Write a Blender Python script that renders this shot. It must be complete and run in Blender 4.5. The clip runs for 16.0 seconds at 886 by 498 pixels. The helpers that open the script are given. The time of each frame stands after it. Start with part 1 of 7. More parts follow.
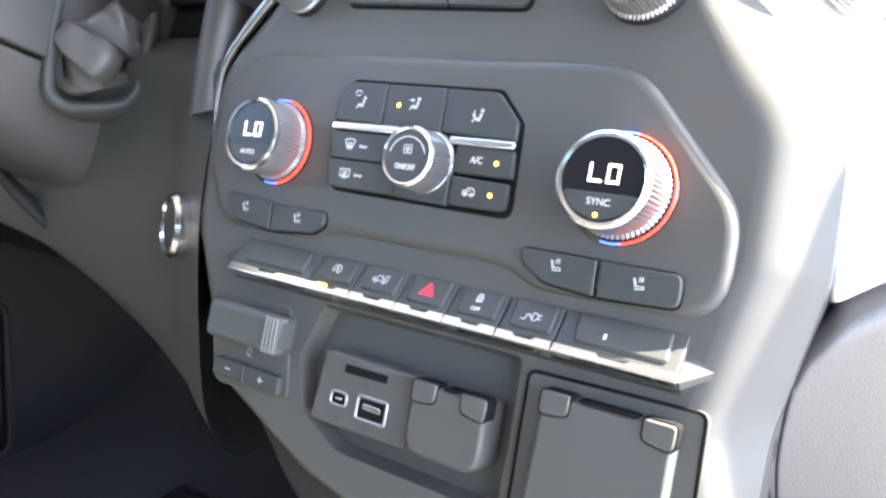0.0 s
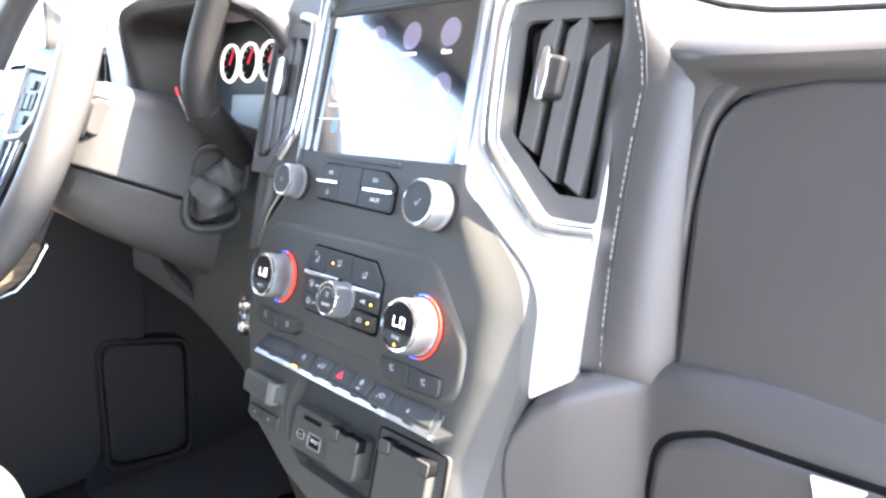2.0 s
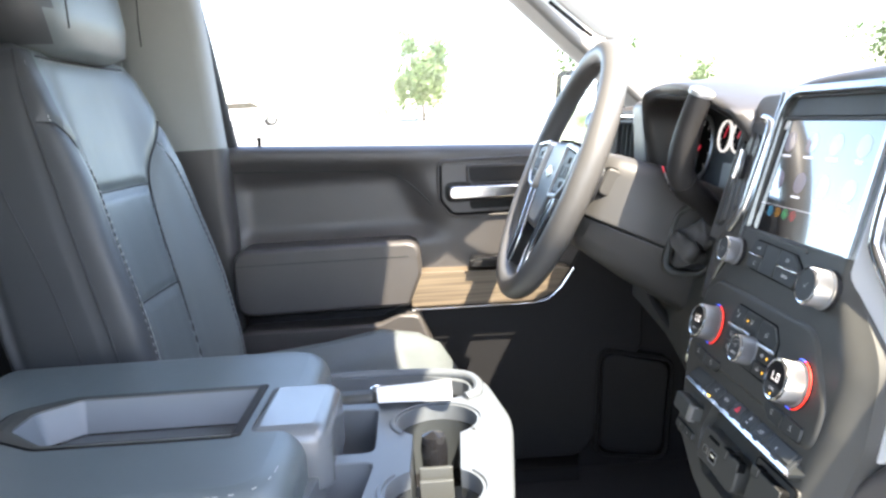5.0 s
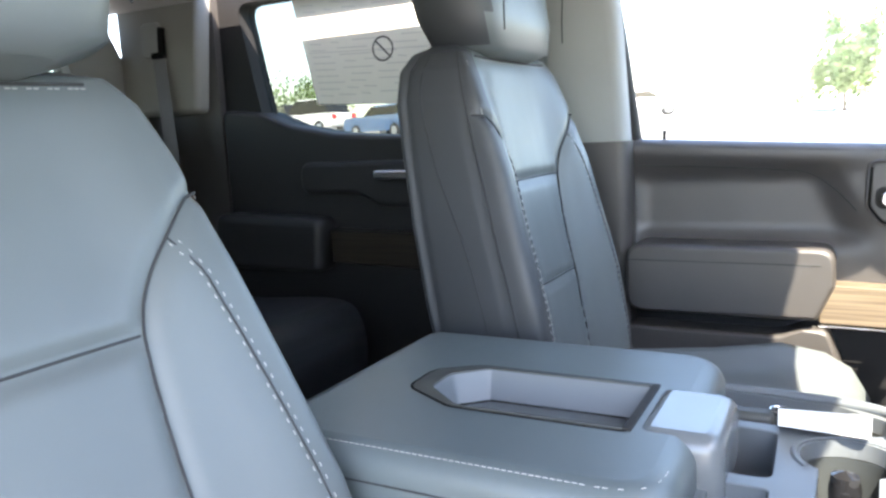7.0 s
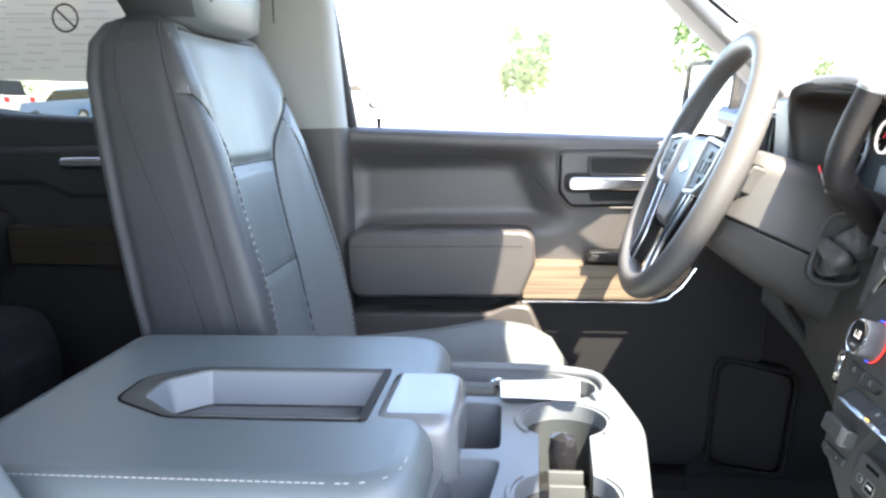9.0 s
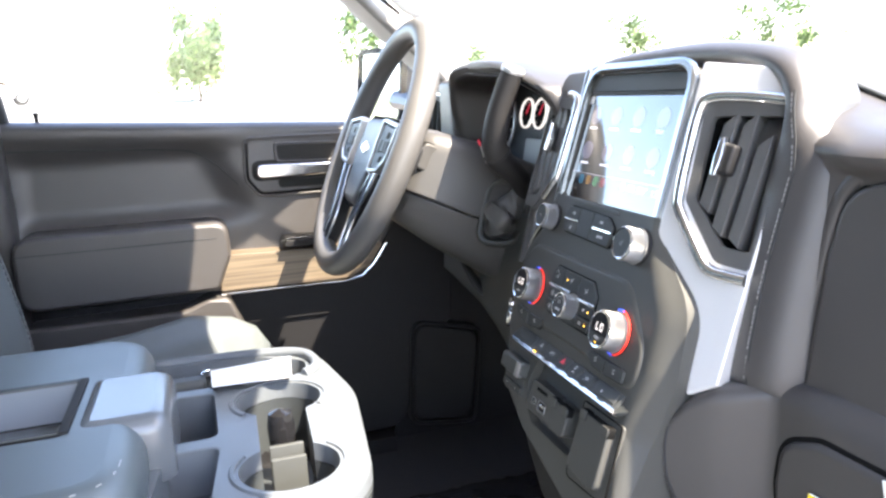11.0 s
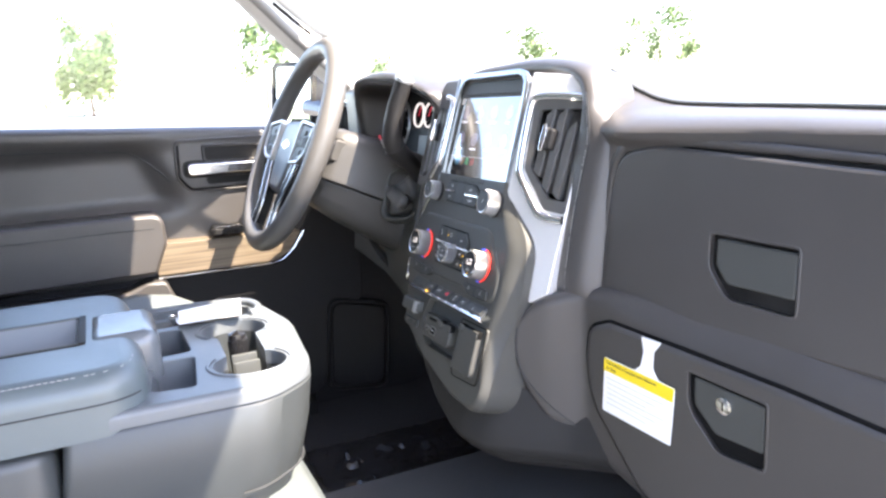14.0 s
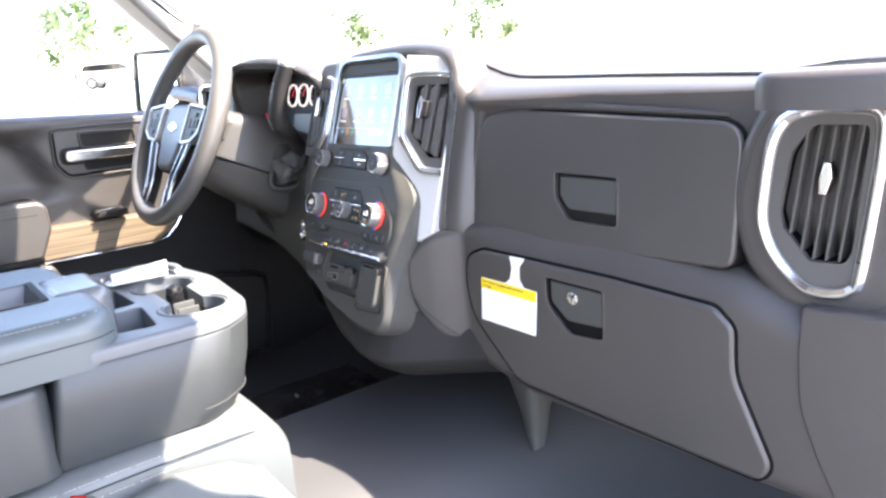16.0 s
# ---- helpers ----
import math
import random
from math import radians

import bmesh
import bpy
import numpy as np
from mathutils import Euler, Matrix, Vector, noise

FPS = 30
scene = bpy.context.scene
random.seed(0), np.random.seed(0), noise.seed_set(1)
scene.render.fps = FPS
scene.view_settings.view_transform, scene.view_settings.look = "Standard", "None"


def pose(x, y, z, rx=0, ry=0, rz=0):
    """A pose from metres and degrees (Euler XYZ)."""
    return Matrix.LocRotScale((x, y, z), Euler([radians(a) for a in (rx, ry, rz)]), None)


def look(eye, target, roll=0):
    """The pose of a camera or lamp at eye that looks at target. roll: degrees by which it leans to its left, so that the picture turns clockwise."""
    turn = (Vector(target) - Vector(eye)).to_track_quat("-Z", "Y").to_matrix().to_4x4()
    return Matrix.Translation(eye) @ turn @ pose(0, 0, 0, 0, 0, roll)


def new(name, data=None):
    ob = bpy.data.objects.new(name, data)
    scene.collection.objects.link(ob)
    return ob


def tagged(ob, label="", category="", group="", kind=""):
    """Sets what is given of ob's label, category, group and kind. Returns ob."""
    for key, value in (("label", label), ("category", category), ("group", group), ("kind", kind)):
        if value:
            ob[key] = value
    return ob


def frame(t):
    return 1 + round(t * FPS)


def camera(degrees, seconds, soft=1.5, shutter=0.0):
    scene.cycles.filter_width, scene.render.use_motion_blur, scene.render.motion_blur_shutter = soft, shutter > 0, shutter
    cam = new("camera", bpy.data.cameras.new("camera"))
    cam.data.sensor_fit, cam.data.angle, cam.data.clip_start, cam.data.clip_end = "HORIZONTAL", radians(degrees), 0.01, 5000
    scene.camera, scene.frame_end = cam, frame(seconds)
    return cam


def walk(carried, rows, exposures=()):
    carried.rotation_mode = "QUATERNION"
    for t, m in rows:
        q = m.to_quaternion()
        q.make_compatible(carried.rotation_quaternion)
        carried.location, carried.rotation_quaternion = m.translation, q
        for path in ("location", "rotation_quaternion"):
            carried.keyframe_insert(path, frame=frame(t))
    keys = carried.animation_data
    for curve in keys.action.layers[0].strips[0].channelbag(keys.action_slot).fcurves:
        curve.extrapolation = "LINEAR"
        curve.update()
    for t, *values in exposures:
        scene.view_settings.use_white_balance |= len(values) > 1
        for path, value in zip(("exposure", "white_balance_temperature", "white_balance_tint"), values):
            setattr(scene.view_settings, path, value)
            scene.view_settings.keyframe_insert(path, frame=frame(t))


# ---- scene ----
cam = camera(61.0, 16.0, 2.6)
PATH = [
    (0, (0.183, -0.243, 0.59), (-0.893, 1.36, 0.067), 1.1),
    (0.5, (0.216, -0.252, 0.612), (-0.935, 1.299, 0.093), 0.8),
    (1, (0.273, -0.267, 0.642), (-0.98, 1.213, 0.155), -0.2),
    (1.5, (0.358, -0.27, 0.687), (-0.994, 1.119, 0.194), -1.8),
    (2, (0.44, -0.271, 0.703), (-1.025, 1.004, 0.226), -2.8),
    (2.5, (0.531, -0.261, 0.724), (-1.055, 0.871, 0.273), -3.7),
    (3, (0.605, -0.268, 0.747), (-1.059, 0.764, 0.337), -3.4),
    (3.5, (0.637, -0.29, 0.748), (-1.122, 0.576, 0.353), -3.1),
    (4, (0.651, -0.281, 0.756), (-1.19, 0.396, 0.366), -3.0),
    (4.5, (0.654, -0.267, 0.762), (-1.284, 0.063, 0.397), -3.9),
    (5, (0.649, -0.267, 0.765), (-1.322, -0.239, 0.427), -3.6),
    (5.2, (0.649, -0.269, 0.766), (-1.322, -0.353, 0.437), -3.5),
    (7.3, (0.652, -0.287, 0.775), (-1.07, -1.254, 0.463), -2.5),
    (7.5, (0.652, -0.285, 0.776), (-1.07, -1.254, 0.462), -2.3),
    (8, (0.645, -0.28, 0.771), (-1.144, -1.114, 0.448), -2.0),
    (8.5, (0.633, -0.29, 0.768), (-1.273, -0.791, 0.424), -1.5),
    (9, (0.621, -0.307, 0.762), (-1.335, -0.526, 0.404), -1.4),
    (9.5, (0.618, -0.308, 0.757), (-1.344, -0.274, 0.372), -1.7),
    (10, (0.628, -0.306, 0.758), (-1.312, -0.04, 0.35), -2.0),
    (10.2, (0.632, -0.304, 0.758), (-1.295, 0.034, 0.345), -2.3),
    (12.3, (0.694, -0.338, 0.753), (-1.089, 0.472, 0.35), -2.8),
    (12.5, (0.706, -0.339, 0.752), (-1.067, 0.492, 0.344), -2.9),
    (13, (0.746, -0.342, 0.751), (-1.017, 0.508, 0.339), -3.2),
    (13.5, (0.812, -0.365, 0.751), (-0.963, 0.463, 0.346), -3.1),
    (14, (0.891, -0.397, 0.748), (-0.899, 0.404, 0.351), -3.4),
    (14.5, (0.946, -0.422, 0.753), (-0.848, 0.374, 0.366), -3.6),
    (15, (0.97, -0.462, 0.757), (-0.793, 0.396, 0.365), -3.7),
    (15.5, (0.999, -0.513, 0.75), (-0.684, 0.48, 0.325), -4.4),
    (16, (1.034, -0.565, 0.75), (-0.531, 0.588, 0.279), -5.0),
]
walk(cam, [(t, look(eye, target, roll)) for t, eye, target, roll in PATH], [(0, 5.02, 7000, 18), (0.5, 5.08, 7000, 18), (1, 5.0, 7000, 19), (2, 4.62, 7000, 20), (3.5, 3.95, 7000, 20), (5, 3.42, 7000, 17), (7.5, 3.80, 7000, 15), (8.5, 3.95, 7000, 16), (10, 3.64, 7000, 18), (12.5, 3.50, 7000, 20), (16, 3.68, 7000, 22)])

# ---- world, sun, exposure ----
SUN = Vector((0.55, 0.438, 1.0)).normalized()
world = bpy.data.worlds.new("world")
scene.world = world
world.use_nodes = True
wn = world.node_tree.nodes
wl = world.node_tree.links
sky = wn.new("ShaderNodeTexSky")
sky.sky_type = 'NISHITA'
sky.sun_disc = False
sky.sun_elevation = math.asin(SUN.z)
sky.sun_rotation = math.atan2(SUN.x, SUN.y)
wn["Background"].inputs["Strength"].default_value = 0.15
wl.new(sky.outputs[0], wn["Background"].inputs["Color"])
sun_data = bpy.data.lights.new("sun", 'SUN')
sun_data.energy, sun_data.angle, sun_data.color = 4.0, radians(0.6), (1.0, 0.925, 0.80)
sun = new("sun", sun_data)
sun.matrix_world = look(SUN * 20, (0, 0, 0))


# ---- materials ----
def material(name, color, rough=0.5, metal=0.0, vary=0.12, scale=18.0, grain=900.0, bump=0.06, spec=0.5, coat=0.0, dirt=0.0):
    m = bpy.data.materials.new(name)
    m.use_nodes = True
    nt = m.node_tree
    b = nt.nodes["Principled BSDF"]
    tc = nt.nodes.new("ShaderNodeTexCoord")
    big = nt.nodes.new("ShaderNodeTexNoise")
    big.inputs["Scale"].default_value = scale
    big.inputs["Detail"].default_value = 4
    nt.links.new(tc.outputs["Object"], big.inputs["Vector"])
    mix = nt.nodes.new("ShaderNodeMixRGB")
    mix.inputs[1].default_value = (*[c * (1 - vary) for c in color], 1)
    mix.inputs[2].default_value = (*[min(1, c * (1 + vary)) for c in color], 1)
    nt.links.new(big.outputs["Fac"], mix.inputs[0])
    nt.links.new(mix.outputs[0], b.inputs["Base Color"])
    rr = nt.nodes.new("ShaderNodeMapRange")
    rr.inputs["To Min"].default_value = max(0.02, rough - 0.06 - dirt)
    rr.inputs["To Max"].default_value = min(1, rough + 0.06 + dirt)
    nt.links.new(big.outputs["Fac"], rr.inputs["Value"])
    nt.links.new(rr.outputs[0], b.inputs["Roughness"])
    b.inputs["Metallic"].default_value = metal
    b.inputs["Specular IOR Level"].default_value = spec
    b.inputs["Coat Weight"].default_value = coat
    if bump:
        fine = nt.nodes.new("ShaderNodeTexVoronoi")
        fine.inputs["Scale"].default_value = grain
        nt.links.new(tc.outputs["Object"], fine.inputs["Vector"])
        bp = nt.nodes.new("ShaderNodeBump")
        bp.inputs["Strength"].default_value = bump
        bp.inputs["Distance"].default_value = 0.0006
        nt.links.new(fine.outputs["Distance"], bp.inputs["Height"])
        nt.links.new(bp.outputs[0], b.inputs["Normal"])
    return m


def glow(name, color, strength, rough=0.4, coat=0.0):
    m = material(name, color, rough, vary=0.02, bump=0, spec=1.0 if coat else 0.5, coat=coat)
    b = m.node_tree.nodes["Principled BSDF"]
    b.inputs["Emission Color"].default_value = (*color, 1)
    b.inputs["Emission Strength"].default_value = strength
    return m


def thin_glass(name, tint):
    m = bpy.data.materials.new(name)
    m.use_nodes = True
    nt = m.node_tree
    nt.nodes.remove(nt.nodes["Principled BSDF"])
    clear = nt.nodes.new("ShaderNodeBsdfTransparent")
    clear.inputs[0].default_value = (*tint, 1)
    gloss = nt.nodes.new("ShaderNodeBsdfGlossy")
    gloss.inputs["Roughness"].default_value = 0.01
    lw = nt.nodes.new("ShaderNodeLayerWeight")
    pw = nt.nodes.new("ShaderNodeMath")
    pw.operation = 'POWER'
    pw.inputs[1].default_value = 5.0
    fr = nt.nodes.new("ShaderNodeMath")
    fr.operation = 'MULTIPLY_ADD'
    fr.inputs[1].default_value, fr.inputs[2].default_value = 0.2, 0.02
    nt.links.new(lw.outputs["Facing"], pw.inputs[0])
    nt.links.new(pw.outputs[0], fr.inputs[0])
    mx = nt.nodes.new("ShaderNodeMixShader")
    nt.links.new(fr.outputs[0], mx.inputs[0])
    nt.links.new(clear.outputs[0], mx.inputs[1])
    nt.links.new(gloss.outputs[0], mx.inputs[2])
    nt.links.new(mx.outputs[0], nt.nodes["Material Output"].inputs[0])
    return m


def backlit_paper(name, color):
    """Thin paper that lets half of the daylight behind it through."""
    m = material(name, color, 0.8, vary=0.05, scale=30, bump=0)
    nt = m.node_tree
    thin = nt.nodes.new("ShaderNodeBsdfTranslucent")
    thin.inputs[0].default_value = (*color, 1)
    mx = nt.nodes.new("ShaderNodeMixShader")
    mx.inputs[0].default_value = 0.55
    nt.links.new(nt.nodes["Principled BSDF"].outputs[0], mx.inputs[1])
    nt.links.new(thin.outputs[0], mx.inputs[2])
    nt.links.new(mx.outputs[0], nt.nodes["Material Output"].inputs[0])
    return m


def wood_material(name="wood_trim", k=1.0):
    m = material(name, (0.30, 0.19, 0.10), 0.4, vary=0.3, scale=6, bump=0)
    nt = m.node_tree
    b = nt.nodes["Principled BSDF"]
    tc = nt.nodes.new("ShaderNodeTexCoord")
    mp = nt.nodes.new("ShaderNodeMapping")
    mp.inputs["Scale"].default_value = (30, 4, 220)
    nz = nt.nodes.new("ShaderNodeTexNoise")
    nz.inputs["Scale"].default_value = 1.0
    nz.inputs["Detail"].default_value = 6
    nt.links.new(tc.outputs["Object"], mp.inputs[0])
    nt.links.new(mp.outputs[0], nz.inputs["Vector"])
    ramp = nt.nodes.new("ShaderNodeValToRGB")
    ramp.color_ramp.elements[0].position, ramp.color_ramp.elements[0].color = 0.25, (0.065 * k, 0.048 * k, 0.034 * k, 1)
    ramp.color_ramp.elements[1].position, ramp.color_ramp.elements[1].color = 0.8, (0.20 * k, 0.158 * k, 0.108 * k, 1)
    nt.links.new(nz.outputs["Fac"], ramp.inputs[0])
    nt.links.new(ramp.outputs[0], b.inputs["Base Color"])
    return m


LID = material("console_leather", (0.084, 0.104, 0.110), 0.36, vary=0.08, grain=1400, bump=0.12)
CONSOLE = material("grey_console_plastic", (0.104, 0.116, 0.125), 0.38, vary=0.07, grain=1700, bump=0.08)
LEATHER = material("black_leather", (0.092, 0.106, 0.108), 0.40, vary=0.08, grain=1400, bump=0.12)
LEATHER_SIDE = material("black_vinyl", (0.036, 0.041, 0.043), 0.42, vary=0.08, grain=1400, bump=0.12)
SOFT = material("soft_dash_vinyl", (0.050, 0.0465, 0.0450), 0.40, vary=0.10, grain=1500, bump=0.20, spec=0.62)
PLASTIC = material("black_grained_plastic", (0.048, 0.051, 0.048), 0.55, vary=0.08, grain=1700, bump=0.10)
PANEL = material("satin_stack_plastic", (0.056, 0.056, 0.051), 0.50, vary=0.06, grain=1800, bump=0.06, spec=0.4)
LOWER = material("hard_lower_plastic", (0.021, 0.0205, 0.020), 0.65, vary=0.1, grain=1500, bump=0.12, spec=0.2)
WING_PAINT = material("silver_wing_paint", (0.66, 0.66, 0.66), 0.36, 0.4, vary=0.03, bump=0)
FRAME_METAL = material("screen_frame_metal", (0.42, 0.44, 0.45), 0.24, 1.0, vary=0.04, bump=0)
RIM_LEATHER = material("wheel_leather", (0.088, 0.086, 0.083), 0.42, vary=0.1, grain=1300, bump=0.14)
SEAL = material("grey_door_seal", (0.26, 0.25, 0.24), 0.7, vary=0.08, bump=0.05)
SHROUD = material("shroud_plastic", (0.054, 0.052, 0.049), 0.48, vary=0.08, grain=1700, bump=0.08)
# black plastic, lowered further so its colour holds the foot space's shade
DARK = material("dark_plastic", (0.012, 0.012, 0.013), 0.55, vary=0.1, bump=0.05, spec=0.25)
KEY = material("key_plastic", (0.036, 0.039, 0.038), 0.5, vary=0.06, bump=0.03, spec=0.35)
GRIP = material("lever_plastic", (0.030, 0.028, 0.027), 0.55, vary=0.08, grain=1500, bump=0.08, spec=0.35)
TAB = material("satin_console_plastic", (0.115, 0.125, 0.132), 0.22, vary=0.05, grain=1700, bump=0.03, spec=0.6)
# door vinyl darkened so that its colour carries the rear cab's shade
SHADED_VINYL = material("shaded_door_vinyl", (0.019, 0.019, 0.020), 0.5, vary=0.08, grain=1500, bump=0.12)
# darker copy of the seat leather; the shade is put into its colour
SHADED_LEATHER = material("shaded_seat_leather", (0.034, 0.037, 0.040), 0.5, vary=0.08, grain=1400, bump=0.12)
SEAM = material("seam_shadow_thread", (0.022, 0.024, 0.026), 0.8, vary=0.1, bump=0)
REAR_TRIM = material("rear_pillar_trim", (0.24, 0.24, 0.225), 0.85, vary=0.05, grain=1200, bump=0.15)
GROOVE = material("gap_black", (0.008, 0.008, 0.008), 0.9, vary=0.1, bump=0, spec=0.05)
KNOB_FACE = material("knob_face", (0.010, 0.010, 0.011), 0.30, vary=0.05, bump=0, spec=0.2)
GLOSS = material("gloss_black", (0.01, 0.01, 0.011), 0.08, vary=0.05, bump=0)
SCREEN = material("screen_glass", (0.015, 0.015, 0.017), 0.10, vary=0.05, bump=0, spec=1.0, coat=1.0)
CHROME = material("satin_chrome", (0.78, 0.78, 0.78), 0.16, 1.0, vary=0.04, bump=0)
SILVER = material("silver_paint", (0.55, 0.55, 0.55), 0.32, 0.75, vary=0.04, bump=0)
KNURL = material("knob_metal", (0.27, 0.275, 0.28), 0.36, 0.85, vary=0.06, bump=0)
WOOD = wood_material()
# same wood, its colour scaled down to hold the shade of the rear
SHADED_WOOD = wood_material("shaded_wood_trim", 0.22)
CARPET = material("black_carpet", (0.022, 0.022, 0.024), 0.95, vary=0.25, scale=60, grain=500, bump=0.6)
MAT = material("grey_vinyl_floor", (0.05, 0.051, 0.054), 0.62, vary=0.12, scale=9, grain=700, bump=0.2)
# brighter copy of the grey pillar trim, with sunlight put into its colour
SUNLIT_TRIM = material("sunlit_pillar_trim", (0.62, 0.61, 0.585), 0.85, vary=0.05, grain=1200, bump=0.15)
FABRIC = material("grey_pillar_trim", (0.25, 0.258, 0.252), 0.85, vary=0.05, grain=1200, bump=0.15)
LINER = material("grey_headliner", (0.50, 0.49, 0.47), 0.95, vary=0.05, grain=900, bump=0.2)
PAPER = material("white_paper", (0.82, 0.82, 0.80), 0.7, vary=0.03, bump=0)
YELLOW = material("yellow_print", (0.85, 0.62, 0.02), 0.6, vary=0.03, bump=0)
FAINT_INK = material("grey_print", (0.58, 0.58, 0.57), 0.7, vary=0.03, bump=0)
INK = material("black_print", (0.03, 0.03, 0.03), 0.6, vary=0.03, bump=0)
VENT_GREY = material("vent_grey_plastic", (0.075, 0.075, 0.074), 0.42, vary=0.06, bump=0.04)
THREAD = material("grey_thread", (0.34, 0.34, 0.33), 0.8, vary=0.1, bump=0)
WHITE_MARK = glow("white_legend", (0.55, 0.55, 0.55), 0.012)
AMBER = glow("amber_led", (1.0, 0.55, 0.05), 0.5)
RED_MARK = glow("red_legend", (0.75, 0.03, 0.06), 0.05)
RED_RING = glow("red_ring_light", (1.0, 0.05, 0.03), 0.11)
GAUGE_RING = glow("gauge_ring_light", (0.85, 0.85, 0.82), 0.10)
BLUE_RING = glow("blue_ring_light", (0.05, 0.12, 1.0), 0.16)
GLASS = thin_glass("window_glass", (0.96, 0.98, 0.97))
SCREEN_GLASS = thin_glass("windscreen_glass", (0.75, 0.78, 0.76))
TINT = thin_glass("privacy_glass", (0.42, 0.44, 0.42))
MIRROR = material("mirror_glass", (0.9, 0.9, 0.9), 0.02, 1.0, vary=0.01, bump=0)
PAINT = material("black_car_paint", (0.02, 0.02, 0.022), 0.15, vary=0.05, bump=0, coat=1.0)
WHITE_PAINT = material("white_car_paint", (0.75, 0.75, 0.76), 0.2, vary=0.03, bump=0, coat=1.0)
RED_LAMP = material("red_lamp", (0.5, 0.02, 0.02), 0.2, vary=0.05, bump=0)
TYRE = material("tyre_rubber", (0.02, 0.02, 0.02), 0.8, vary=0.1, bump=0.1)
ASPHALT = material("sunlit_lot", (0.19, 0.186, 0.178), 0.9, vary=0.15, scale=0.6, grain=60, bump=0.3)
LEAF = material("leaf_green", (0.075, 0.125, 0.035), 0.6, vary=0.4, scale=3, bump=0)
BARK = material("bark", (0.12, 0.09, 0.06), 0.9, vary=0.3, scale=10, bump=0.3)


# ---- mesh helpers ----
def thing(name, label, category, place=(0, 0, 0), group="", kind=""):
    ob = new(name)
    ob.empty_display_size = 0.05
    ob.location = place
    return tagged(ob, label, category, group, kind)


def part(name, bm, mat, parent=None, label="", m=None, angle=35, flat=False):
    """Links a bmesh as one mesh under parent; m carries its local frame to the world."""
    if m is not None:
        bm.transform(m)
    bmesh.ops.recalc_face_normals(bm, faces=bm.faces)
    me = bpy.data.meshes.new(name)
    bm.to_mesh(me)
    bm.free()
    if not flat:
        me.shade_smooth()
        me.set_sharp_from_angle(angle=radians(angle))
        for poly in me.polygons:
            poly.use_smooth = len(poly.vertices) < 6
    me.materials.append(mat)
    ob = new(name, me)
    if parent is not None:
        ob.parent = parent
        root = parent
        off = Vector()
        while root is not None:
            off += root.location
            root = root.parent
        ob.location = -off
    return tagged(ob, label)


def rounded(pts, r=0.01, n=4):
    """A closed 2D outline with rounded corners; a point may carry its own radius."""
    out = []
    k = len(pts)
    for i in range(k):
        p = Vector(pts[i][:2])
        rad = pts[i][2] if len(pts[i]) > 2 else r
        a, b = Vector(pts[i - 1][:2]) - p, Vector(pts[(i + 1) % k][:2]) - p
        la, lb = a.length, b.length
        a.normalize(), b.normalize()
        half = math.acos(max(-1, min(1, a.dot(b)))) / 2
        cut = min(rad / max(0.05, math.tan(half)), la * 0.49, lb * 0.49)
        for j in range(n + 1):
            t = j / n
            q = (1 - t) ** 2 * (p + a * cut) + 2 * t * (1 - t) * p + t ** 2 * (p + b * cut)
            out.append((q.x, q.y))
    return out


def area2(o):
    return sum(o[i - 1][0] * o[i][1] - o[i][0] * o[i - 1][1] for i in range(len(o))) / 2


def inset(o, w):
    """An outline moved inwards by w, vertex by vertex."""
    s = 1 if area2(o) > 0 else -1
    k = len(o)
    out = []
    for i in range(k):
        p, a, b = Vector(o[i]), Vector(o[i - 1]), Vector(o[(i + 1) % k])
        d1, d2 = (p - a), (b - p)
        if d1.length < 1e-9:
            d1 = d2
        if d2.length < 1e-9:
            d2 = d1
        d1.normalize(), d2.normalize()
        n1, n2 = Vector((-d1.y, d1.x)) * s, Vector((-d2.y, d2.x)) * s
        nn = n1 + n2
        if nn.length < 1e-6:
            nn = n1
        nn.normalize()
        q = p + nn * (w / max(0.5, nn.dot(n1)))
        out.append((q.x, q.y))
    return out


def skin(bm, rings, closed=True, caps=(True, True)):
    """Faces between rings of 3D points of one length."""
    vs = [[bm.verts.new(p) for p in r] for r in rings]
    k = len(vs[0])
    for a, b in zip(vs, vs[1:]):
        for i in range(k if closed else k - 1):
            j = (i + 1) % k
            bm.faces.new((a[i], a[j], b[j], b[i]))
    if closed and caps[0]:
        bm.faces.new(vs[0])
    if closed and caps[1]:
        bm.faces.new(vs[-1])
    return bm


def safe_inset(o, w):
    """The largest part of the inset w that folds no edge over."""
    k = len(o)
    for _ in range(12):
        p = inset(o, w)
        if all((p[i][0] - p[i - 1][0]) * (o[i][0] - o[i - 1][0]) + (p[i][1] - p[i - 1][1]) * (o[i][1] - o[i - 1][1]) > -1e-12 for i in range(k)):
            return w
        w *= 0.75
    return w


def plate(o, z0, z1, bevel=0.001, seg=3, bm=None, crown=0.0):
    """A plate of outline o from z0 to z1 with a rounded upper edge."""
    bm = bm or bmesh.new()
    b = safe_inset(o, bevel)
    rings = [[(x, y, z0) for x, y in o]]
    for i in range(seg + 1):
        a = i / seg * math.pi / 2
        rings.append([(x, y, z1 - bevel + bevel * math.sin(a)) for x, y in inset(o, b * (1 - math.cos(a)))])
    return skin(bm, rings)


def frame_ring(o, w, z0, z1, bevel=0.001, bm=None):
    """A flat ring of width w along the outline o."""
    bm = bm or bmesh.new()
    i1 = inset(o, w)
    b = bevel
    prof = [(o, z0), (o, z1 - b), (inset(o, b), z1), (inset(o, w - b), z1), (i1, z1 - b), (i1, z0)]
    vs = [[bm.verts.new((x, y, z)) for x, y in ring] for ring, z in prof]
    k = len(o)
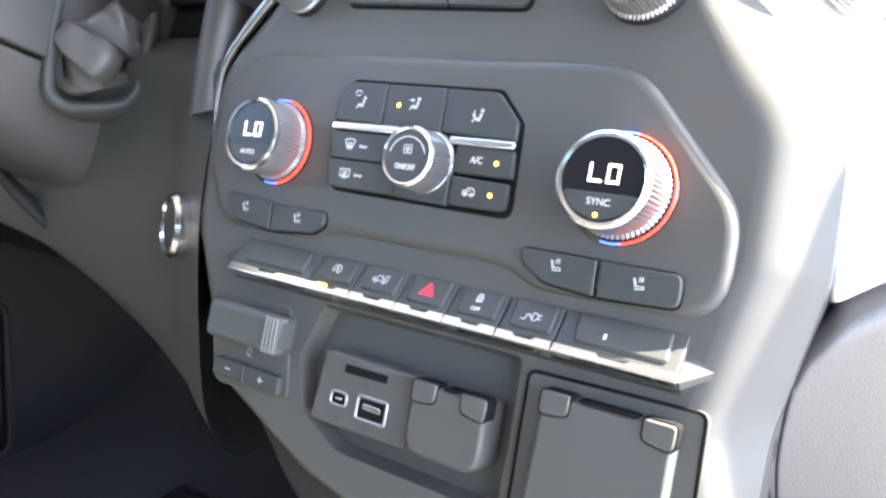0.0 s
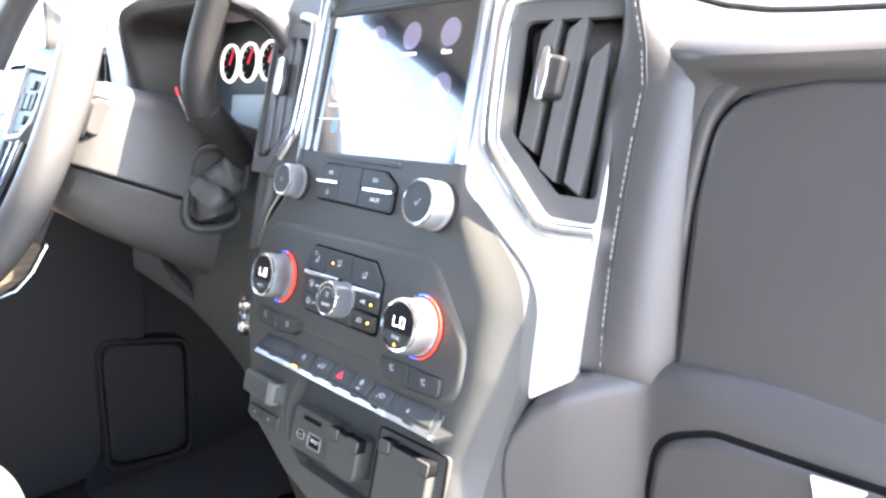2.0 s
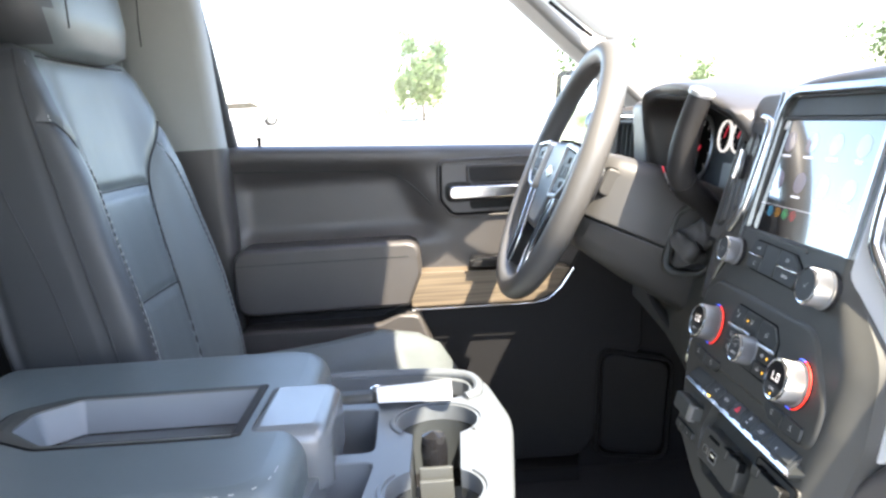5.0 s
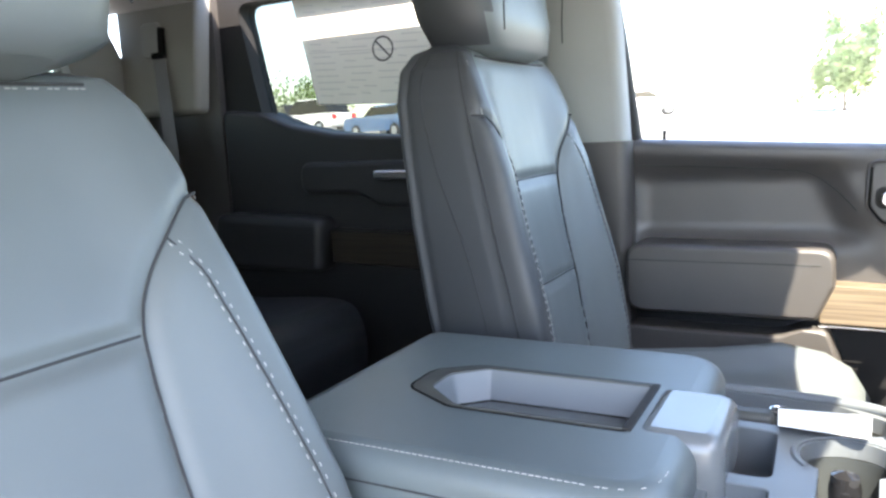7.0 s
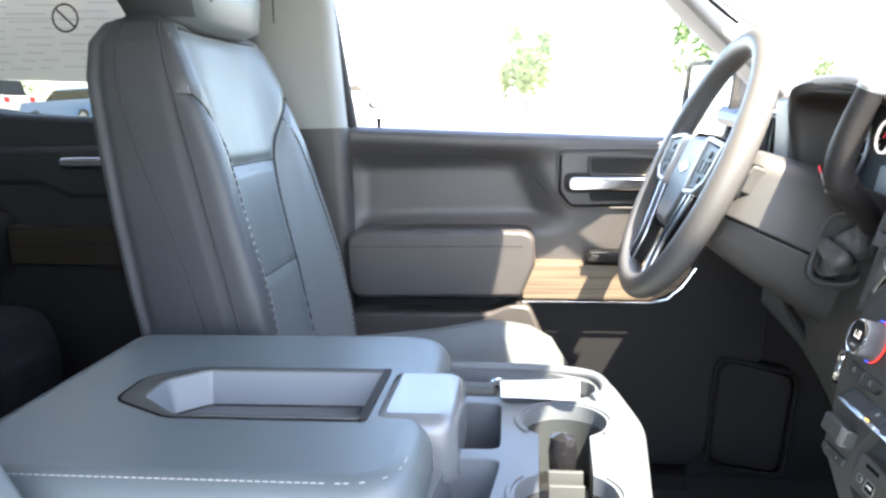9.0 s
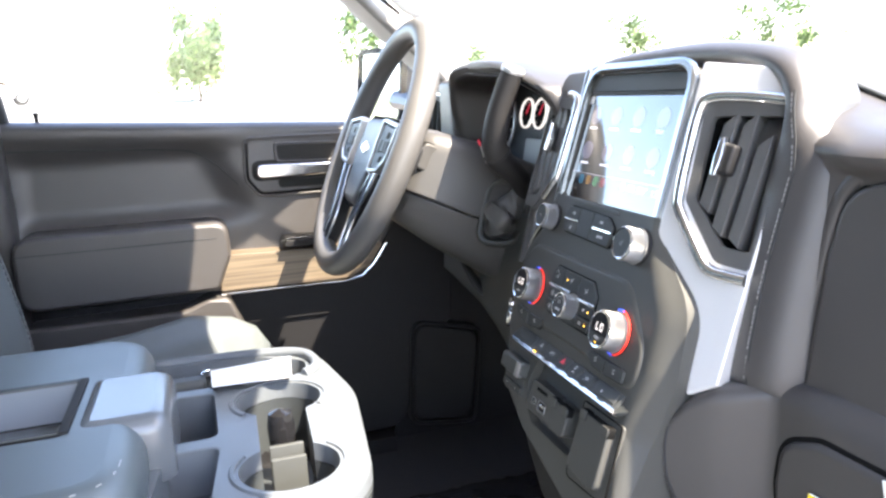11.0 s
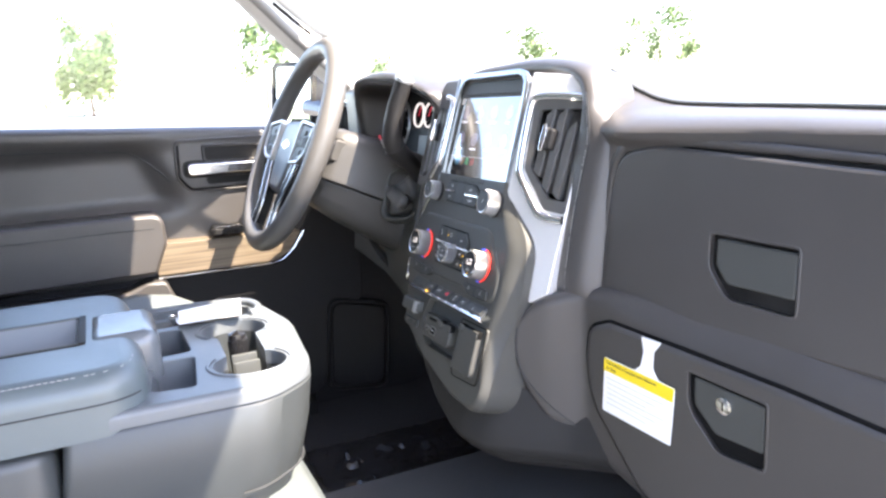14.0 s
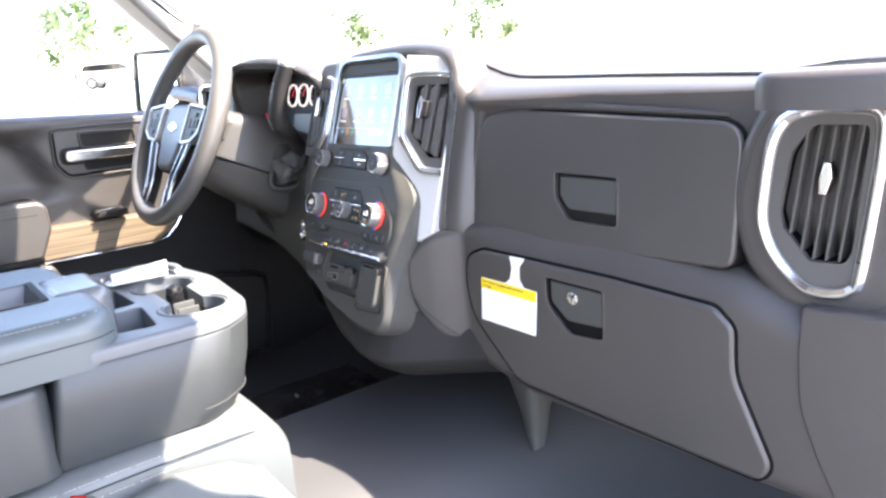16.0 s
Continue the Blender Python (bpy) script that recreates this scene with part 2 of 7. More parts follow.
    for a, c in zip(vs, vs[1:] + vs[:1]):
        for i in range(k):
            j = (i + 1) % k
            bm.faces.new((a[i], a[j], c[j], c[i]))
    return bm


def box(x0, x1, y0, y1, z0, z1, r=0.004, bevel=0.002, bm=None):
    return plate(rounded([(x0, y0), (x1, y0), (x1, y1), (x0, y1)], r), z0, z1, min(bevel, r * 0.75), 3, bm)


def lathe(profile, n=32, bm=None, squash=1.0, caps=(True, True)):
    """Turns (r, z) points round the z axis."""
    bm = bm or bmesh.new()
    rings = [[(r * math.cos(2 * math.pi * i / n), squash * r * math.sin(2 * math.pi * i / n), z) for i in range(n)] for r, z in profile]
    return skin(bm, rings, caps=caps)


def smooth_path(pts, n=6):
    """A Catmull-Rom curve through points."""
    pts = [Vector(p) for p in pts]
    out = []
    for i in range(len(pts) - 1):
        p0, p1, p2, p3 = pts[max(0, i - 1)], pts[i], pts[i + 1], pts[min(len(pts) - 1, i + 2)]
        for j in range(n):
            t = j / n
            out.append(0.5 * ((2 * p1) + (p2 - p0) * t + (2 * p0 - 5 * p1 + 4 * p2 - p3) * t * t + (3 * p1 - p0 - 3 * p2 + p3) * t ** 3))
    out.append(pts[-1])
    return out


def tube(pts, r, n=8, bm=None, closed=False, flat=1.0):
    """A tube along points; r a number or one per point."""
    bm = bm or bmesh.new()
    pts = [Vector(p) for p in pts]
    k = len(pts)
    rings = []
    up = None
    for i, p in enumerate(pts):
        a, b = (pts[i - 1], pts[(i + 1) % k]) if closed else (pts[max(0, i - 1)], pts[min(k - 1, i + 1)])
        d = (b - a).normalized()
        if up is None:
            up = d.orthogonal().normalized()
        up = (up - d * up.dot(d)).normalized()
        side = d.cross(up)
        rad = r[i] if isinstance(r, (list, tuple)) else r
        rings.append([p + (up * math.cos(2 * math.pi * j / n) * flat + side * math.sin(2 * math.pi * j / n)) * rad for j in range(n)])
    if closed:
        vs = [[bm.verts.new(q) for q in ring] for ring in rings]
        shift = min(range(n), key=lambda s: (rings[-1][0] - rings[0][s]).length)
        for i in range(k):
            a, b = vs[i], vs[(i + 1) % k]
            sh = shift if i == k - 1 else 0
            for j in range(n):
                bm.faces.new((a[j], a[(j + 1) % n], b[(j + 1 + sh) % n], b[(j + sh) % n]))
        return bm
    return skin(bm, rings)


def stitches(path, name, parent, step=0.0075, r=0.0006, mat=None):
    """A row of short raised threads along a path, as one mesh."""
    bm = bmesh.new()
    pts = [Vector(p) for p in path]
    acc = 0.0
    for a, b in zip(pts, pts[1:]):
        d = b - a
        length = d.length
        if length < 1e-6:
            continue
        t = -acc
        while t + step <= length + 1e-9:
            if t >= 0:
                tube([a + d * (t / length), a + d * ((t + step * 0.68) / length)], r, 5, bm)
            t += step
        acc = (acc + length) % step
    return tagged(part(name, bm, mat or THREAD, parent), kind="stuff")


def frame_matrix(o, x, y):
    x, y = Vector(x).normalized(), Vector(y).normalized()
    z = x.cross(y)
    return Matrix(((x.x, y.x, z.x, o[0]), (x.y, y.y, z.y, o[1]), (x.z, y.z, z.z, o[2]), (0, 0, 0, 1)))


def text_part(name, body, size, m, mat, parent, label="", align='CENTER', stretch=1.0):
    """Raised lettering in the built-in font; the local frame m has its x along the writing."""
    cu = bpy.data.curves.new(name, 'FONT')
    cu.body, cu.size, cu.align_x, cu.align_y = body, size, align, 'CENTER'
    cu.extrude = 0.0001
    tmp = bpy.data.objects.new(name, cu)
    scene.collection.objects.link(tmp)
    bpy.context.view_layer.update()
    me = bpy.data.meshes.new_from_object(tmp.evaluated_get(bpy.context.evaluated_depsgraph_get()))
    bpy.data.objects.remove(tmp)
    bm = bmesh.new()
    bm.from_mesh(me)
    bpy.data.meshes.remove(me)
    bm.transform(Matrix.Diagonal((stretch, 1, 1, 1)))
    return part(name, bm, mat, parent, label, m, flat=True)


def tr(x, y, z=0.0):
    return Matrix.Translation((x, y, z))


STACK = frame_matrix((0, 0.02, 0.55), (1, 0, 0), (0, 0.305, 0.952))
DASH = frame_matrix((0.2, 0.10, 0.0), (math.cos(radians(6.5)), math.sin(radians(6.5)), 0), (0, 0, 1))


def cut(bm, *cutters):
    """The solid bm less the cutters, as a new bmesh."""
    def temp(b):
        me = bpy.data.meshes.new("temp")
        bmesh.ops.scale(b, vec=(100, 100, 100), verts=b.verts)
        bmesh.ops.recalc_face_normals(b, faces=b.faces)
        b.to_mesh(me)
        b.free()
        ob = bpy.data.objects.new("temp", me)
        scene.collection.objects.link(ob)
        return ob
    base = temp(bm)
    tools = [temp(c) for c in cutters]
    for tool in tools:
        mod = base.modifiers.new("cut", 'BOOLEAN')
        mod.operation, mod.solver, mod.object = 'DIFFERENCE', 'EXACT', tool
    bpy.context.view_layer.update()
    me = bpy.data.meshes.new_from_object(base.evaluated_get(bpy.context.evaluated_depsgraph_get()))
    out = bmesh.new()
    out.from_mesh(me)
    bmesh.ops.scale(out, vec=(0.01, 0.01, 0.01), verts=out.verts)
    for ob in (base, *tools):
        old = ob.data
        bpy.data.objects.remove(ob)
        bpy.data.meshes.remove(old)
    bpy.data.meshes.remove(me)
    return out


def prism(o, z0, z1):
    return skin(bmesh.new(), [[(x, y, z0) for x, y in o], [(x, y, z1) for x, y in o]])


def closed_smooth(pts, n=3):
    """A closed Catmull-Rom loop through 2D or 3D points."""
    pts = [Vector(p) for p in pts]
    k = len(pts)
    out = []
    for i in range(k):
        p0, p1, p2, p3 = pts[i - 1], pts[i], pts[(i + 1) % k], pts[(i + 2) % k]
        for j in range(n):
            t = j / n
            out.append(0.5 * ((2 * p1) + (p2 - p0) * t + (2 * p0 - 5 * p1 + 4 * p2 - p3) * t * t + (3 * p1 - p0 - 3 * p2 + p3) * t ** 3))
    return out


def interp(table, v):
    """Straight-line values from rows of (key, value...)."""
    if v <= table[0][0]:
        return table[0][1:]
    for a, b in zip(table, table[1:]):
        if v <= b[0]:
            f = (v - a[0]) / (b[0] - a[0])
            return tuple(p + (q - p) * f for p, q in zip(a[1:], b[1:]))
    return table[-1][1:]


def ease(a, b, v):
    v = max(0.0, min(1.0, (v - a) / (b - a)))
    return v * v * (3 - 2 * v)


# ---- ground and cab shell ----
gm = bmesh.new()
rings = []
for r, z in ((0.01, -0.62), (4, -0.62), (10, -0.62), (20, -0.25), (40, 0.9), (80, 2.0), (200, 5.0), (900, 18.0)):
    rings.append([(r * math.cos(2 * math.pi * i / 48), r * math.sin(2 * math.pi * i / 48), z) for i in range(48)])
skin(gm, rings, caps=(True, False))
tagged(part("ground", gm, ASPHALT), "pale sunlit paved parking lot", "ground", kind="structure")

# closed underside and inner fender that shut the foot space
bm = skin(bmesh.new(), [[(-0.90, -2.0, z), (0.90, -2.0, z), (0.90, 0.80, z), (-0.90, 0.80, z)] for z in (-0.12, -0.01)])
tagged(part("floor_pan", bm, DARK), "black floor pan under the cab", "floor pan", kind="structure")
bm = skin(bmesh.new(), [[(x, 0.02, -0.05), (x, 0.80, -0.05), (x, 0.80, 0.68), (x, 0.30, 0.70), (x, 0.12, 0.70)] for x in (-0.90, -0.865)])
tagged(part("wall_fender", bm, DARK), "black inner fender beside the foot space", "fender wall", kind="structure")

FLOOR_ROWS = [(-0.86, 0.06), (-0.80, 0.03), (-0.45, 0.03), (-0.27, 0.06), (-0.17, 0.15), (0.0, 0.165), (0.17, 0.15), (0.30, 0.07), (0.45, 0.03), (0.80, 0.03), (0.86, 0.06)]


def floor_sheet(rows, lift=0.0):
    bm = bmesh.new()
    line = smooth_path([(x, 0, z) for x, z in rows], 5)
    rings = []
    for y, dz in ((-1.96, 0.02), (-0.75, 0.0), (0.25, 0.0), (0.38, 0.03), (0.50, 0.14), (0.60, 0.28), (0.66, 0.44), (0.68, 0.60)):
        rings.append([(p.x, y, p.z * (1 - min(1, dz * 1.2)) + dz + lift) for p in line])
    return skin(bm, rings, closed=False)


tagged(part("floor", floor_sheet(FLOOR_ROWS), CARPET), "black carpeted cab floor with centre tunnel", "floor", kind="structure")
tagged(part("floor_mat", floor_sheet([r for r in FLOOR_ROWS if -0.18 < r[0] < 0.85], 0.006), MAT), "grey vinyl floor covering over the tunnel", "floor covering", kind="structure")

# roof with its bowed front edge, the windscreen header, curved to set where sun falls
bm = bmesh.new()
xs = [-0.74 + 1.48 * i / 20 for i in range(21)]
rings = []
for z0, z1 in ((1.12, 1.15),):
    for y in (-1.98, -1.0, -0.4, None):
        ring = []
        for x in xs:
            yy = (0.012 - (0.23 if x < 0 else 0.03) * (x / 0.62) ** 2) if y is None else y
            ring.append((x, yy, z1 - 0.04 * (x / 0.74) ** 4))
        rings.append(ring)
skin(bm, rings, closed=False)
geo = bmesh.ops.extrude_face_region(bm, geom=bm.faces[:])
for v in geo["geom"]:
    if isinstance(v, bmesh.types.BMVert):
        v.co.z += 0.05
tagged(part("ceiling", bm, LINER), "light grey fabric headliner", "headliner", kind="structure")


def wall_slab(o, m, d0, d1, *holes):
    bm = prism(o, d0, d1)
    if holes:
        bm = cut(bm, *[prism(h, d0 - 0.05, d1 + 0.05) for h in holes])
    bm.transform(m)
    return bm


DOOR = frame_matrix((-0.80, 0, 0), (0, 1, 0), (0, 0, 1))          # (y, z, depth into the cab)
BACK = frame_matrix((0, -1.95, 0), (-1, 0, 0), (0, 0, 1))         # (-x, z, depth into the cab)
RIGHT = frame_matrix((0.80, 0, 0), (0, -1, 0), (0, 0, 1))         # (-y, z, depth into the cab)

bw = wall_slab([(-0.84, 0.0), (0.84, 0.0), (0.84, 0.8), (0.66, 1.16), (-0.66, 1.16), (-0.84, 0.8)], BACK, -0.06, 0.0,
               rounded([(-0.62, 0.84), (0.62, 0.84), (0.55, 1.10), (-0.55, 1.10)], 0.06))
tagged(part("wall_back", bw, FABRIC), "grey cab back wall with rear window", "wall", kind="structure")
bm = prism(rounded([(-0.63, 0.83), (0.63, 0.83), (0.56, 1.11), (-0.56, 1.11)], 0.06), -0.035, -0.03)
tagged(part("window_back", bm, TINT, m=BACK), "tinted rear window pane", "window", kind="structure")
# passenger side behind the open front doorway
rw = wall_slab([(0.74, 0.0), (1.96, 0.0), (1.96, 1.14), (0.74, 1.14)], RIGHT, -0.06, 0.0, rounded([(0.86, 0.80), (1.55, 0.80), (1.45, 1.06), (0.86, 1.06)], 0.05))
tagged(part("wall_right", rw, SOFT), "dark rear passenger door side of the cab", "wall", kind="structure")
bm = skin(bmesh.new(), [[(0.86, -0.60, 0.02), (0.80, -0.60, 0.02), (0.80, 0.62, 0.02), (0.86, 0.62, 0.02)], [(0.86, -0.60, 0.07), (0.80, -0.60, 0.07), (0.80, 0.62, 0.07), (0.86, 0.62, 0.07)]])
tagged(part("trim_sill", bm, DARK), "black plastic door sill", "sill", kind="structure")


def pillar(name, path, w0, d0, mat, label, turn=0.0):
    bm = bmesh.new()
    rings = []
    for p in path:
        q = Vector(p[:3])
        w = p[3] if len(p) > 3 else w0
        d = p[4] if len(p) > 4 else d0
        rings.append([q + Matrix.Rotation(radians(turn), 3, 'Z') @ Vector((dx, dy, 0)) for dx, dy in rounded([(-w, -d), (w, -d), (w, d), (-w, d)], min(w, d) * 0.6, 3)])
    skin(bm, rings)
    return tagged(part(name, bm, mat), label, "pillar", kind="structure")


# the top rings flare out only to keep sun off the door skin
pillar("trim_pillar_front_left", [(-0.885, 0.25, 0.70), (-0.85, 0.212, 0.75), (-0.815, 0.152, 0.80), (-0.775, 0.088, 0.85), (-0.75, 0.028, 0.90), (-0.72, -0.031, 0.95), (-0.685, -0.085, 1.0, 0.045, 0.065), (-0.625, -0.045, 1.045, 0.125, 0.11), (-0.60, -0.09, 1.11, 0.15, 0.12)], 0.04, 0.06, SUNLIT_TRIM, "driver side windscreen pillar trim with sunlight in its pale grey", 30)
pillar("trim_pillar_front_right", [(0.83, 0.30, 0.70), (0.78, 0.16, 0.86), (0.70, 0.0, 1.0), (0.62, -0.10, 1.12)], 0.028, 0.03, FABRIC, "light grey windscreen pillar trim on the passenger side")
pillar("trim_pillar_middle_left", [(-0.775, -0.715, 0.735), (-0.745, -0.72, 0.93), (-0.68, -0.725, 1.13)], 0.034, 0.075, FABRIC, "light grey upper door pillar trim")
pillar("trim_pillar_middle_left_low", [(-0.805, -0.715, 0.0), (-0.80, -0.715, 0.45), (-0.775, -0.715, 0.738)], 0.036, 0.078, SOFT, "black lower door pillar trim")
pillar("trim_pillar_middle_right", [(0.80, -0.74, 0.0), (0.77, -0.74, 0.735), (0.67, -0.74, 1.13)], 0.028, 0.06, FABRIC, "grey passenger door pillar trim")

bm = prism(rounded([(0.85, 0.79), (1.56, 0.79), (1.46, 1.07), (0.85, 1.07)], 0.05), -0.035, -0.03)
tagged(part("window_right", bm, TINT, m=RIGHT), "tinted rear passenger window pane", "window", kind="structure")

# windscreen
bm = bmesh.new()
rings = []
for s in range(5):
    f = s / 4
    rings.append([(x * 0.84 * (1.22 - 0.22 * f) * 1.05, 0.70 - 0.68 * f - 0.27 * (x / 0.62) ** 2, 0.70 + 0.43 * f) for x in xs])
skin(bm, rings, closed=False)
tagged(part("window_windscreen", bm, SCREEN_GLASS), "lightly tinted windscreen", "windscreen", kind="structure")
# cowl that closes the front below the glass
bm = skin(bmesh.new(), [[(-0.86, 0.685, 0.0), (0.86, 0.685, 0.0), (0.86, 0.75, 0.0), (-0.86, 0.75, 0.0)], [(-0.86, 0.685, 0.692), (0.86, 0.685, 0.692), (0.86, 0.75, 0.68), (-0.86, 0.75, 0.68)]])
tagged(part("wall_front", bm, DARK), "black bulkhead under the windscreen", "bulkhead", kind="structure")

# ---- dashboard ----
dash = thing("dashboard", "black soft-touch dashboard with two glove boxes", "dashboard", (0.3, 0.2, 0.5))


def dash_profile(x):
    """Side outline of the dashboard at x as (y, z), from the windscreen down to the foot space."""
    off = 0.114 * max(-0.1, x - 0.2) if x > 0 else -0.01
    rise = interp([(0.09, 0.054), (0.116, 0.038), (0.147, 0.021), (0.183, 0.0085), (0.212, 0.003), (0.24, 0.001), (0.30, -0.001), (0.40, -0.003), (0.58, -0.008)], x)[0]
    rise += 0.02 * max(0.0, min(1.0, (x - 0.60) / 0.1))
    lip = interp([(0.15, 0.003), (0.17, 0.004), (0.19, 0.005), (0.21, 0.0075), (0.225, 0.0125), (0.24, 0.0185), (0.26, 0.0195), (0.30, 0.013), (0.36, 0.005), (0.42, 0.0)], x)[0]
    near = 1 - ease(0.213, 0.235, x)
    pts = [(0.71, 0.694), (0.50, 0.712 + rise * 0.3), (0.34, 0.72 + rise), (0.24, 0.722 + rise), (0.17, 0.72 + rise * (0.82 if rise > 0 else 1)), (0.132 - lip * 0.6, 0.716 + rise * (0.55 if rise > 0 else 1)), (0.115 - lip, 0.704 + rise * 0.3),
           (0.115 - lip, 0.694), (0.116 - lip * (0.45 + 0.55 * near), 0.684), (0.114 - lip * near, 0.66), (0.109, 0.60), (0.112, 0.56), (0.128, 0.535), (0.128, 0.49), (0.12, 0.40), (0.14, 0.31), (0.19, 0.275), (0.30, 0.27), (0.60, 0.30)]
    return [(y + (off if y < 0.5 else 0), z) for y, z in pts]


rings = []
for i in range(121):
    x = 0.10 + 0.72 * i / 120
    rings.append([(x, p.x, p.y) for p in smooth_path([Vector((y, z, 0)) for y, z in dash_profile(x)], 3)])
part("body", skin(bmesh.new(), rings, closed=False), SOFT, dash, "black grained dash moulding")
# driver side
rings = []
for i in range(30):
    x = -0.82 + 0.95 * i / 29
    pts = [(0.71, 0.694), (0.45, 0.72), (0.30, 0.725), (0.24, 0.70), (0.20, 0.66), (0.15, 0.60), (0.13, 0.52), (0.14, 0.45), (0.17, 0.38), (0.24, 0.33), (0.45, 0.33)]
    rings.append([(x, p.x, p.y) for p in smooth_path([Vector((y, z, 0)) for y, z in pts], 3)])
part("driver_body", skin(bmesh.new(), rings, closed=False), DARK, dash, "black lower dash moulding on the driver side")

# seam across the dash top, which climbs over the shoulder of the screen arch
path = []
for i in range(60):
    x = 0.100 + 0.505 * i / 59
    y = 0.203 + 0.005 * min(1, i / 30)
    prof = [p for p in smooth_path([Vector((a, b, 0)) for a, b in dash_profile(x)], 16) if p.y > 0.69 and p.x > 0.115]
    near = min(prof, key=lambda p: abs(p.x - y))
    path.append((x, y, near.y + 0.0022))
part("top_seam", tube(path, 0.0024, 6), PLASTIC, dash, "dark seam across the dash top", None, 80)

# upper bin door and its surround, leaning back a little
BIN = DASH @ tr(0, 0.53, -0.001) @ Matrix.Rotation(radians(-5), 4, 'X') @ tr(0, -0.53, 0)
o = rounded([(0.018, 0.515, 0.01), (0.40, 0.512, 0.02), (0.405, 0.668, 0.03), (0.085, 0.687, 0.035), (0.035, 0.678, 0.04), (0.024, 0.62, 0.05)], n=6)
part("bin_groove", plate(inset(o, -0.0025), -0.02, 0.0045, 0.001), GROOVE, dash, m=BIN)
lip = smooth_path([(0.0115, 0.520, 0), (0.0125, 0.56, 0), (0.0155, 0.61, 0), (0.0210, 0.650, 0), (0.0290, 0.674, 0), (0.0450, 0.688, 0), (0.0850, 0.6935, 0), (0.16, 0.690, 0), (0.28, 0.683, 0), (0.385, 0.676, 0)], 5)
part("bin_lip", tube([BIN @ Vector((p.x, p.y, 0.0005)) for p in lip], [0.0030 + 0.0040 * min(1.0, i / 8, (len(lip) - 1 - i) / 14) for i in range(len(lip))], 14), SOFT, dash, "rolled edge round the upper glove box", None, 80)
hand = rounded([(0.163, 0.607, 0.004), (0.2535, 0.604, 0.004), (0.2545, 0.545, 0.006), (0.185, 0.5475, 0.02), (0.163, 0.575, 0.02)], n=5)
bin_door = part("bin_door", cut(plate(o, -0.02, 0.010, 0.004), prism(hand, 0.003, 0.03)), SOFT, dash, "upper glove box door", BIN)
part("latch", plate(rounded([(0.168, 0.603, 0.003), (0.2515, 0.600, 0.003), (0.2515, 0.559, 0.003), (0.182, 0.561, 0.010), (0.168, 0.578, 0.006)]), 0.0, 0.0075, 0.002), PLASTIC, bin_door, "black plastic latch", BIN)
part("finger_recess", plate(inset(hand, -0.0002), 0.001, 0.0045, 0.0004), LOWER, bin_door, m=BIN)
part("recess_lip", frame_ring(inset(hand, -0.0035), 0.0035, 0.006, 0.0104, 0.0012), SOFT, bin_door, m=BIN)

# lower pad with its leaf-shaped end
PAD_TOP = [(-0.062, 0.456), (-0.0605, 0.478), (-0.056, 0.494), (-0.046, 0.508), (-0.030, 0.519), (0.0, 0.528), (0.04, 0.532), (0.08, 0.533), (0.25, 0.530), (0.34, 0.522), (0.41, 0.511), (0.47, 0.490), (0.52, 0.474), (0.62, 0.465)]
PAD_LOW = [(-0.062, 0.440), (-0.060, 0.415), (-0.050, 0.388), (-0.030, 0.358), (0.0, 0.332), (0.04, 0.315), (0.08, 0.303), (0.14, 0.290), (0.62, 0.262)]


def pad_depth(s0, z):
    """How far the pad stands out; it swells towards the centre stack and rolls off at its rim."""
    hi, lo = interp(PAD_TOP, s0)[0], interp(PAD_LOW, s0)[0]
    k = max(0.0, min(1.0, (0.010 - s0) / 0.045))
    bend = 0.044 * max(0.0, (0.010 - s0) / 0.074) + 0.007 * k * k * (3 - 2 * k)
    far = max(0.0, min(1.0, (s0 - 0.03) / 0.12))
    e, t2 = min(1.0, (z - lo) / 0.026), min(1.0, (hi - z) / (0.016 + 0.032 * far))
    return 0.024 + bend - 0.022 * (1 - math.sqrt(max(0.0, 1 - (1 - e) ** 2))) - (0.020 + 0.020 * far) * (1 - math.sqrt(max(0.0, 1 - (1 - t2) ** 2)))


def pad_surface():
    ss = [-0.062 + 0.152 * (i / 40) ** 1.5 for i in range(40)] + [0.09 + 0.53 * i / 26 for i in range(27)]
    grid = []
    for s0 in ss:
        hi, lo = interp(PAD_TOP, s0)[0], interp(PAD_LOW, s0)[0]
        col = []
        for k in range(37):
            z = lo + (hi - lo) * (0.5 - 0.5 * math.cos(math.pi * k / 36))
            col.append((s0, z, pad_depth(s0, z)))
        col = [(s0, lo, -0.04)] + col + [(s0, hi, -0.04)]
        grid.append(col)
    grid.insert(0, [(p[0] - 0.004, p[1], p[2] - 0.03) for p in grid[0]])
    return skin(bmesh.new(), grid, closed=False)


pad = part("lower_pad", pad_surface(), SOFT, dash, "padded lower dash section", DASH, 60)
leaf = smooth_path([(-0.0575, 0.478, 0), (-0.0585, 0.450, 0), (-0.054, 0.425, 0), (-0.040, 0.402, 0), (-0.010, 0.370, 0), (0.022, 0.345, 0), (0.040, 0.334, 0)], 5)
part("leaf_seam", tube([DASH @ Vector((p.x, p.y, pad_depth(p.x, p.y) + 0.0002)) for p in leaf], 0.0008, 6), SEAM, pad)
o = rounded([(0.013, 0.45, 0.04), (0.02, 0.40, 0.08), (0.10, 0.315, 0.05), (0.44, 0.285, 0.02), (0.452, 0.305, 0.03), (0.41, 0.40, 0.08), (0.409, 0.455, 0.02), (0.388, 0.475, 0.02), (0.255, 0.4875, 0.2), (0.05, 0.499, 0.025), (0.018, 0.487, 0.025)], n=6)
part("glove_groove", plate(inset(o, -0.0034), 0.0, 0.0252, 0.001), GROOVE, dash, m=DASH)
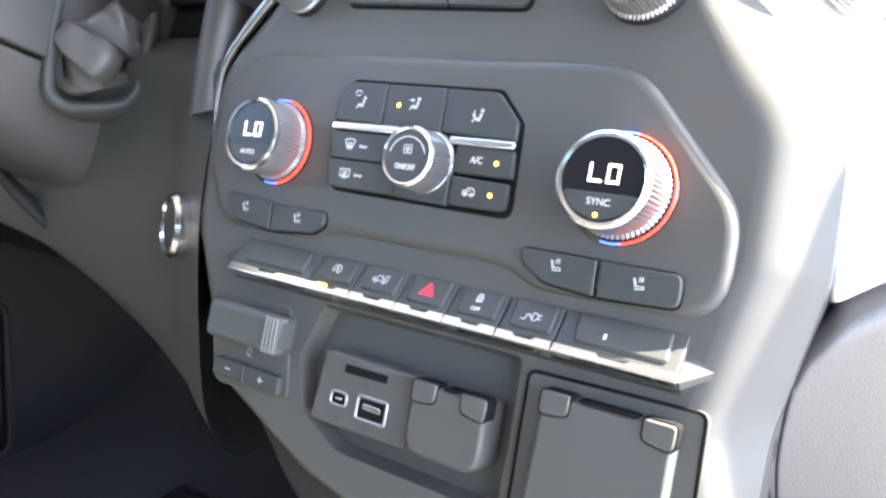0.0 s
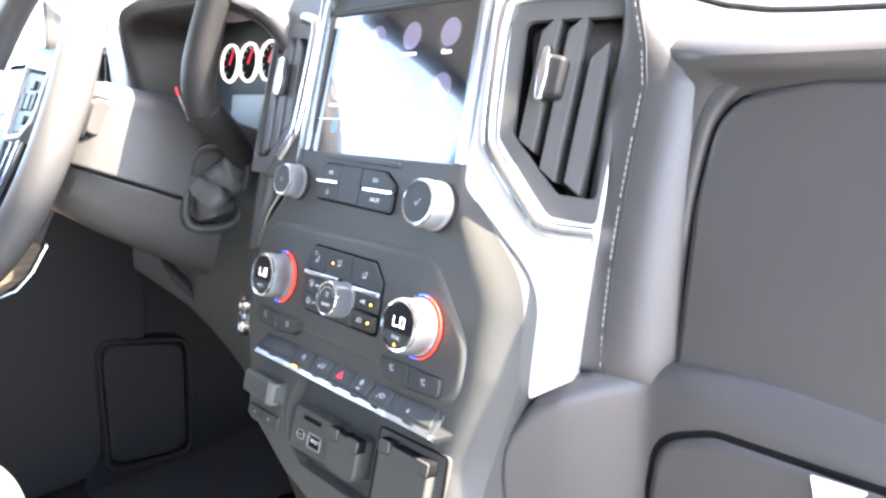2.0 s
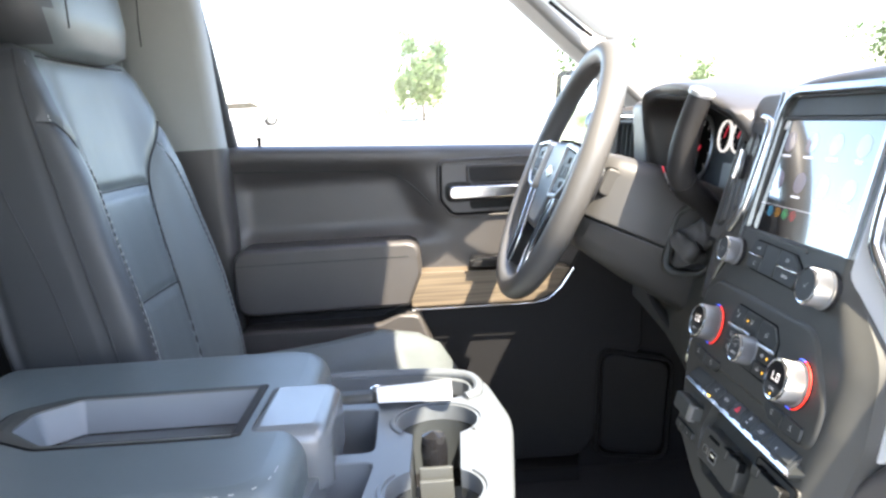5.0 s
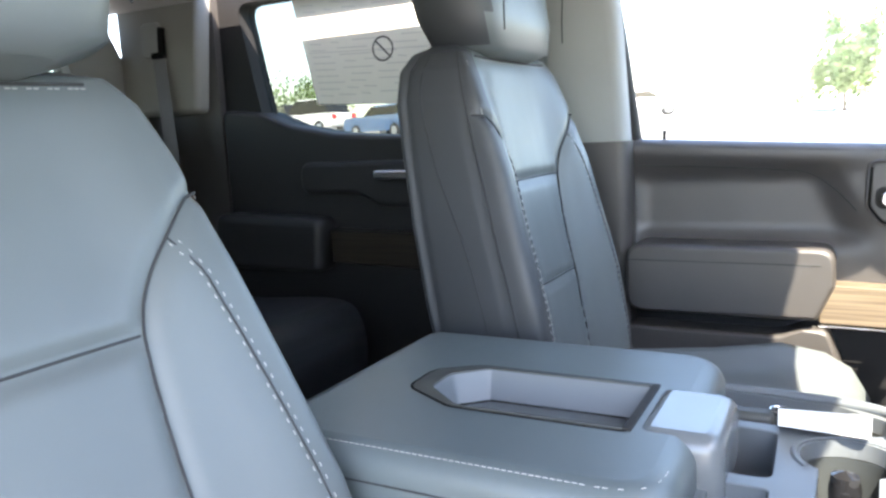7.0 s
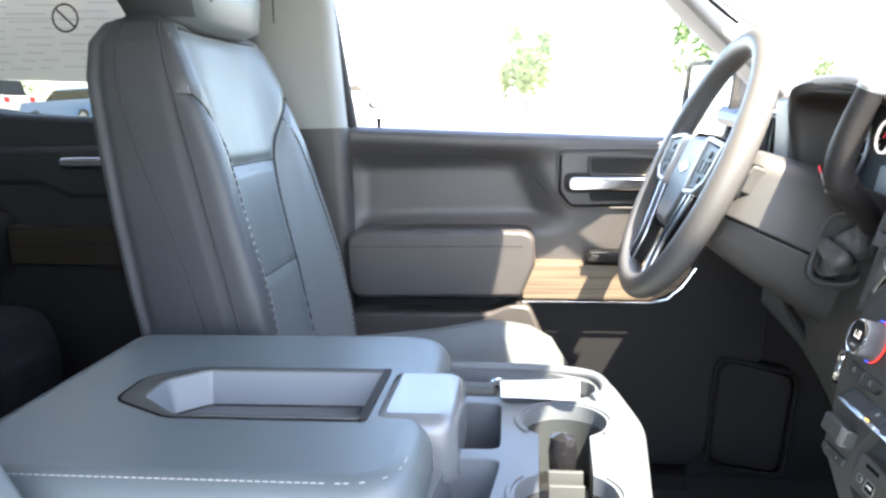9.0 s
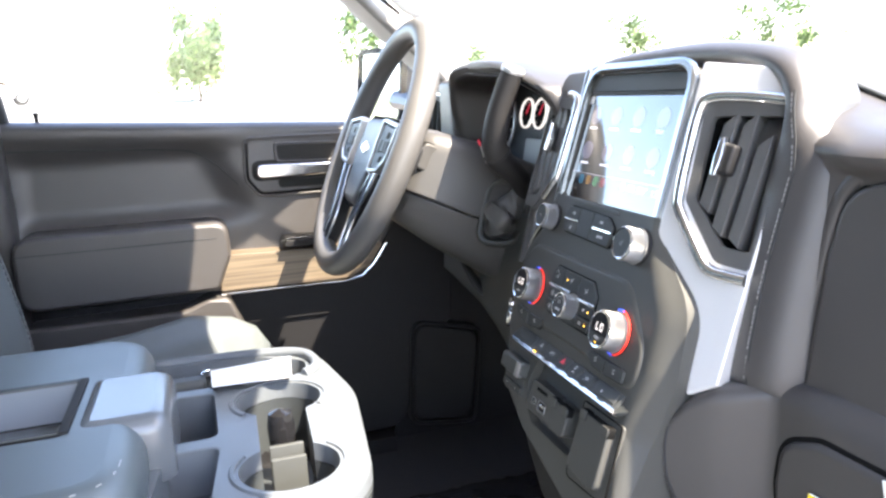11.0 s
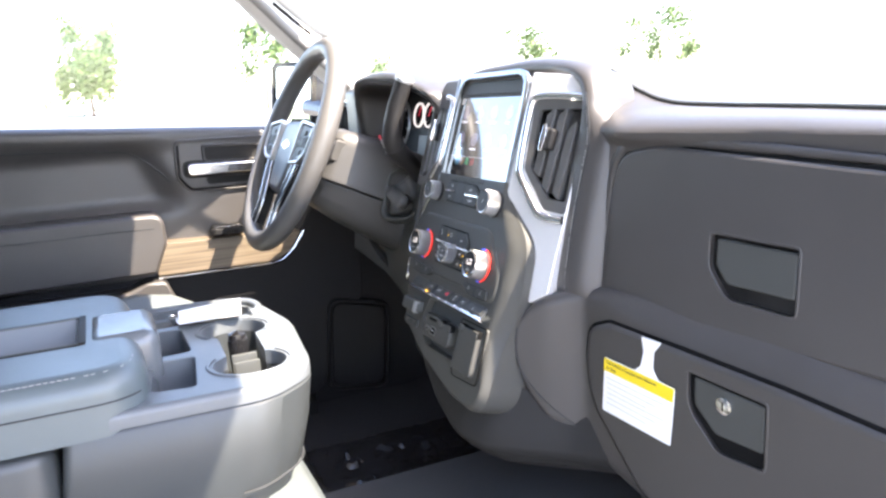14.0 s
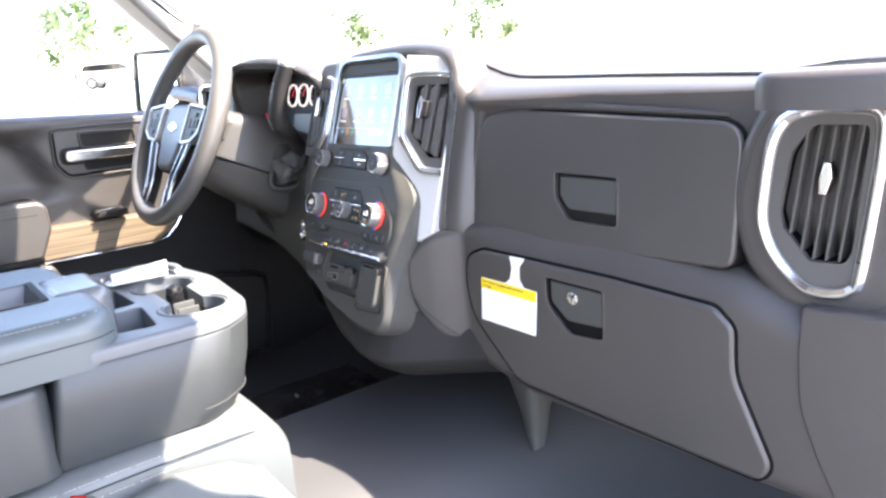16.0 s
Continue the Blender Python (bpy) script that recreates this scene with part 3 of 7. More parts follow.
hand = rounded([(0.160, 0.476, 0.004), (0.2455, 0.470, 0.004), (0.2445, 0.4065, 0.006), (0.195, 0.405, 0.02), (0.160, 0.44, 0.03)], n=5)
glove = part("glove_box_door", cut(plate(o, 0.0, 0.029, 0.005), prism(hand, 0.02, 0.05)), SOFT, dash, "locking lower glove box door", DASH)
part("latch", plate(rounded([(0.165, 0.4715, 0.003), (0.242, 0.466, 0.003), (0.242, 0.421, 0.003), (0.190, 0.421, 0.012), (0.165, 0.444, 0.008)]), 0.0, 0.0265, 0.002), PLASTIC, glove, "black plastic latch", DASH)
part("finger_recess", plate(inset(hand, -0.0002), 0.012, 0.021, 0.0004), LOWER, glove, m=DASH)
part("recess_lip", frame_ring(inset(hand, -0.0035), 0.0035, 0.024, 0.0294, 0.0012), SOFT, glove, m=DASH)
part("lock", lathe([(0.0, 0.0), (0.0085, 0.0), (0.0085, 0.002), (0.006, 0.003), (0.0, 0.003)], 24), CHROME, glove, "round metal key lock", DASH @ tr(0.2, 0.4535, 0.0265))
part("keyhole", box(-0.0008, 0.0008, -0.004, 0.004, 0, 0.0004, 0.0003, 0.0001), GROOVE, glove, "", DASH @ tr(0.2, 0.4535, 0.0295))
part("end_panel", plate(rounded([(0.535, 0.25, 0.05), (0.66, 0.25, 0.02), (0.66, 0.49, 0.02), (0.478, 0.49, 0.004), (0.4745, 0.44, 0.08), (0.4775, 0.385, 0.1), (0.496, 0.332, 0.1)], n=5), -0.02, 0.0268, 0.002), SOFT, dash, "black dash end panel", DASH)


def right_vent():
    edge = [(0.404, 0.575), (0.4085, 0.620), (0.4190, 0.656), (0.4357, 0.681), (0.459, 0.6965), (0.485, 0.7035), (0.536, 0.7022), (0.560, 0.692), (0.566, 0.64), (0.562, 0.57), (0.553, 0.505), (0.535, 0.487), (0.490, 0.4825), (0.4593, 0.4869), (0.436, 0.5045), (0.416, 0.530)]
    stitch = [(p.x, p.y) for p in closed_smooth(edge, 4)]
    hole = rounded([(0.4765, 0.6665, 0.014), (0.5250, 0.6665, 0.006), (0.5255, 0.655, 0.006), (0.5150, 0.5450, 0.008), (0.508, 0.5335, 0.006), (0.4760, 0.5325, 0.010), (0.4500, 0.5640, 0.012), (0.4465, 0.580, 0.012), (0.4560, 0.640, 0.03)], n=4)
    pod = part("vent_pod", cut(plate(inset(stitch, -0.010), -0.06, 0.006, 0.013, 6), prism(inset(hole, -0.004), -0.058, 0.02)), SOFT, dash, "stitched rounded vent surround", DASH, 50)
    for w in (-0.0012, 0.0012):
        path = [DASH @ Vector((x, y, 0.0056)) for x, y in inset(stitch, 0.004 + w)]
        stitches(path + path[:1], "vent_stitching", pod, 0.0042, 0.0003)
    part("vent_seam", tube([DASH @ Vector((x, y, 0.0056)) for x, y in inset(stitch, 0.004)], 0.0006, 6, closed=True), SEAM, pod)
    o = [(p.x, p.y) for p in closed_smooth([(0.4237, 0.570), (0.4255, 0.605), (0.4315, 0.6465), (0.4420, 0.6705), (0.4580, 0.6825), (0.4820, 0.6882), (0.510, 0.6885), (0.5330, 0.6850), (0.5425, 0.672), (0.5425, 0.645), (0.5382, 0.601), (0.5277, 0.5195), (0.5195, 0.5045), (0.505, 0.4975), (0.4860, 0.4962), (0.4690, 0.5005), (0.4500, 0.5165), (0.4330, 0.540)], 4)]
    part("vent_chrome_ring", frame_ring(o, 0.0105, -0.002, 0.0145, 0.0042), CHROME, pod, "bright chrome vent ring", DASH)
    part("ring_lip", frame_ring(inset(o, 0.0102), 0.0018, 0.0, 0.0100, 0.0006), KNURL, pod, "thin grey inner lip", DASH)
    part("vent_bezel", cut(plate(inset(o, 0.0100), 0.0, 0.0075, 0.001), prism(hole, -0.01, 0.02)), VENT_GREY, pod, "dark vent bezel", DASH)
    part("vent_throat", frame_ring(inset(hole, -0.0035), 0.003, -0.056, 0.005, 0.0005), GROOVE, pod, m=DASH)
    part("vent_floor", prism(inset(hole, -0.003), -0.0575, -0.054), GROOVE, pod, m=DASH)
    for i in range(5):
        top, low = 0.4712 + 0.0122 * i, 0.4552 + 0.0119 * i
        z0 = 0.535 + (0.024, 0.007, 0.0, 0.0, 0.0)[i]
        low += (top - low) * (z0 - 0.535) / 0.13 * 0.3
        bm = skin(bmesh.new(), [[(x - 0.0011, z, 0.005), (x + 0.0011, z, 0.005), (x + 0.0014, z, -0.016), (x - 0.0014, z, -0.016)] for x, z in ((low, z0), (top, 0.665))])
        part("slat", bm, VENT_GREY, pod, m=DASH)
    for z in (0.552, 0.578, 0.604, 0.630, 0.655):
        part("rear_slat", box(0.447, 0.526, z - 0.0012, z + 0.0012, -0.044, -0.026, 0.0005, 0.0003), DARK, pod, m=DASH)
    part("vent_tab", plate(rounded([(0.4845, 0.6005, 0.002), (0.4915, 0.601, 0.002), (0.4965, 0.6175, 0.003), (0.4945, 0.632, 0.002), (0.4890, 0.632, 0.002), (0.4845, 0.6165, 0.003)]), 0.0, 0.014, 0.002), CHROME, pod, "chrome vent tab", DASH)


right_vent()
# side window demister grille on the dash top
DEM = DASH @ Matrix.Rotation(radians(-90), 4, 'X') @ tr(0, 0.02, 0.716)
demist = part("demister_panel", plate(rounded([(0.487, -0.20, 0.03), (0.62, -0.20, 0.02), (0.62, -0.030, 0.02), (0.520, -0.030, 0.03), (0.490, -0.06, 0.04)], n=6), -0.02, 0.009, 0.009, 6), SOFT, dash, "raised demister outlet", DEM, 60)
for i in range(6):
    a = 0.502 + 0.0145 * i
    part("demister_slot", prism([(a, -0.15), (a + 0.0115, -0.15), (a + 0.0115, -0.045), (a, -0.045)], 0.004, 0.0094), GROOVE, demist, "", DEM)

# stitched arch that frames the screen and the middle vents
arch = [(0.1765, 0.072, 0.512), (0.1755, 0.066, 0.53), (0.1755, 0.078, 0.60), (0.179, 0.094, 0.67), (0.181, 0.104, 0.712), (0.172, 0.113, 0.746), (0.14, 0.118, 0.767), (0.06, 0.121, 0.776), (-0.03, 0.121, 0.776), (-0.10, 0.110, 0.771), (-0.142, 0.096, 0.750), (-0.160, 0.082, 0.712), (-0.168, 0.068, 0.66), (-0.172, 0.050, 0.60), (-0.172, 0.036, 0.55)]
path = smooth_path(arch, 6)
rings = []
for p in path:
    c = Vector((0.015, p.y, 0.60))
    out = (p - c)
    out.y = 0
    out.normalize()
    # beside the passenger dash the band lies nearly flush and slopes off into it
    k = max(0.0, min(1.0, (0.722 - p.z) / 0.03)) if p.x > 0.1 else 0.0
    prof = [((-0.010, 0.07), (-0.010, 0.07)), ((-0.012, 0.010), (-0.0105, 0.010)), ((-0.009, 0.0), (-0.0095, 0.001)), ((-0.002, -0.005), (-0.006, -0.001)), ((0.006, -0.003), (0.013, 0.0008)),
            ((0.011, 0.005), (0.024, 0.0040)), ((0.013, 0.02), (0.0385, 0.0115)), ((-0.006, 0.070), (0.047, 0.040))]
    if k:
        out = out.lerp(Vector((1, 0, 0)), k)
    rings.append([p + out * (u[0] * (1 - k) + v[0] * k) + Vector((0, u[1] * (1 - k) + v[1] * k, 0)) for u, v in prof])
bm = skin(bmesh.new(), rings, closed=True)
band = part("screen_surround", bm, SOFT, dash, "padded stitched arch round the screen", None, 60)
run = [r[4] + Vector((-0.001, -0.0004, 0)) for r in rings[2:32:3]]
stitches(run, "arch_stitching", band, 0.0040, 0.00034, THREAD)
part("arch_seam", tube([p + Vector((0.0022, 0.0009, 0)) for p in run], 0.0007, 6), SEAM, band)
part("screen_backing", prism(rounded([(-0.16, 0.50), (0.17, 0.50), (0.155, 0.742), (-0.145, 0.755)], 0.04), -0.03, 0.02), DARK, dash, "", frame_matrix((0, 0.16, 0), (1, 0, 0), (0, 0, 1)))

# ---- centre stack ----
WELL = [(-0.041, -0.078, 0.004), (0.0605, -0.078, 0.004), (0.0615, -0.140, 0.006), (-0.020, -0.140, 0.012), (-0.043, -0.128, 0.008), (-0.051, -0.105, 0.008)]
stack = thing("center_stack", "satin black centre stack with climate controls", "control panel", (0, 0.02, 0.45))
o = rounded([(-0.098, 0.234, 0.045), (0.096, 0.234, 0.045), (0.0985, 0.082, 0.03), (0.1545, 0.030, 0.055), (0.157, -0.030, 0.05), (0.148, -0.085, 0.06), (0.150, -0.185, 0.05), (0.07, -0.183, 0.06), (-0.04, -0.158, 0.05), (-0.105, -0.130, 0.04), (-0.152, -0.06, 0.05), (-0.155, 0.0, 0.05), (-0.1525, 0.030, 0.055), (-0.0985, 0.082, 0.03)], n=8)


def chamfered(o):
    """The fascia: a flat face inside a broad rounded slope that narrows beside the screen."""
    rings = [[(x, y, -0.10) for x, y in o]]
    for k in range(9):
        f = k / 8
        ring = []
        for (x, y), (x1, y1), (x2, y2) in zip(o, inset(o, 0.008 * f), inset(o, 0.025 * f)):
            t = max(0.0, min(1.0, (0.085 - y) / 0.03)) * max(0.0, min(1.0, (y + 0.13) / 0.04)) * (1.0 if x > 0 else 0.7)
            deep = interp([(-0.13, 0.010), (-0.08, 0.019), (-0.042, 0.019), (0.027, 0.0125), (0.085, 0.006), (0.24, 0.009)], y)[0]
            ring.append((x1 + (x2 - x1) * t, y1 + (y2 - y1) * t, -deep * (1 - math.sin(f * math.pi / 2) ** 1.15)))
        rings.append(ring)
    return skin(bmesh.new(), rings)


scr_hole = rounded([(-0.094, 0.094, 0.006), (0.088, 0.094, 0.006), (0.083, 0.226, 0.020), (-0.090, 0.226, 0.020)], n=5)
well = rounded(WELL, n=4)
front = cut(chamfered(o), prism(scr_hole, -0.012, 0.03), skin(bmesh.new(), [[(x, y, -0.009) for x, y in inset(well, 0.003)], [(x, y, 0.03) for x, y in inset(well, -0.010)]]))
frame_o = rounded([(-0.1005, 0.080, 0.006), (0.0965, 0.080, 0.006), (0.0915, 0.237, 0.032), (-0.0985, 0.237, 0.032)], n=7)
part("screen_frame", cut(frame_ring(frame_o, 0.0085, -0.004, 0.0022, 0.0020), prism([(-0.2, 0.0), (0.2, 0.0), (0.2, 0.096), (-0.2, 0.096)], -0.05, 0.05)), FRAME_METAL, stack, "silver frame round the screen", STACK)
part("panel", front, PANEL, stack, "satin black plastic fascia", STACK, 30)
under = inset(o, 0.012)
part("under_body", skin(bmesh.new(), [[(x, y, -0.06) for x, y in under], [(x * 0.95, y * 0.95 + 0.02, -0.20) for x, y in under]]), DARK, stack, "dark stack housing behind the fascia", STACK)


def STACK_FRONT(z):
    """The fascia's plane, a little behind its face."""
    v = (z - 0.55) / 0.952
    return 0.02 + 0.305 * v + 0.021


# soft lower moulding that rounds under from the stack to the padded dash
rings = []
for i in range(33):
    x = -0.125 + 0.385 * i / 32
    low = interp([(-0.125, 0.400), (-0.10, 0.372), (-0.06, 0.338), (0.0, 0.308), (0.06, 0.291), (0.12, 0.285), (0.20, 0.287), (0.30, 0.300)], x)[0]
    back = interp([(0.09, 0.0), (0.13, 0.016), (0.16, 0.045), (0.20, 0.085), (0.30, 0.14)], x)[0]
    top = max(low + 0.05, 0.44 if x < 0.1 else 0.40)
    ring = [(x, STACK_FRONT(z) + back, z) for z in (top, (top + low + 0.045) / 2, low + 0.045)]
    y0, z0 = ring[-1][1:]
    for k in range(1, 9):
        a = k * math.pi / 16
        ring.append((x, y0 + 0.012 * math.sin(a) + 0.075 * (1 - math.cos(a)), z0 - (z0 - low) * math.sin(a)))
    ring.append((x, 0.24, low + 0.01))
    pts = smooth_path(ring, 2)
    n = 28
    rings.append([pts[round(j * (len(pts) - 1) / (n - 1))] for j in range(n)])
part("lower_moulding", skin(bmesh.new(), rings, closed=False), LOWER, stack, "black lower stack moulding", None, 60)

# ---- seats ----
def SEAT_SIZE(x0, k):
    at = Matrix.Translation((x0, -0.275, 0.77))
    return at @ Matrix.Scale(k, 4) @ at.inverted()



def seat_back(x0, shift, lean, drop, size, lower, full, wing, name, label):
    """A bucket seat of the front bench; shift moves it back, lean reclines its backrest by degrees."""
    seat = thing(name, label, "car seat", (x0, -0.5, 0.05))
    spine = [(0.36, -0.615, -0.72, 0.185), (0.45, -0.625, -0.745, 0.192), (0.55, -0.642, -0.765, 0.193), (0.65, -0.667, -0.782, 0.188), (0.75, -0.690, -0.797, 0.179), (0.81, -0.702, -0.804, 0.174), (0.85, -0.709, -0.802, 0.165), (0.872, -0.716, -0.79, 0.150), (0.882, -0.735, -0.77, 0.128)]

    def bolster(z):
        return full * interp([(0.36, 0.024), (0.60, 0.024), (0.72, 0.022), (0.80, 0.014), (0.86, 0.005), (0.89, 0.0)], z)[0]
    seam_line = [(0.40, 0.40), (0.50, 0.385), (0.56, 0.39), (0.63, 0.43), (0.70, 0.50), (0.735, 0.60), (0.765, 0.76), (0.785, 0.90), (0.79, 0.985)]
    seam_line = [(z - lower * min(1, (z - 0.4) / 0.2), u) for z, u in seam_line]
    yokes = ((0.70 - lower, 0.49), (0.555 - lower * 0.7, 0.39))
    curve = [(p.x, p.y) for p in smooth_path([Vector((z, u, 0)) for z, u in seam_line], 6)]

    def crease(z, u, w):
        """How deep the cover is drawn in at a seam."""
        near = min(math.hypot(z - a, (abs(u) - b) * w) for a, b in curve)
        for h, half in yokes:
            if abs(u) < half:
                near = min(near, abs(z - h))
        return 0.0055 * math.exp(-(near / 0.0075) ** 2) - 0.0016

    def section(z):
        """Outline of the backrest at the height z, drawn in along its seams."""
        f, b, w = interp(spine, z)
        bol = bolster(z)
        e = min(1, (0.89 - z) / 0.06)
        ring = [(-w * 0.9, b), (0, b - 0.01), (w * 0.9, b), (w * 0.985, b + 0.022), (w * 1.0, (f + b) / 2 - 0.015), (w * 1.0, f - 0.022), (w * 0.992, f - 0.004), (w * 0.965, f + bol * 0.85), (w * 0.84, f + bol), (w * 0.72, f + bol * 0.8), (w * 0.58, f + bol * 0.38), (w * 0.44, f + bol * 0.08), (w * 0.28, f), (w * 0.1, f), (-w * 0.1, f), (-w * 0.28, f), (-w * 0.44, f + bol * 0.08), (-w * 0.58, f + bol * 0.38), (-w * 0.72, f + bol * 0.8), (-w * 0.84, f + bol), (-w * 0.965, f + bol * 0.85), (-w * 0.992, f - 0.004), (-w, f - 0.022), (-w, (f + b) / 2 - 0.015), (-w * 0.985, b + 0.022)]
        loop = []
        for p in closed_smooth(ring, 7):
            front = p.y > f - 0.012 and abs(p.x) < 0.985 * w
            loop.append((p.x, p.y - (crease(z, p.x / w, w) * e if front else 0.0)))
        return loop
    rings = []
    for k in range(110):
        z = 0.36 + 0.522 * (1 - (1 - k / 109) ** 1.3)
        rings.append([(x0 + x, y, z) for x, y in section(z)])
    back = part("backrest", skin(bmesh.new(), rings), LEATHER, seat, "black leather backrest with grey stitching", None, 60)
    # flanks and the driver's outer bolster take the shaded leather copy
    back.data.materials.append(SHADED_LEATHER)
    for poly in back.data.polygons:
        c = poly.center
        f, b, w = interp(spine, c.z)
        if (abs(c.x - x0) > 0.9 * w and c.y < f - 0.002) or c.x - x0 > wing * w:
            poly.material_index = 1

    def on(z, u, lift=0.0):
        f, b, w = interp(spine, z)
        bol = bolster(z)
        if abs(u) < 0.93:
            row = sorted(p for p in section(z) if p[1] > f - 0.012)
            return Vector((x0 + u * w, interp(row, u * w)[0] + lift, z))
        prof = [(0, 0.0), (0.28, 0.0), (0.44, bol * 0.08), (0.58, bol * 0.38), (0.72, bol * 0.8), (0.84, bol), (0.965, bol * 0.85), (1.0, -0.008), (1.002, -0.04)]
        return Vector((x0 + u * w, f + interp(prof, abs(u))[0] + lift, z))
    for sg in (1, -1):
        seam = [on(z, u * sg, 0.0020) for z, u in curve]
        part("seam", tube(seam, 0.0011, 6), SEAM, back)
        run = ((0.38, 0.86), (0.50, 0.85), (0.60, 0.83), (0.68, 0.805), (0.725, 0.78), (0.76 - lower, 0.74))
        double = [(z, interp(run, z)[0]) for z in [0.38 + (0.38 - lower) * i / 14 for i in range(15)]]
        for du in (-0.019, 0.019):
            stitches(smooth_path([on(z, (u + du) * sg, 0.0014) for z, u in double], 3), "stitching", back, 0.0048, 0.0005)
        part("seam", tube(smooth_path([on(z, u * sg, 0.0008) for z, u in double], 3), 0.0008, 6), SEAM, back)
        edge = smooth_path([on(z, 0.962 * sg, 0.0006) for z in (0.79, 0.82, 0.85, 0.866)], 2)
        stitches(edge, "stitching", back, 0.0048, 0.0004)
        piping = smooth_path([on(z, 0.990 * sg, 0.0012) for z in (0.38, 0.46, 0.54, 0.62, 0.70, 0.77, 0.82, 0.855, 0.872)], 4)
        part("piping", tube(piping, 0.0015, 6), SEAM, back)
        stitches(smooth_path([on(z, 0.968 * sg, 0.0014) for z in (0.38, 0.46, 0.54, 0.62, 0.70, 0.77, 0.79)], 4), "stitching", back, 0.0048, 0.0004)
        pipe = smooth_path([Vector((x0 + sg * (interp(spine, z)[2] + 0.0006), interp(spine, z)[0] - q, z)) for z, q in ((0.38, 0.035), (0.50, 0.035), (0.62, 0.04), (0.72, 0.055), (0.80, 0.06), (0.84, 0.055), (0.87, 0.04))], 5)
        part("side_seam", tube(pipe, 0.0011, 6), SEAM, back)
    for z, w0 in yokes:
        part("seam", tube([on(z, u, 0.0003) for u in [-w0 + 2 * w0 * i / 12 for i in range(13)]], 0.0011, 6), SEAM, back)
    top = [on(0.866, u, 0.0008) for u in [-0.8 + 1.6 * i / 16 for i in range(17)]]
    part("top_seam", tube(top, 0.0014, 6), SEAM, back)
    stitches([p + Vector((0, 0.0012, -0.0035)) for p in top], "stitching", back, 0.0048, 0.0005)
    # head restraint
    rings = []
    for z, w, d in ((0.868, 0.080, 0.03), (0.880, 0.116, 0.048), (0.92, 0.132, 0.056), (0.97, 0.136, 0.058), (1.02, 0.128, 0.055), (1.055, 0.105, 0.045), (1.066, 0.07, 0.028)):
        rings.append([(x0 + p.x, -0.748 - 0.2 * (z - 0.95) + p.y, z) for p in closed_smooth([(-w, -d * 0.4), (-w * 0.8, -d), (0, -d * 1.05), (w * 0.8, -d), (w, -d * 0.4), (w, d * 0.5), (w * 0.8, d), (0, d * 1.08), (-w * 0.8, d), (-w, d * 0.5)], 3)])
    head = part("head_restraint", skin(bmesh.new(), rings), LEATHER, seat, "leather head restraint", None, 60)
    # sides and rear of the head restraint take the shaded copy too
    head.data.materials.append(SHADED_LEATHER)
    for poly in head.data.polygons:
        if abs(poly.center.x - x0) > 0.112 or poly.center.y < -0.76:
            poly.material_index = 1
    for sg in (1, -1):
        part("head_seam", tube(smooth_path([(x0 + sg * 0.112, -0.665 - 0.2 * (z - 0.95) - abs(z - 0.97) * 0.2, z) for z in (0.896, 0.93, 0.97, 0.02 + 1.0, 1.05)], 4), 0.0011, 6), SEAM, head)
        part("post", tube([(x0 + sg * 0.06, -0.735, 0.86), (x0 + sg * 0.06, -0.735, 0.90)], 0.006, 10), CHROME, seat)
    # cushion
    rings = []
    for y, zt, w in ((-0.66, 0.39, 0.19), (-0.55, 0.40, 0.195), (-0.45, 0.41, 0.20), (-0.36, 0.425, 0.205), (-0.30, 0.43, 0.205), (-0.265, 0.42, 0.20), (-0.24, 0.385, 0.195), (-0.235, 0.33, 0.19), (-0.25, 0.25, 0.185)):
        b = 0.03 * max(0, min(1, (-0.24 - y) / 0.12))
        rings.append([(x0 + p.x, y, p.y) for p in closed_smooth([(-w, 0.22), (0, 0.20), (w, 0.22), (w * 1.02, 0.30 if zt > 0.33 else 0.235), (w, zt - 0.02), (w * 0.88, zt + b), (w * 0.62, zt), (0, zt - 0.006), (-w * 0.62, zt), (-w * 0.88, zt + b), (-w, zt - 0.02), (-w * 1.02, 0.30 if zt > 0.33 else 0.235)], 3)])
    part("cushion", skin(bmesh.new(), rings), LEATHER, seat, "black leather seat cushion", None, 60)
    part("base", box(x0 - 0.17, x0 + 0.17, -0.66, -0.27, 0.03, 0.23, 0.03, 0.01), DARK, seat, "black plastic seat base")
    turn = Matrix.Translation((0, -0.64, 0.42)) @ Matrix.Rotation(radians(lean), 4, 'X') @ Matrix.Translation((0, 0.64, -0.42))
    for ob in seat.children_recursive:
        low = ob.name.startswith(("cushion", "base"))
        m = Matrix.Translation((0, shift if not low else 0.0, -drop if ob.name.startswith("cushion") else 0.0 if low or drop < 0.05 else -drop * 0.235)) @ (Matrix.Identity(4) if low else turn)
        if drop > 0.05 and ob.name.startswith("head"):
            m = Matrix.Translation((0, 0.038, 0.008)) @ m
        ob.data.transform(SEAT_SIZE(x0, size) @ m)
    return seat


seat_back(-0.435, 0.0, 0.0, 0.022, 1.062, 0.0, 1.5, 0.845, "front_seat", "black leather driver seat with grey stitching")
seat_back(0.40, 0.042, 12.0, 0.105, 1.062, 0.012, 1.0, 2.0, "front_seat", "black leather passenger seat with grey stitching")

# ---- folded centre seat with console ----
middle = thing("center_seat_cushion", "black leather middle seat cushion under the console", "seat cushion", (0, -0.5, 0.16))
rings = []
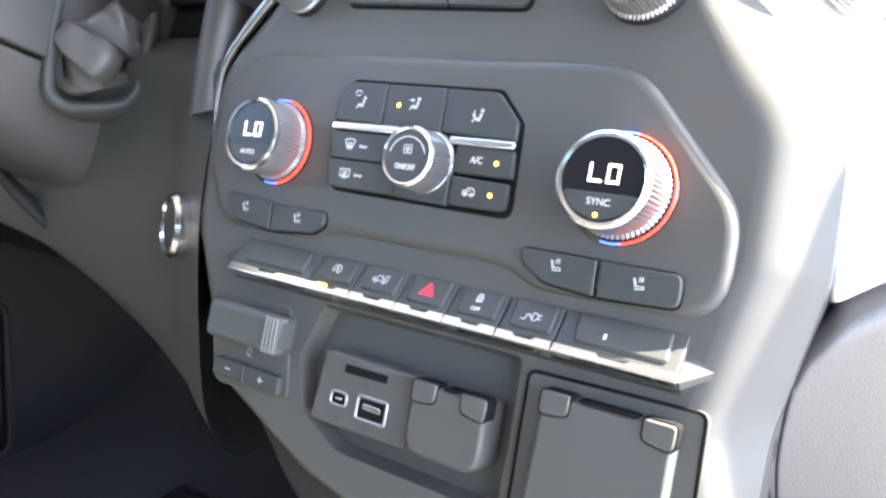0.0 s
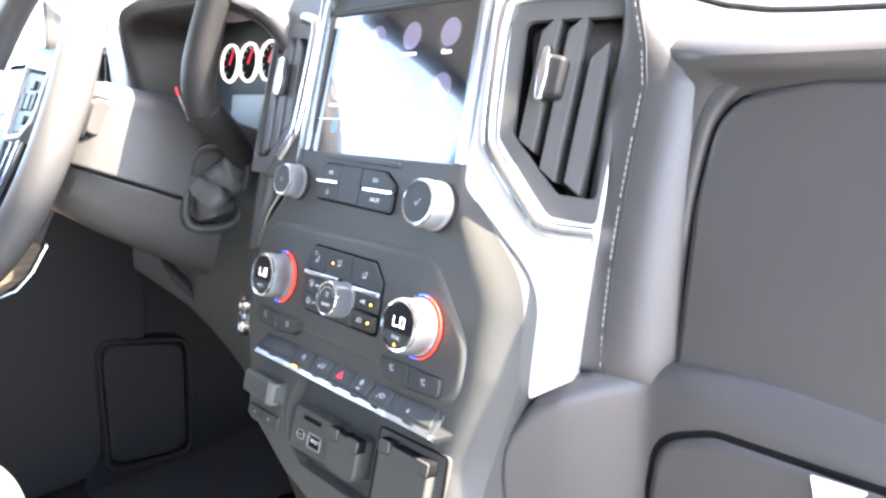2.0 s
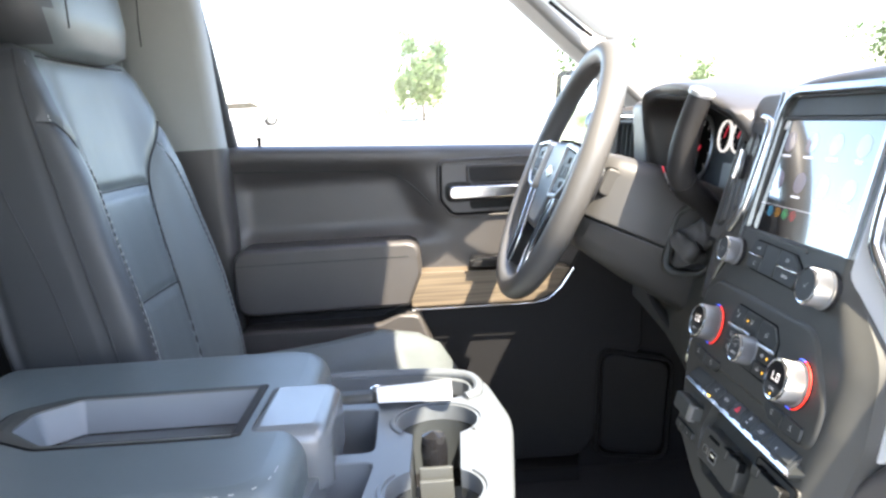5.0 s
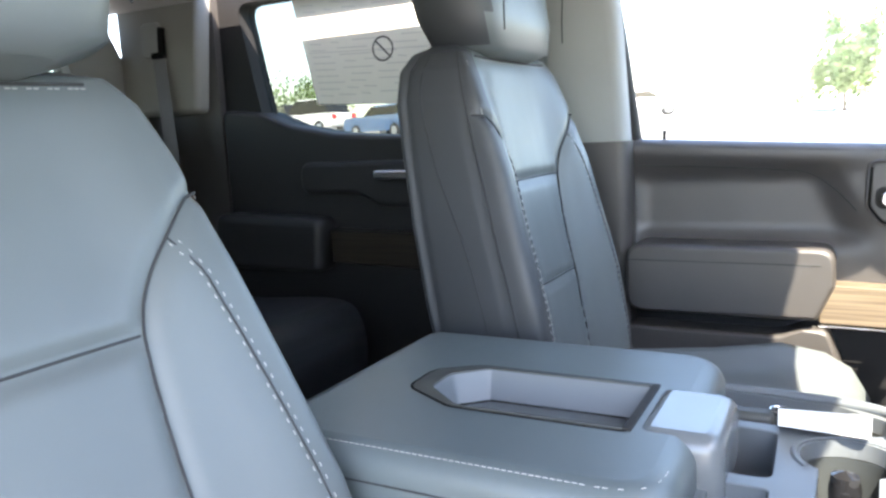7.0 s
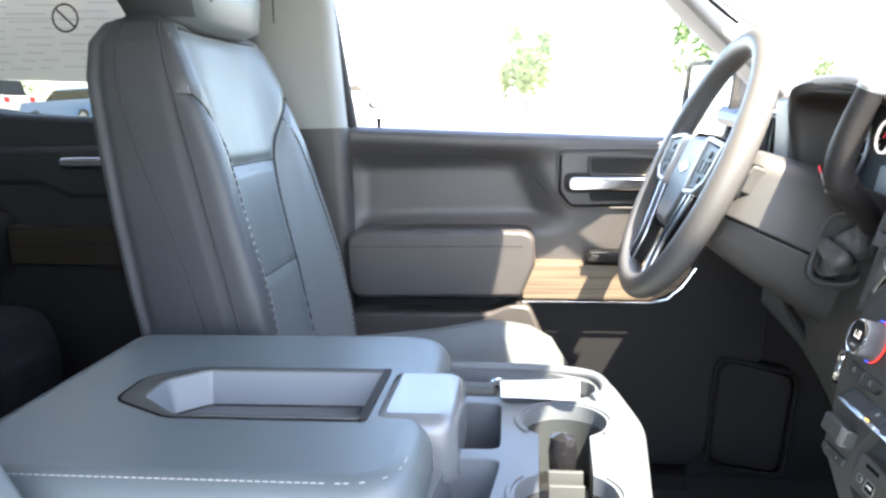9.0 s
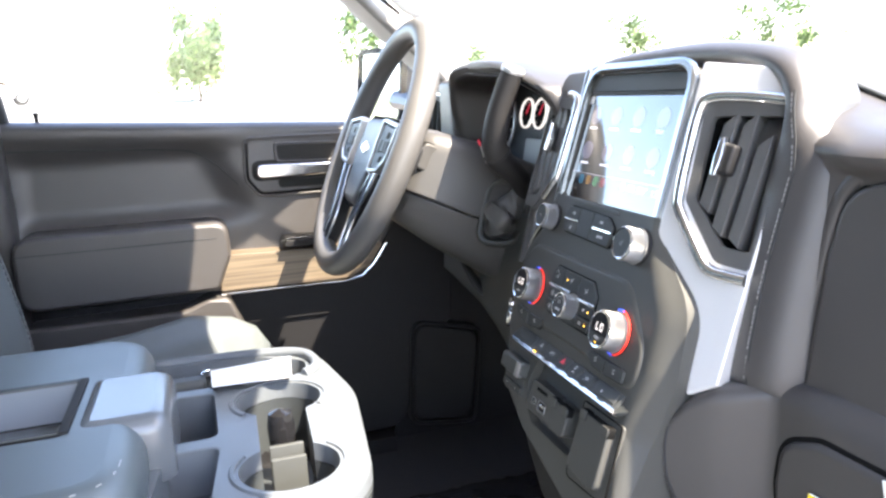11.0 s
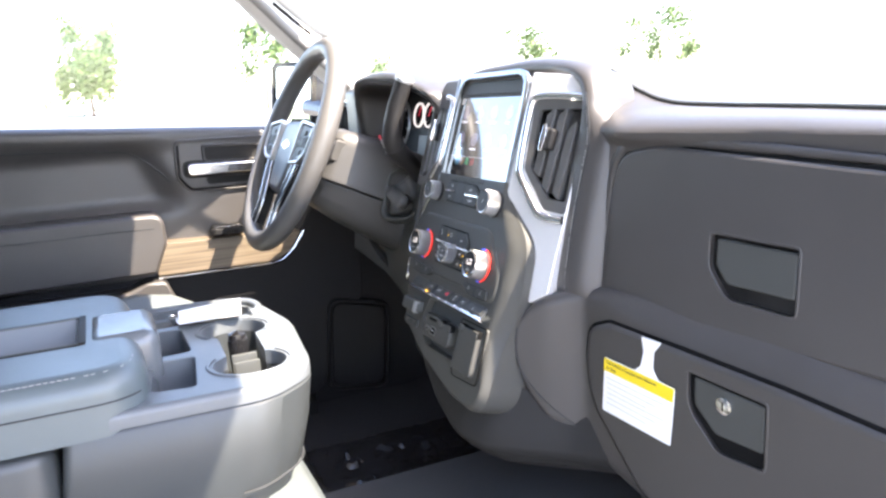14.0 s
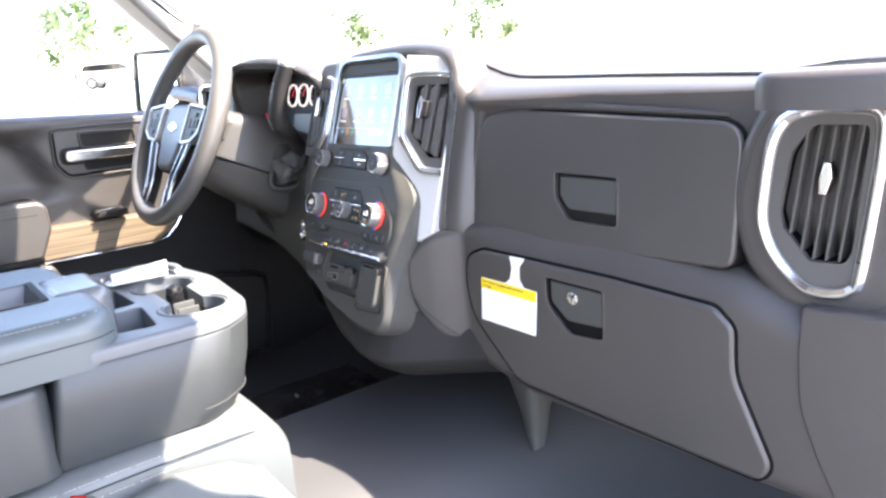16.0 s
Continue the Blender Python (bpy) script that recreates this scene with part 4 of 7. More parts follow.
for y, z0, z1 in ((-0.76, 0.18, 0.33), (-0.60, 0.18, 0.345), (-0.40, 0.17, 0.352), (-0.28, 0.17, 0.352), (-0.235, 0.17, 0.342), (-0.216, 0.18, 0.315), (-0.222, 0.18, 0.27)):
    rings.append([(p.x, y, p.y) for p in closed_smooth([(-0.17, z0), (0, z0), (0.17, z0), (0.19, z0 + 0.03), (0.192, z1 - 0.035), (0.178, z1 - 0.006), (0.12, z1), (0, z1), (-0.12, z1), (-0.178, z1 - 0.006), (-0.192, z1 - 0.035), (-0.19, z0 + 0.03)], 3)])
part("cushion", skin(bmesh.new(), rings), LEATHER, middle, "", None, 60)
for z, r in ((0.340, 0.0), (0.322, 0.006)):
    stitches(smooth_path([(0.1865 + r, -0.72, z - 0.016), (0.1865 + r, -0.60, z - 0.006), (0.187 + r, -0.40, z), (0.187 + r, -0.28, z), (0.180 + r, -0.240, z - 0.008)], 5), "stitching", middle, 0.0048, 0.0004)
part("edge_seam", tube(smooth_path([(0.1925, -0.72, 0.315), (0.1925, -0.60, 0.325), (0.1925, -0.40, 0.332), (0.192, -0.28, 0.332), (0.184, -0.236, 0.324)], 5), 0.001, 6), SEAM, middle)

console = thing("center_console", "black centre console with cup holders and padded lid", "center console", (0, -0.45, 0.352))
plan = rounded([(-0.182, -0.46, 0.01), (0.176, -0.46, 0.01), (0.180, -0.272, 0.06), (0.137, -0.219, 0.07), (-0.03, -0.201, 0.2), (-0.147, -0.219, 0.07), (-0.186, -0.267, 0.06)], n=10)
rings = [[(x, y - 0.02, 0.352) for x, y in inset(plan, 0.012)], [(x, y - 0.015, 0.375) for x, y in inset(plan, 0.003)], [(x, y - 0.006, 0.42) for x, y in plan], [(x, y, 0.462) for x, y in plan], [(x, y, 0.4655) for x, y in inset(plan, 0.003)]]
cons_body = skin(bmesh.new(), rings)
cups = [(-0.035, -0.273), (0.102, -0.278)]
tray = rounded([(-0.172, -0.40, 0.012), (-0.092, -0.40, 0.012), (-0.090, -0.335, 0.03), (-0.086, -0.265, 0.02), (-0.096, -0.240, 0.012), (-0.130, -0.236, 0.02), (-0.162, -0.285, 0.04)], n=4)
bin1 = rounded([(-0.080, -0.43, 0.008), (0.030, -0.43, 0.008), (0.028, -0.328, 0.012), (-0.074, -0.330, 0.012)], n=4)
bin2 = rounded([(0.046, -0.372, 0.008), (0.138, -0.382, 0.008), (0.147, -0.337, 0.01), (0.046, -0.327, 0.01)], n=4)
cutters = [prism(tray, 0.462, 0.6), prism(bin1, 0.40, 0.6), prism(bin2, 0.44, 0.6)]
for cx, cy in cups:
    cutters.append(lathe([(0.0365, 0.402), (0.0415, 0.60)], 40))
for c, (cx, cy) in zip(cutters[3:], cups):
    c.transform(tr(cx, cy))
slot = prism(rounded([(-0.012, -0.296), (0.08, -0.298), (0.08, -0.256), (-0.012, -0.252)], 0.004), 0.43, 0.6)
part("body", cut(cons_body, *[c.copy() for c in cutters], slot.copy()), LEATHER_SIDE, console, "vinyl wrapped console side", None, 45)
foot = [Vector((x, y - 0.0155, 0.374)) for x, y in inset(plan, 0.0008) if y > -0.45]
part("base_seam", tube(foot, 0.0012, 6), SEAM, console)
top = plate(inset(plan, 0.0), 0.4665, 0.482, 0.006, 4)
part("top_tray", cut(top, *cutters, slot), CONSOLE, console, "grey plastic console top with two cup holders", None, 45)
part("tray_rim", tube(smooth_path([(-0.178, -0.42, 0.482), (-0.177, -0.36, 0.483), (-0.167, -0.285, 0.484), (-0.150, -0.243, 0.485), (-0.125, -0.229, 0.485), (-0.098, -0.230, 0.484), (-0.086, -0.243, 0.483)], 5), 0.0055, 10), CONSOLE, console, "raised tray rim", None, 80)
part("tray_floor", prism(inset(tray, 0.0006), 0.4600, 0.4625), PLASTIC, console, "dark tray floor")
for o, z0 in ((bin1, 0.4012), (bin2, 0.4412)):
    part("bin_wall", frame_ring(inset(o, -0.0004), 0.0016, z0, 0.4816, 0.0004), CONSOLE, console, "grey bin wall")
part("bin_floor", prism(inset(bin1, 0.0006), 0.398, 0.4015), PLASTIC, console, "dark bin floor")
for cx, cy in cups:
    sg = 1 if cx < 0 else -1
    rows = []
    for i in range(49):
        a = radians((50 if cx < 0 else 230) + 260 * i / 48)
        rows.append([(r * math.cos(a), r * math.sin(a), z) for r, z in ((0.0360, 0.4025), (0.0405, 0.474), (0.0412, 0.4825), (0.0418, 0.4838), (0.0445, 0.4838), (0.046, 0.482), (0.046, 0.480))])
    cup = part("cup_ring", skin(bmesh.new(), [[q for q in row[2:]] for row in rows], closed=False), CONSOLE, console, "raised cup holder rim", tr(cx, cy))
    part("cup_liner", skin(bmesh.new(), [row[:3] for row in rows], closed=False), DARK, cup, "black cup holder liner", tr(cx, cy))
    part("cup_floor", lathe([(0.0355, 0.4015), (0.0355, 0.4032), (0.0, 0.4032)], 40), DARK, cup, "", tr(cx, cy))
# padded lid
lid_o = rounded([(-0.178, -0.755, 0.035), (0.178, -0.755, 0.035), (0.178, -0.379, 0.055), (-0.178, -0.386, 0.055)], n=7)
pocket = rounded([(-0.047, -0.440, 0.004), (0.064, -0.440, 0.004), (0.064, -0.60, 0.02), (0.03, -0.660, 0.02), (-0.02, -0.660, 0.02), (-0.047, -0.62, 0.03)], n=5)
lid = plate(lid_o, 0.462, 0.522, 0.022, 7)
lid_ob = part("lid", cut(lid, prism(pocket, 0.486, 0.6)), LID, console, "padded black leather lid with a tray", None, 50)
# the tray narrows behind a dark rim that widens at its rear end
inner = [(x * (1 - 0.10 * k) + 0.001 * k, y + 0.017 * k) for x, y, k in ((x, y, ease(-0.585, -0.660, y)) for x, y in inset(pocket, 0.0012))]
rim = [[(x, y, 0.5222) for x, y in inset(pocket, -0.0035)], [(x, y, 0.5236) for x, y in inset(pocket, -0.0020)], [(x, y, 0.5230) for x, y in inner], [(x, y, 0.5215) for x, y in inset(inner, 0.0008)]]
part("pocket_rim", skin(bmesh.new(), rim, caps=(False, False)), PLASTIC, lid_ob, "dark rim round the tray", None, 50)
wall = [[(x, y, z) for x, y in inset(inner, w)] for w, z in ((0.0008, 0.5215), (0.0095, 0.4925), (0.0113, 0.4905), (0.0123, 0.490))]
part("pocket_wall", skin(bmesh.new(), wall, caps=(False, False)), CONSOLE, lid_ob, "sloping grey plastic tray wall", None, 50)
part("rim_gap", box(-0.050, 0.067, -0.4405, -0.4335, 0.510, 0.5243, 0.0015, 0.0004), LOWER, lid_ob)
part("pocket_groove", frame_ring(inset(pocket, -0.0062), 0.0030, 0.515, 0.5226, 0.0003), GROOVE, lid_ob)
part("pocket_floor", plate(inset(inner, 0.0100), 0.480, 0.4912, 0.0006), CONSOLE, lid_ob, "smooth tray floor")
part("floor_groove", tube([(x, y, 0.4911) for x, y in inset(inner, 0.0112)], 0.0013, 6, closed=True), GROOVE, lid_ob)
part("lid_tab", box(-0.052, 0.068, -0.434, -0.362, 0.47, 0.5240, 0.018, 0.014), TAB, lid_ob, "smooth glossy front lid tab")
edge = [Vector((x, y, 0.5200)) for x, y in inset(lid_o, 0.0115)]
keep = [p for p in edge if p.x > 0.10]
keep.sort(key=lambda p: p.y)
stitches(keep, "lid_stitching", lid_ob, 0.0055, 0.0005)
low_edge = [Vector((x, y, 0.494)) for x, y in inset(lid_o, -0.0004) if x > 0.12 or y > -0.37]
low_edge.sort(key=lambda p: p.y)
part("lid_seam", tube([p for p in low_edge if p.x > 0.15], 0.0008, 6), SEAM, lid_ob)
part("hinge_block", box(-0.178, 0.178, -0.76, -0.466, 0.352, 0.459, 0.03, 0.012), LEATHER_SIDE, console, "padded console rear section")

# ---- driver door ----
ddoor = thing("driver_door", "closed black driver door with wood trim and chrome handle", "car door", (-0.8, -0.3, 0.1))
o = rounded([(-0.648, 0.05, 0.03), (0.02, 0.05, 0.05), (0.10, 0.30, 0.1), (0.13, 0.69, 0.02), (-0.07, 0.698, 0.2), (-0.648, 0.731, 0.02)], n=5)
part("door_core", plate(o, -0.07, -0.032, 0.005, 3), DARK, ddoor, "black door core", DOOR, 50)


def sill_z(y):
    return interp([(-0.66, 0.7415), (-0.36, 0.7245), (-0.07, 0.709), (0.14, 0.700)], y)[0]


def door_depth(y, z):
    """How far the inner door panel stands proud: a rolled sill, a long shallow scoop behind the handle, a swell round the handle."""
    right = -0.300 + (0.69 - z) * 0.46
    scoop = ease(-0.665, -0.615, y) * (1 - ease(right - 0.055, right + 0.02, y)) * ease(0.53, 0.575, z) * (1 - ease(0.655, 0.695, z))
    top = sill_z(y)
    roll = ease(top - 0.055, top - 0.022, z)
    edge = max(0.0, (z - (top - 0.016)) / 0.016)
    return 0.001 + 0.011 * roll * (1 - ease(-0.30, -0.24, y) * 0.7) - 0.022 * scoop - 0.028 * (1 - math.sqrt(max(0.0, 1 - min(1.0, edge) ** 2)))


rows = []
for i in range(72):
    y = -0.648 + 0.776 * i / 71
    zs = [0.30 + (sill_z(y) - 0.33) * k / 40 for k in range(41)] + [sill_z(y) - 0.03 + 0.03 * math.sin(k * math.pi / 20) for k in range(1, 11)]
    rows.append([(y, z, door_depth(y, z)) for z in zs])
part("door_skin", skin(bmesh.new(), rows, closed=False), SOFT, ddoor, "black soft sculpted door panel", DOOR, 60)
o = rounded([(-0.64, 0.422, 0.035), (-0.316, 0.424, 0.012), (-0.289, 0.486, 0.03), (-0.291, 0.548, 0.03), (-0.64, 0.550, 0.035)], n=8)
arm = part("armrest", plate(o, -0.01, 0.075, 0.014, 6), SOFT, ddoor, "padded leather armrest", DOOR, 50)
part("armrest_seam", tube([DOOR @ Vector((y, 0.520, 0.0752)) for y in (-0.635, -0.50, -0.40, -0.312)], 0.0008, 6), SEAM, arm)
o = rounded([(-0.314, 0.414, 0.004), (-0.07, 0.412, 0.05), (-0.035, 0.43, 0.03), (-0.005, 0.474, 0.004), (-0.314, 0.483, 0.004)], n=6)
part("wood_trim", plate(o, -0.01, 0.045, 0.006, 4), WOOD, ddoor, "brown open-grain wood trim", DOOR)
part("chrome_strip", tube([DOOR @ Vector(p) for p in [(-0.314, 0.410, 0.046), (-0.08, 0.408, 0.046), (-0.05, 0.415, 0.046), (-0.025, 0.437, 0.046), (0.0, 0.473, 0.046)]], 0.0025, 8), CHROME, ddoor, "thin chrome strip")
o = rounded([(-0.246, 0.612, 0.02), (-0.224, 0.582, 0.022), (0.05, 0.582, 0.02), (0.05, 0.683, 0.01), (-0.243, 0.686, 0.012)], n=6)
bezel = part("handle_bezel", plate(inset(o, 0.003), -0.01, 0.004, 0.002), SOFT, ddoor, "recessed handle bezel", DOOR)
part("handle_groove", frame_ring(inset(o, -0.001), 0.005, -0.006, 0.0025, 0.0005), GROOVE, bezel, m=DOOR)
part("bezel_lip", frame_ring(inset(o, -0.0055), 0.005, -0.006, 0.0075, 0.002), SOFT, bezel, "raised lip round the handle", DOOR)
part("handle_well", plate(rounded([(-0.186, 0.646), (-0.075, 0.643), (-0.075, 0.669), (-0.188, 0.672)], 0.006), 0.0, 0.0046, 0.0003), LOWER, bezel, m=DOOR)
part("well_lip", frame_ring(rounded([(-0.192, 0.640), (-0.070, 0.637), (-0.070, 0.674), (-0.194, 0.678)], 0.010), 0.004, 0.0, 0.0095, 0.002), SOFT, bezel, m=DOOR)
part("lower_well", plate(rounded([(-0.186, 0.592), (-0.075, 0.592), (-0.075, 0.606), (-0.192, 0.608)], 0.006), 0.0, 0.0046, 0.0003), LOWER, bezel, m=DOOR)
# raised dark plate; the shade behind the handle is put into its colour
part("pull_shadow", plate(rounded([(-0.236, 0.608), (-0.05, 0.607), (-0.05, 0.644), (-0.236, 0.646)], 0.016), 0.0, 0.0062, 0.001), LOWER, bezel, "dark plate for the shade behind the handle", DOOR)
part("door_handle", plate(rounded([(-0.229, 0.6135, 0.0125), (-0.05, 0.6125, 0.006), (-0.05, 0.636, 0.006), (-0.229, 0.6405, 0.0125)], n=6), 0.004, 0.026, 0.010, 7), CHROME, ddoor, "chrome inside door handle", DOOR)
o = rounded([(-0.640, 0.07, 0.03), (0.015, 0.07, 0.05), (0.14, 0.30, 0.03), (0.15, 0.545, 0.01), (0.050, 0.550, 0.02), (0.004, 0.470, 0.02), (-0.035, 0.420, 0.03), (-0.075, 0.404, 0.03), (-0.640, 0.408, 0.01)], n=5)
part("pull_cup", plate(rounded([(-0.20, 0.487), (-0.125, 0.486), (-0.13, 0.501), (-0.19, 0.502)], 0.006), 0.0, 0.062, 0.004), DARK, ddoor, "black pull cup with bright lip", DOOR)
part("pull_lip", tube([DOOR @ Vector(p) for p in [(-0.198, 0.5, 0.058), (-0.18, 0.505, 0.062), (-0.145, 0.505, 0.062), (-0.127, 0.5, 0.058)]], 0.0018, 8), CHROME, ddoor, "bright pull lip")
part("pocket_edge", plate(rounded([(-0.64, 0.335, 0.01), (-0.274, 0.335, 0.01), (-0.300, 0.405, 0.02), (-0.338, 0.408, 0.02), (-0.376, 0.392, 0.04), (-0.64, 0.392, 0.01)], n=5), -0.01, 0.065, 0.010, 5), SOFT, ddoor, "rounded map pocket edge", DOOR, 50)
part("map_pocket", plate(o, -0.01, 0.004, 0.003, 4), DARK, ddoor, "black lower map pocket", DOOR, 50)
seam = smooth_path([(-0.645, 0.690, 0), (-0.50, 0.684, 0), (-0.38, 0.676, 0), (-0.335, 0.668, 0), (-0.295, 0.640, 0), (-0.262, 0.604, 0)], 5)
part("panel_seam", tube([DOOR @ Vector((p.x, p.y, door_depth(p.x, p.y) + 0.0004)) for p in seam], 0.0010, 6), SEAM, ddoor)
part("lock_pin", lathe([(0.0, -0.01), (0.0035, -0.01), (0.0035, 0.010), (0.0045, 0.012), (0.0045, 0.016), (0.0, 0.017)], 12), DARK, ddoor, "black lock pin", tr(-0.815, -0.585, 0.737))
bm = prism([(-0.63, 0.72), (0.14, 0.69), (0.10, 0.80), (-0.05, 0.96), (-0.20, 1.10), (-0.60, 1.12)], -0.035, -0.031)
g = part("window_pane", bm, GLASS, ddoor, "clear side window", DOOR)
g.visible_shadow = False

wf = smooth_path([(-0.645, 0.735, 0), (-0.66, 0.90, 0), (-0.672, 1.03, 0), (-0.655, 1.085, 0), (-0.50, 1.10, 0), (-0.30, 1.09, 0)], 5)
part("window_frame", tube([(-0.815 + 0.20 * (p.y - 0.74), p.x, p.y) for p in wf], 0.019, 10), DARK, ddoor, "dark window frame with seal", None, 60)
seal = smooth_path([(-0.70, -0.30, 1.09), (-0.655, -0.185, 1.045), (-0.645, -0.123, 1.0), (-0.67, -0.063, 0.95), (-0.70, -0.004, 0.90), (-0.725, 0.056, 0.85), (-0.765, 0.12, 0.80), (-0.80, 0.18, 0.75)], 5)
part("window_seal", tube(seal, 0.011, 10), SEAL, ddoor, "grey rubber seal along the windscreen pillar", None, 60)

# ---- rear door, rear seat ----
rdoor = thing("rear_door", "closed black rear door in deep shade", "car door", (-0.8, -1.2, 0.1))
o = rounded([(-1.66, 0.05, 0.03), (-0.79, 0.05, 0.05), (-0.79, 0.758, 0.02), (-1.195, 0.770, 0.3), (-1.33, 0.780, 0.2), (-1.455, 0.804, 0.1), (-1.54, 0.838, 0.05), (-1.66, 0.850, 0.02)], n=5)
part("door_skin", plate(o, -0.07, 0.02, 0.015, 5), SHADED_VINYL, rdoor, "black soft door panel", DOOR, 50)
part("armrest", plate(rounded([(-1.66, 0.46), (-1.34, 0.46), (-1.33, 0.588), (-1.66, 0.598)], 0.03), 0.0, 0.085, 0.026, 6), SHADED_VINYL, rdoor, "padded armrest", DOOR, 50)
part("wood_trim", plate(rounded([(-1.325, 0.485), (-0.90, 0.47), (-0.90, 0.55), (-1.325, 0.562)], 0.005), 0.0, 0.055, 0.006), SHADED_WOOD, rdoor, "brown wood trim with the rear shade in its colour", DOOR)
part("handle_swell", plate(rounded([(-1.42, 0.640, 0.03), (-1.26, 0.640, 0.05), (-1.20, 0.610, 0.03), (-0.90, 0.610, 0.02), (-0.90, 0.715, 0.02), (-1.42, 0.715, 0.03)], n=5), 0.0, 0.034, 0.012, 4), SHADED_VINYL, rdoor, "moulded swell round the handle", DOOR, 60)
part("door_handle", plate(rounded([(-1.205, 0.672), (-1.05, 0.67), (-1.05, 0.693), (-1.205, 0.695)], 0.010), 0.03, 0.052, 0.009, 5), CHROME, rdoor, "chrome inside handle", DOOR)
o = [(-1.75, 0.74), (-0.72, 0.70), (-0.72, 1.14), (-1.75, 1.14)]
hole = rounded([(-1.545, 0.832, 0.01), (-1.455, 0.799, 0.05), (-1.33, 0.775, 0.1), (-1.195, 0.765, 0.1), (-0.80, 0.753, 0.02), (-0.80, 1.10, 0.03), (-1.60, 1.10, 0.03)], n=5)
bm = cut(prism(o, -0.06, 0.0), prism(hole, -0.1, 0.1))
part("window_frame", bm, DARK, rdoor, "black window frame", DOOR)
bm = prism(inset(hole, -0.01), -0.04, -0.036)
part("window_pane", bm, TINT, rdoor, "tinted privacy window", DOOR)
bm = prism([(-1.96, 0.0), (-1.66, 0.0), (-1.66, 1.14), (-1.96, 1.14)], -0.06, 0.02)
bm2 = plate(rounded([(-1.96, 0.845), (-1.70, 0.845), (-1.66, 1.15), (-1.96, 1.15)], 0.02, 4), 0.0, 0.06, 0.025, 5)
tagged(part("trim_pillar_rear_low", bm, SOFT, m=DOOR), "black lower rear corner trim", "pillar", kind="structure")
tagged(part("trim_pillar_rear", bm2, REAR_TRIM, m=DOOR), "grey rear corner pillar trim", "pillar", kind="structure")

bench = thing("rear_bench", "black leather rear bench seat", "rear seat", (0, -1.6, 0.1))
rings = []
for x in (-0.72, -0.70, -0.4, 0.0, 0.4, 0.70, 0.72):
    e = 0.03 if abs(x) > 0.71 else 0.0
    rings.append([(x, p.x, p.y) for p in closed_smooth([(-1.80, 0.12 + e), (-1.30, 0.12 + e), (-1.22 - e, 0.25), (-1.22 - e, 0.36 - e), (-1.28, 0.41 - e), (-1.5, 0.40 - e), (-1.80, 0.38 - e)], 4)])
part("cushion", skin(bmesh.new(), rings), SHADED_LEATHER, bench, "", None, 60)
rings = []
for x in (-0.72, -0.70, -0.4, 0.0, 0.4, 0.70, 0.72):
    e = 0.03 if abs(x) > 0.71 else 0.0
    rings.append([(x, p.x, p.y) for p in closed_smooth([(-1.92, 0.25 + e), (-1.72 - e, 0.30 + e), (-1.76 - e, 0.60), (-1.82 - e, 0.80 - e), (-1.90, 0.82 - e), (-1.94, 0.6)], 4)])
part("backrest", skin(bmesh.new(), rings), SHADED_LEATHER, bench, "", None, 60)

# ---- steering wheel and column ----
WHEEL = frame_matrix((-0.463, -0.078, 0.676), (1, 0, 0), (0, math.sin(radians(25)), math.cos(radians(25)))) @ Matrix.Scale(1.089, 4)
wheel = thing("steering_wheel", "black leather steering wheel with silver spokes", "steering wheel", (-0.463, -0.078, 0.676))
R = 0.172
ring = []
for i in range(64):
    a = 2 * math.pi * i / 64
    r = R * (1 - 0.05 * max(0.0, -math.sin(a)) ** 4)
    ring.append(WHEEL @ Vector((r * math.cos(a), r * math.sin(a), 0)))
part("rim", tube(ring, 0.018, 16, closed=True), RIM_LEATHER, wheel, "padded leather rim", None, 80)
o = rounded([(-0.058, 0.046, 0.02), (0.058, 0.046, 0.02), (0.062, -0.01, 0.03), (0.040, -0.080, 0.025), (-0.040, -0.080, 0.025), (-0.062, -0.01, 0.03)], n=6)
part("hub", plate(o, -0.05, 0.008, 0.016, 8), RIM_LEATHER, wheel, "smooth airbag hub", WHEEL, 60)
part("hub_groove", frame_ring(inset(o, -0.002), 0.002, -0.03, 0.002, 0.0004), GROOVE, wheel, "", WHEEL)
for sg in (-1, 1):
    part("spoke", plate(rounded([(sg * 0.055, 0.035), (sg * 0.165, 0.022), (sg * 0.165, -0.014), (sg * 0.055, -0.03)], 0.008), -0.022, 0.004, 0.004), DARK, wheel, "", WHEEL)
    part("switch_pad", plate(rounded([(sg * 0.070, 0.036), (sg * 0.140, 0.030), (sg * 0.134, -0.008), (sg * 0.112, -0.020), (sg * 0.072, -0.024)], 0.006), 0.0, 0.010, 0.002), KEY, wheel, "spoke switch pad", WHEEL)
    part("spoke_trim", frame_ring(rounded([(sg * 0.064, 0.043), (sg * 0.148, 0.036), (sg * 0.141, -0.012), (sg * 0.114, -0.027), (sg * 0.066, -0.031)], 0.008), 0.0055, 0.0, 0.013, 0.0015), SILVER, wheel, "silver spoke trim", WHEEL)
    for u, v, w, h in ((0.105, 0.006, 0.007, 0.007), (0.105, 0.021, 0.008, 0.004), (0.088, 0.006, 0.004, 0.008), (0.122, 0.006, 0.004, 0.008), (0.104, -0.010, 0.008, 0.004)):
        part("switch", plate(rounded([(sg * u - w, v - h), (sg * u + w, v - h), (sg * u + w, v + h), (sg * u - w, v + h)], 0.002), 0.008, 0.0125, 0.001), PLASTIC, wheel, "", WHEEL)
    mid = smooth_path([(sg * 0.088, -0.022, 0), (sg * 0.076, -0.055, 0), (sg * 0.058, -0.098, 0), (sg * 0.062, -0.148, 0)], 4)
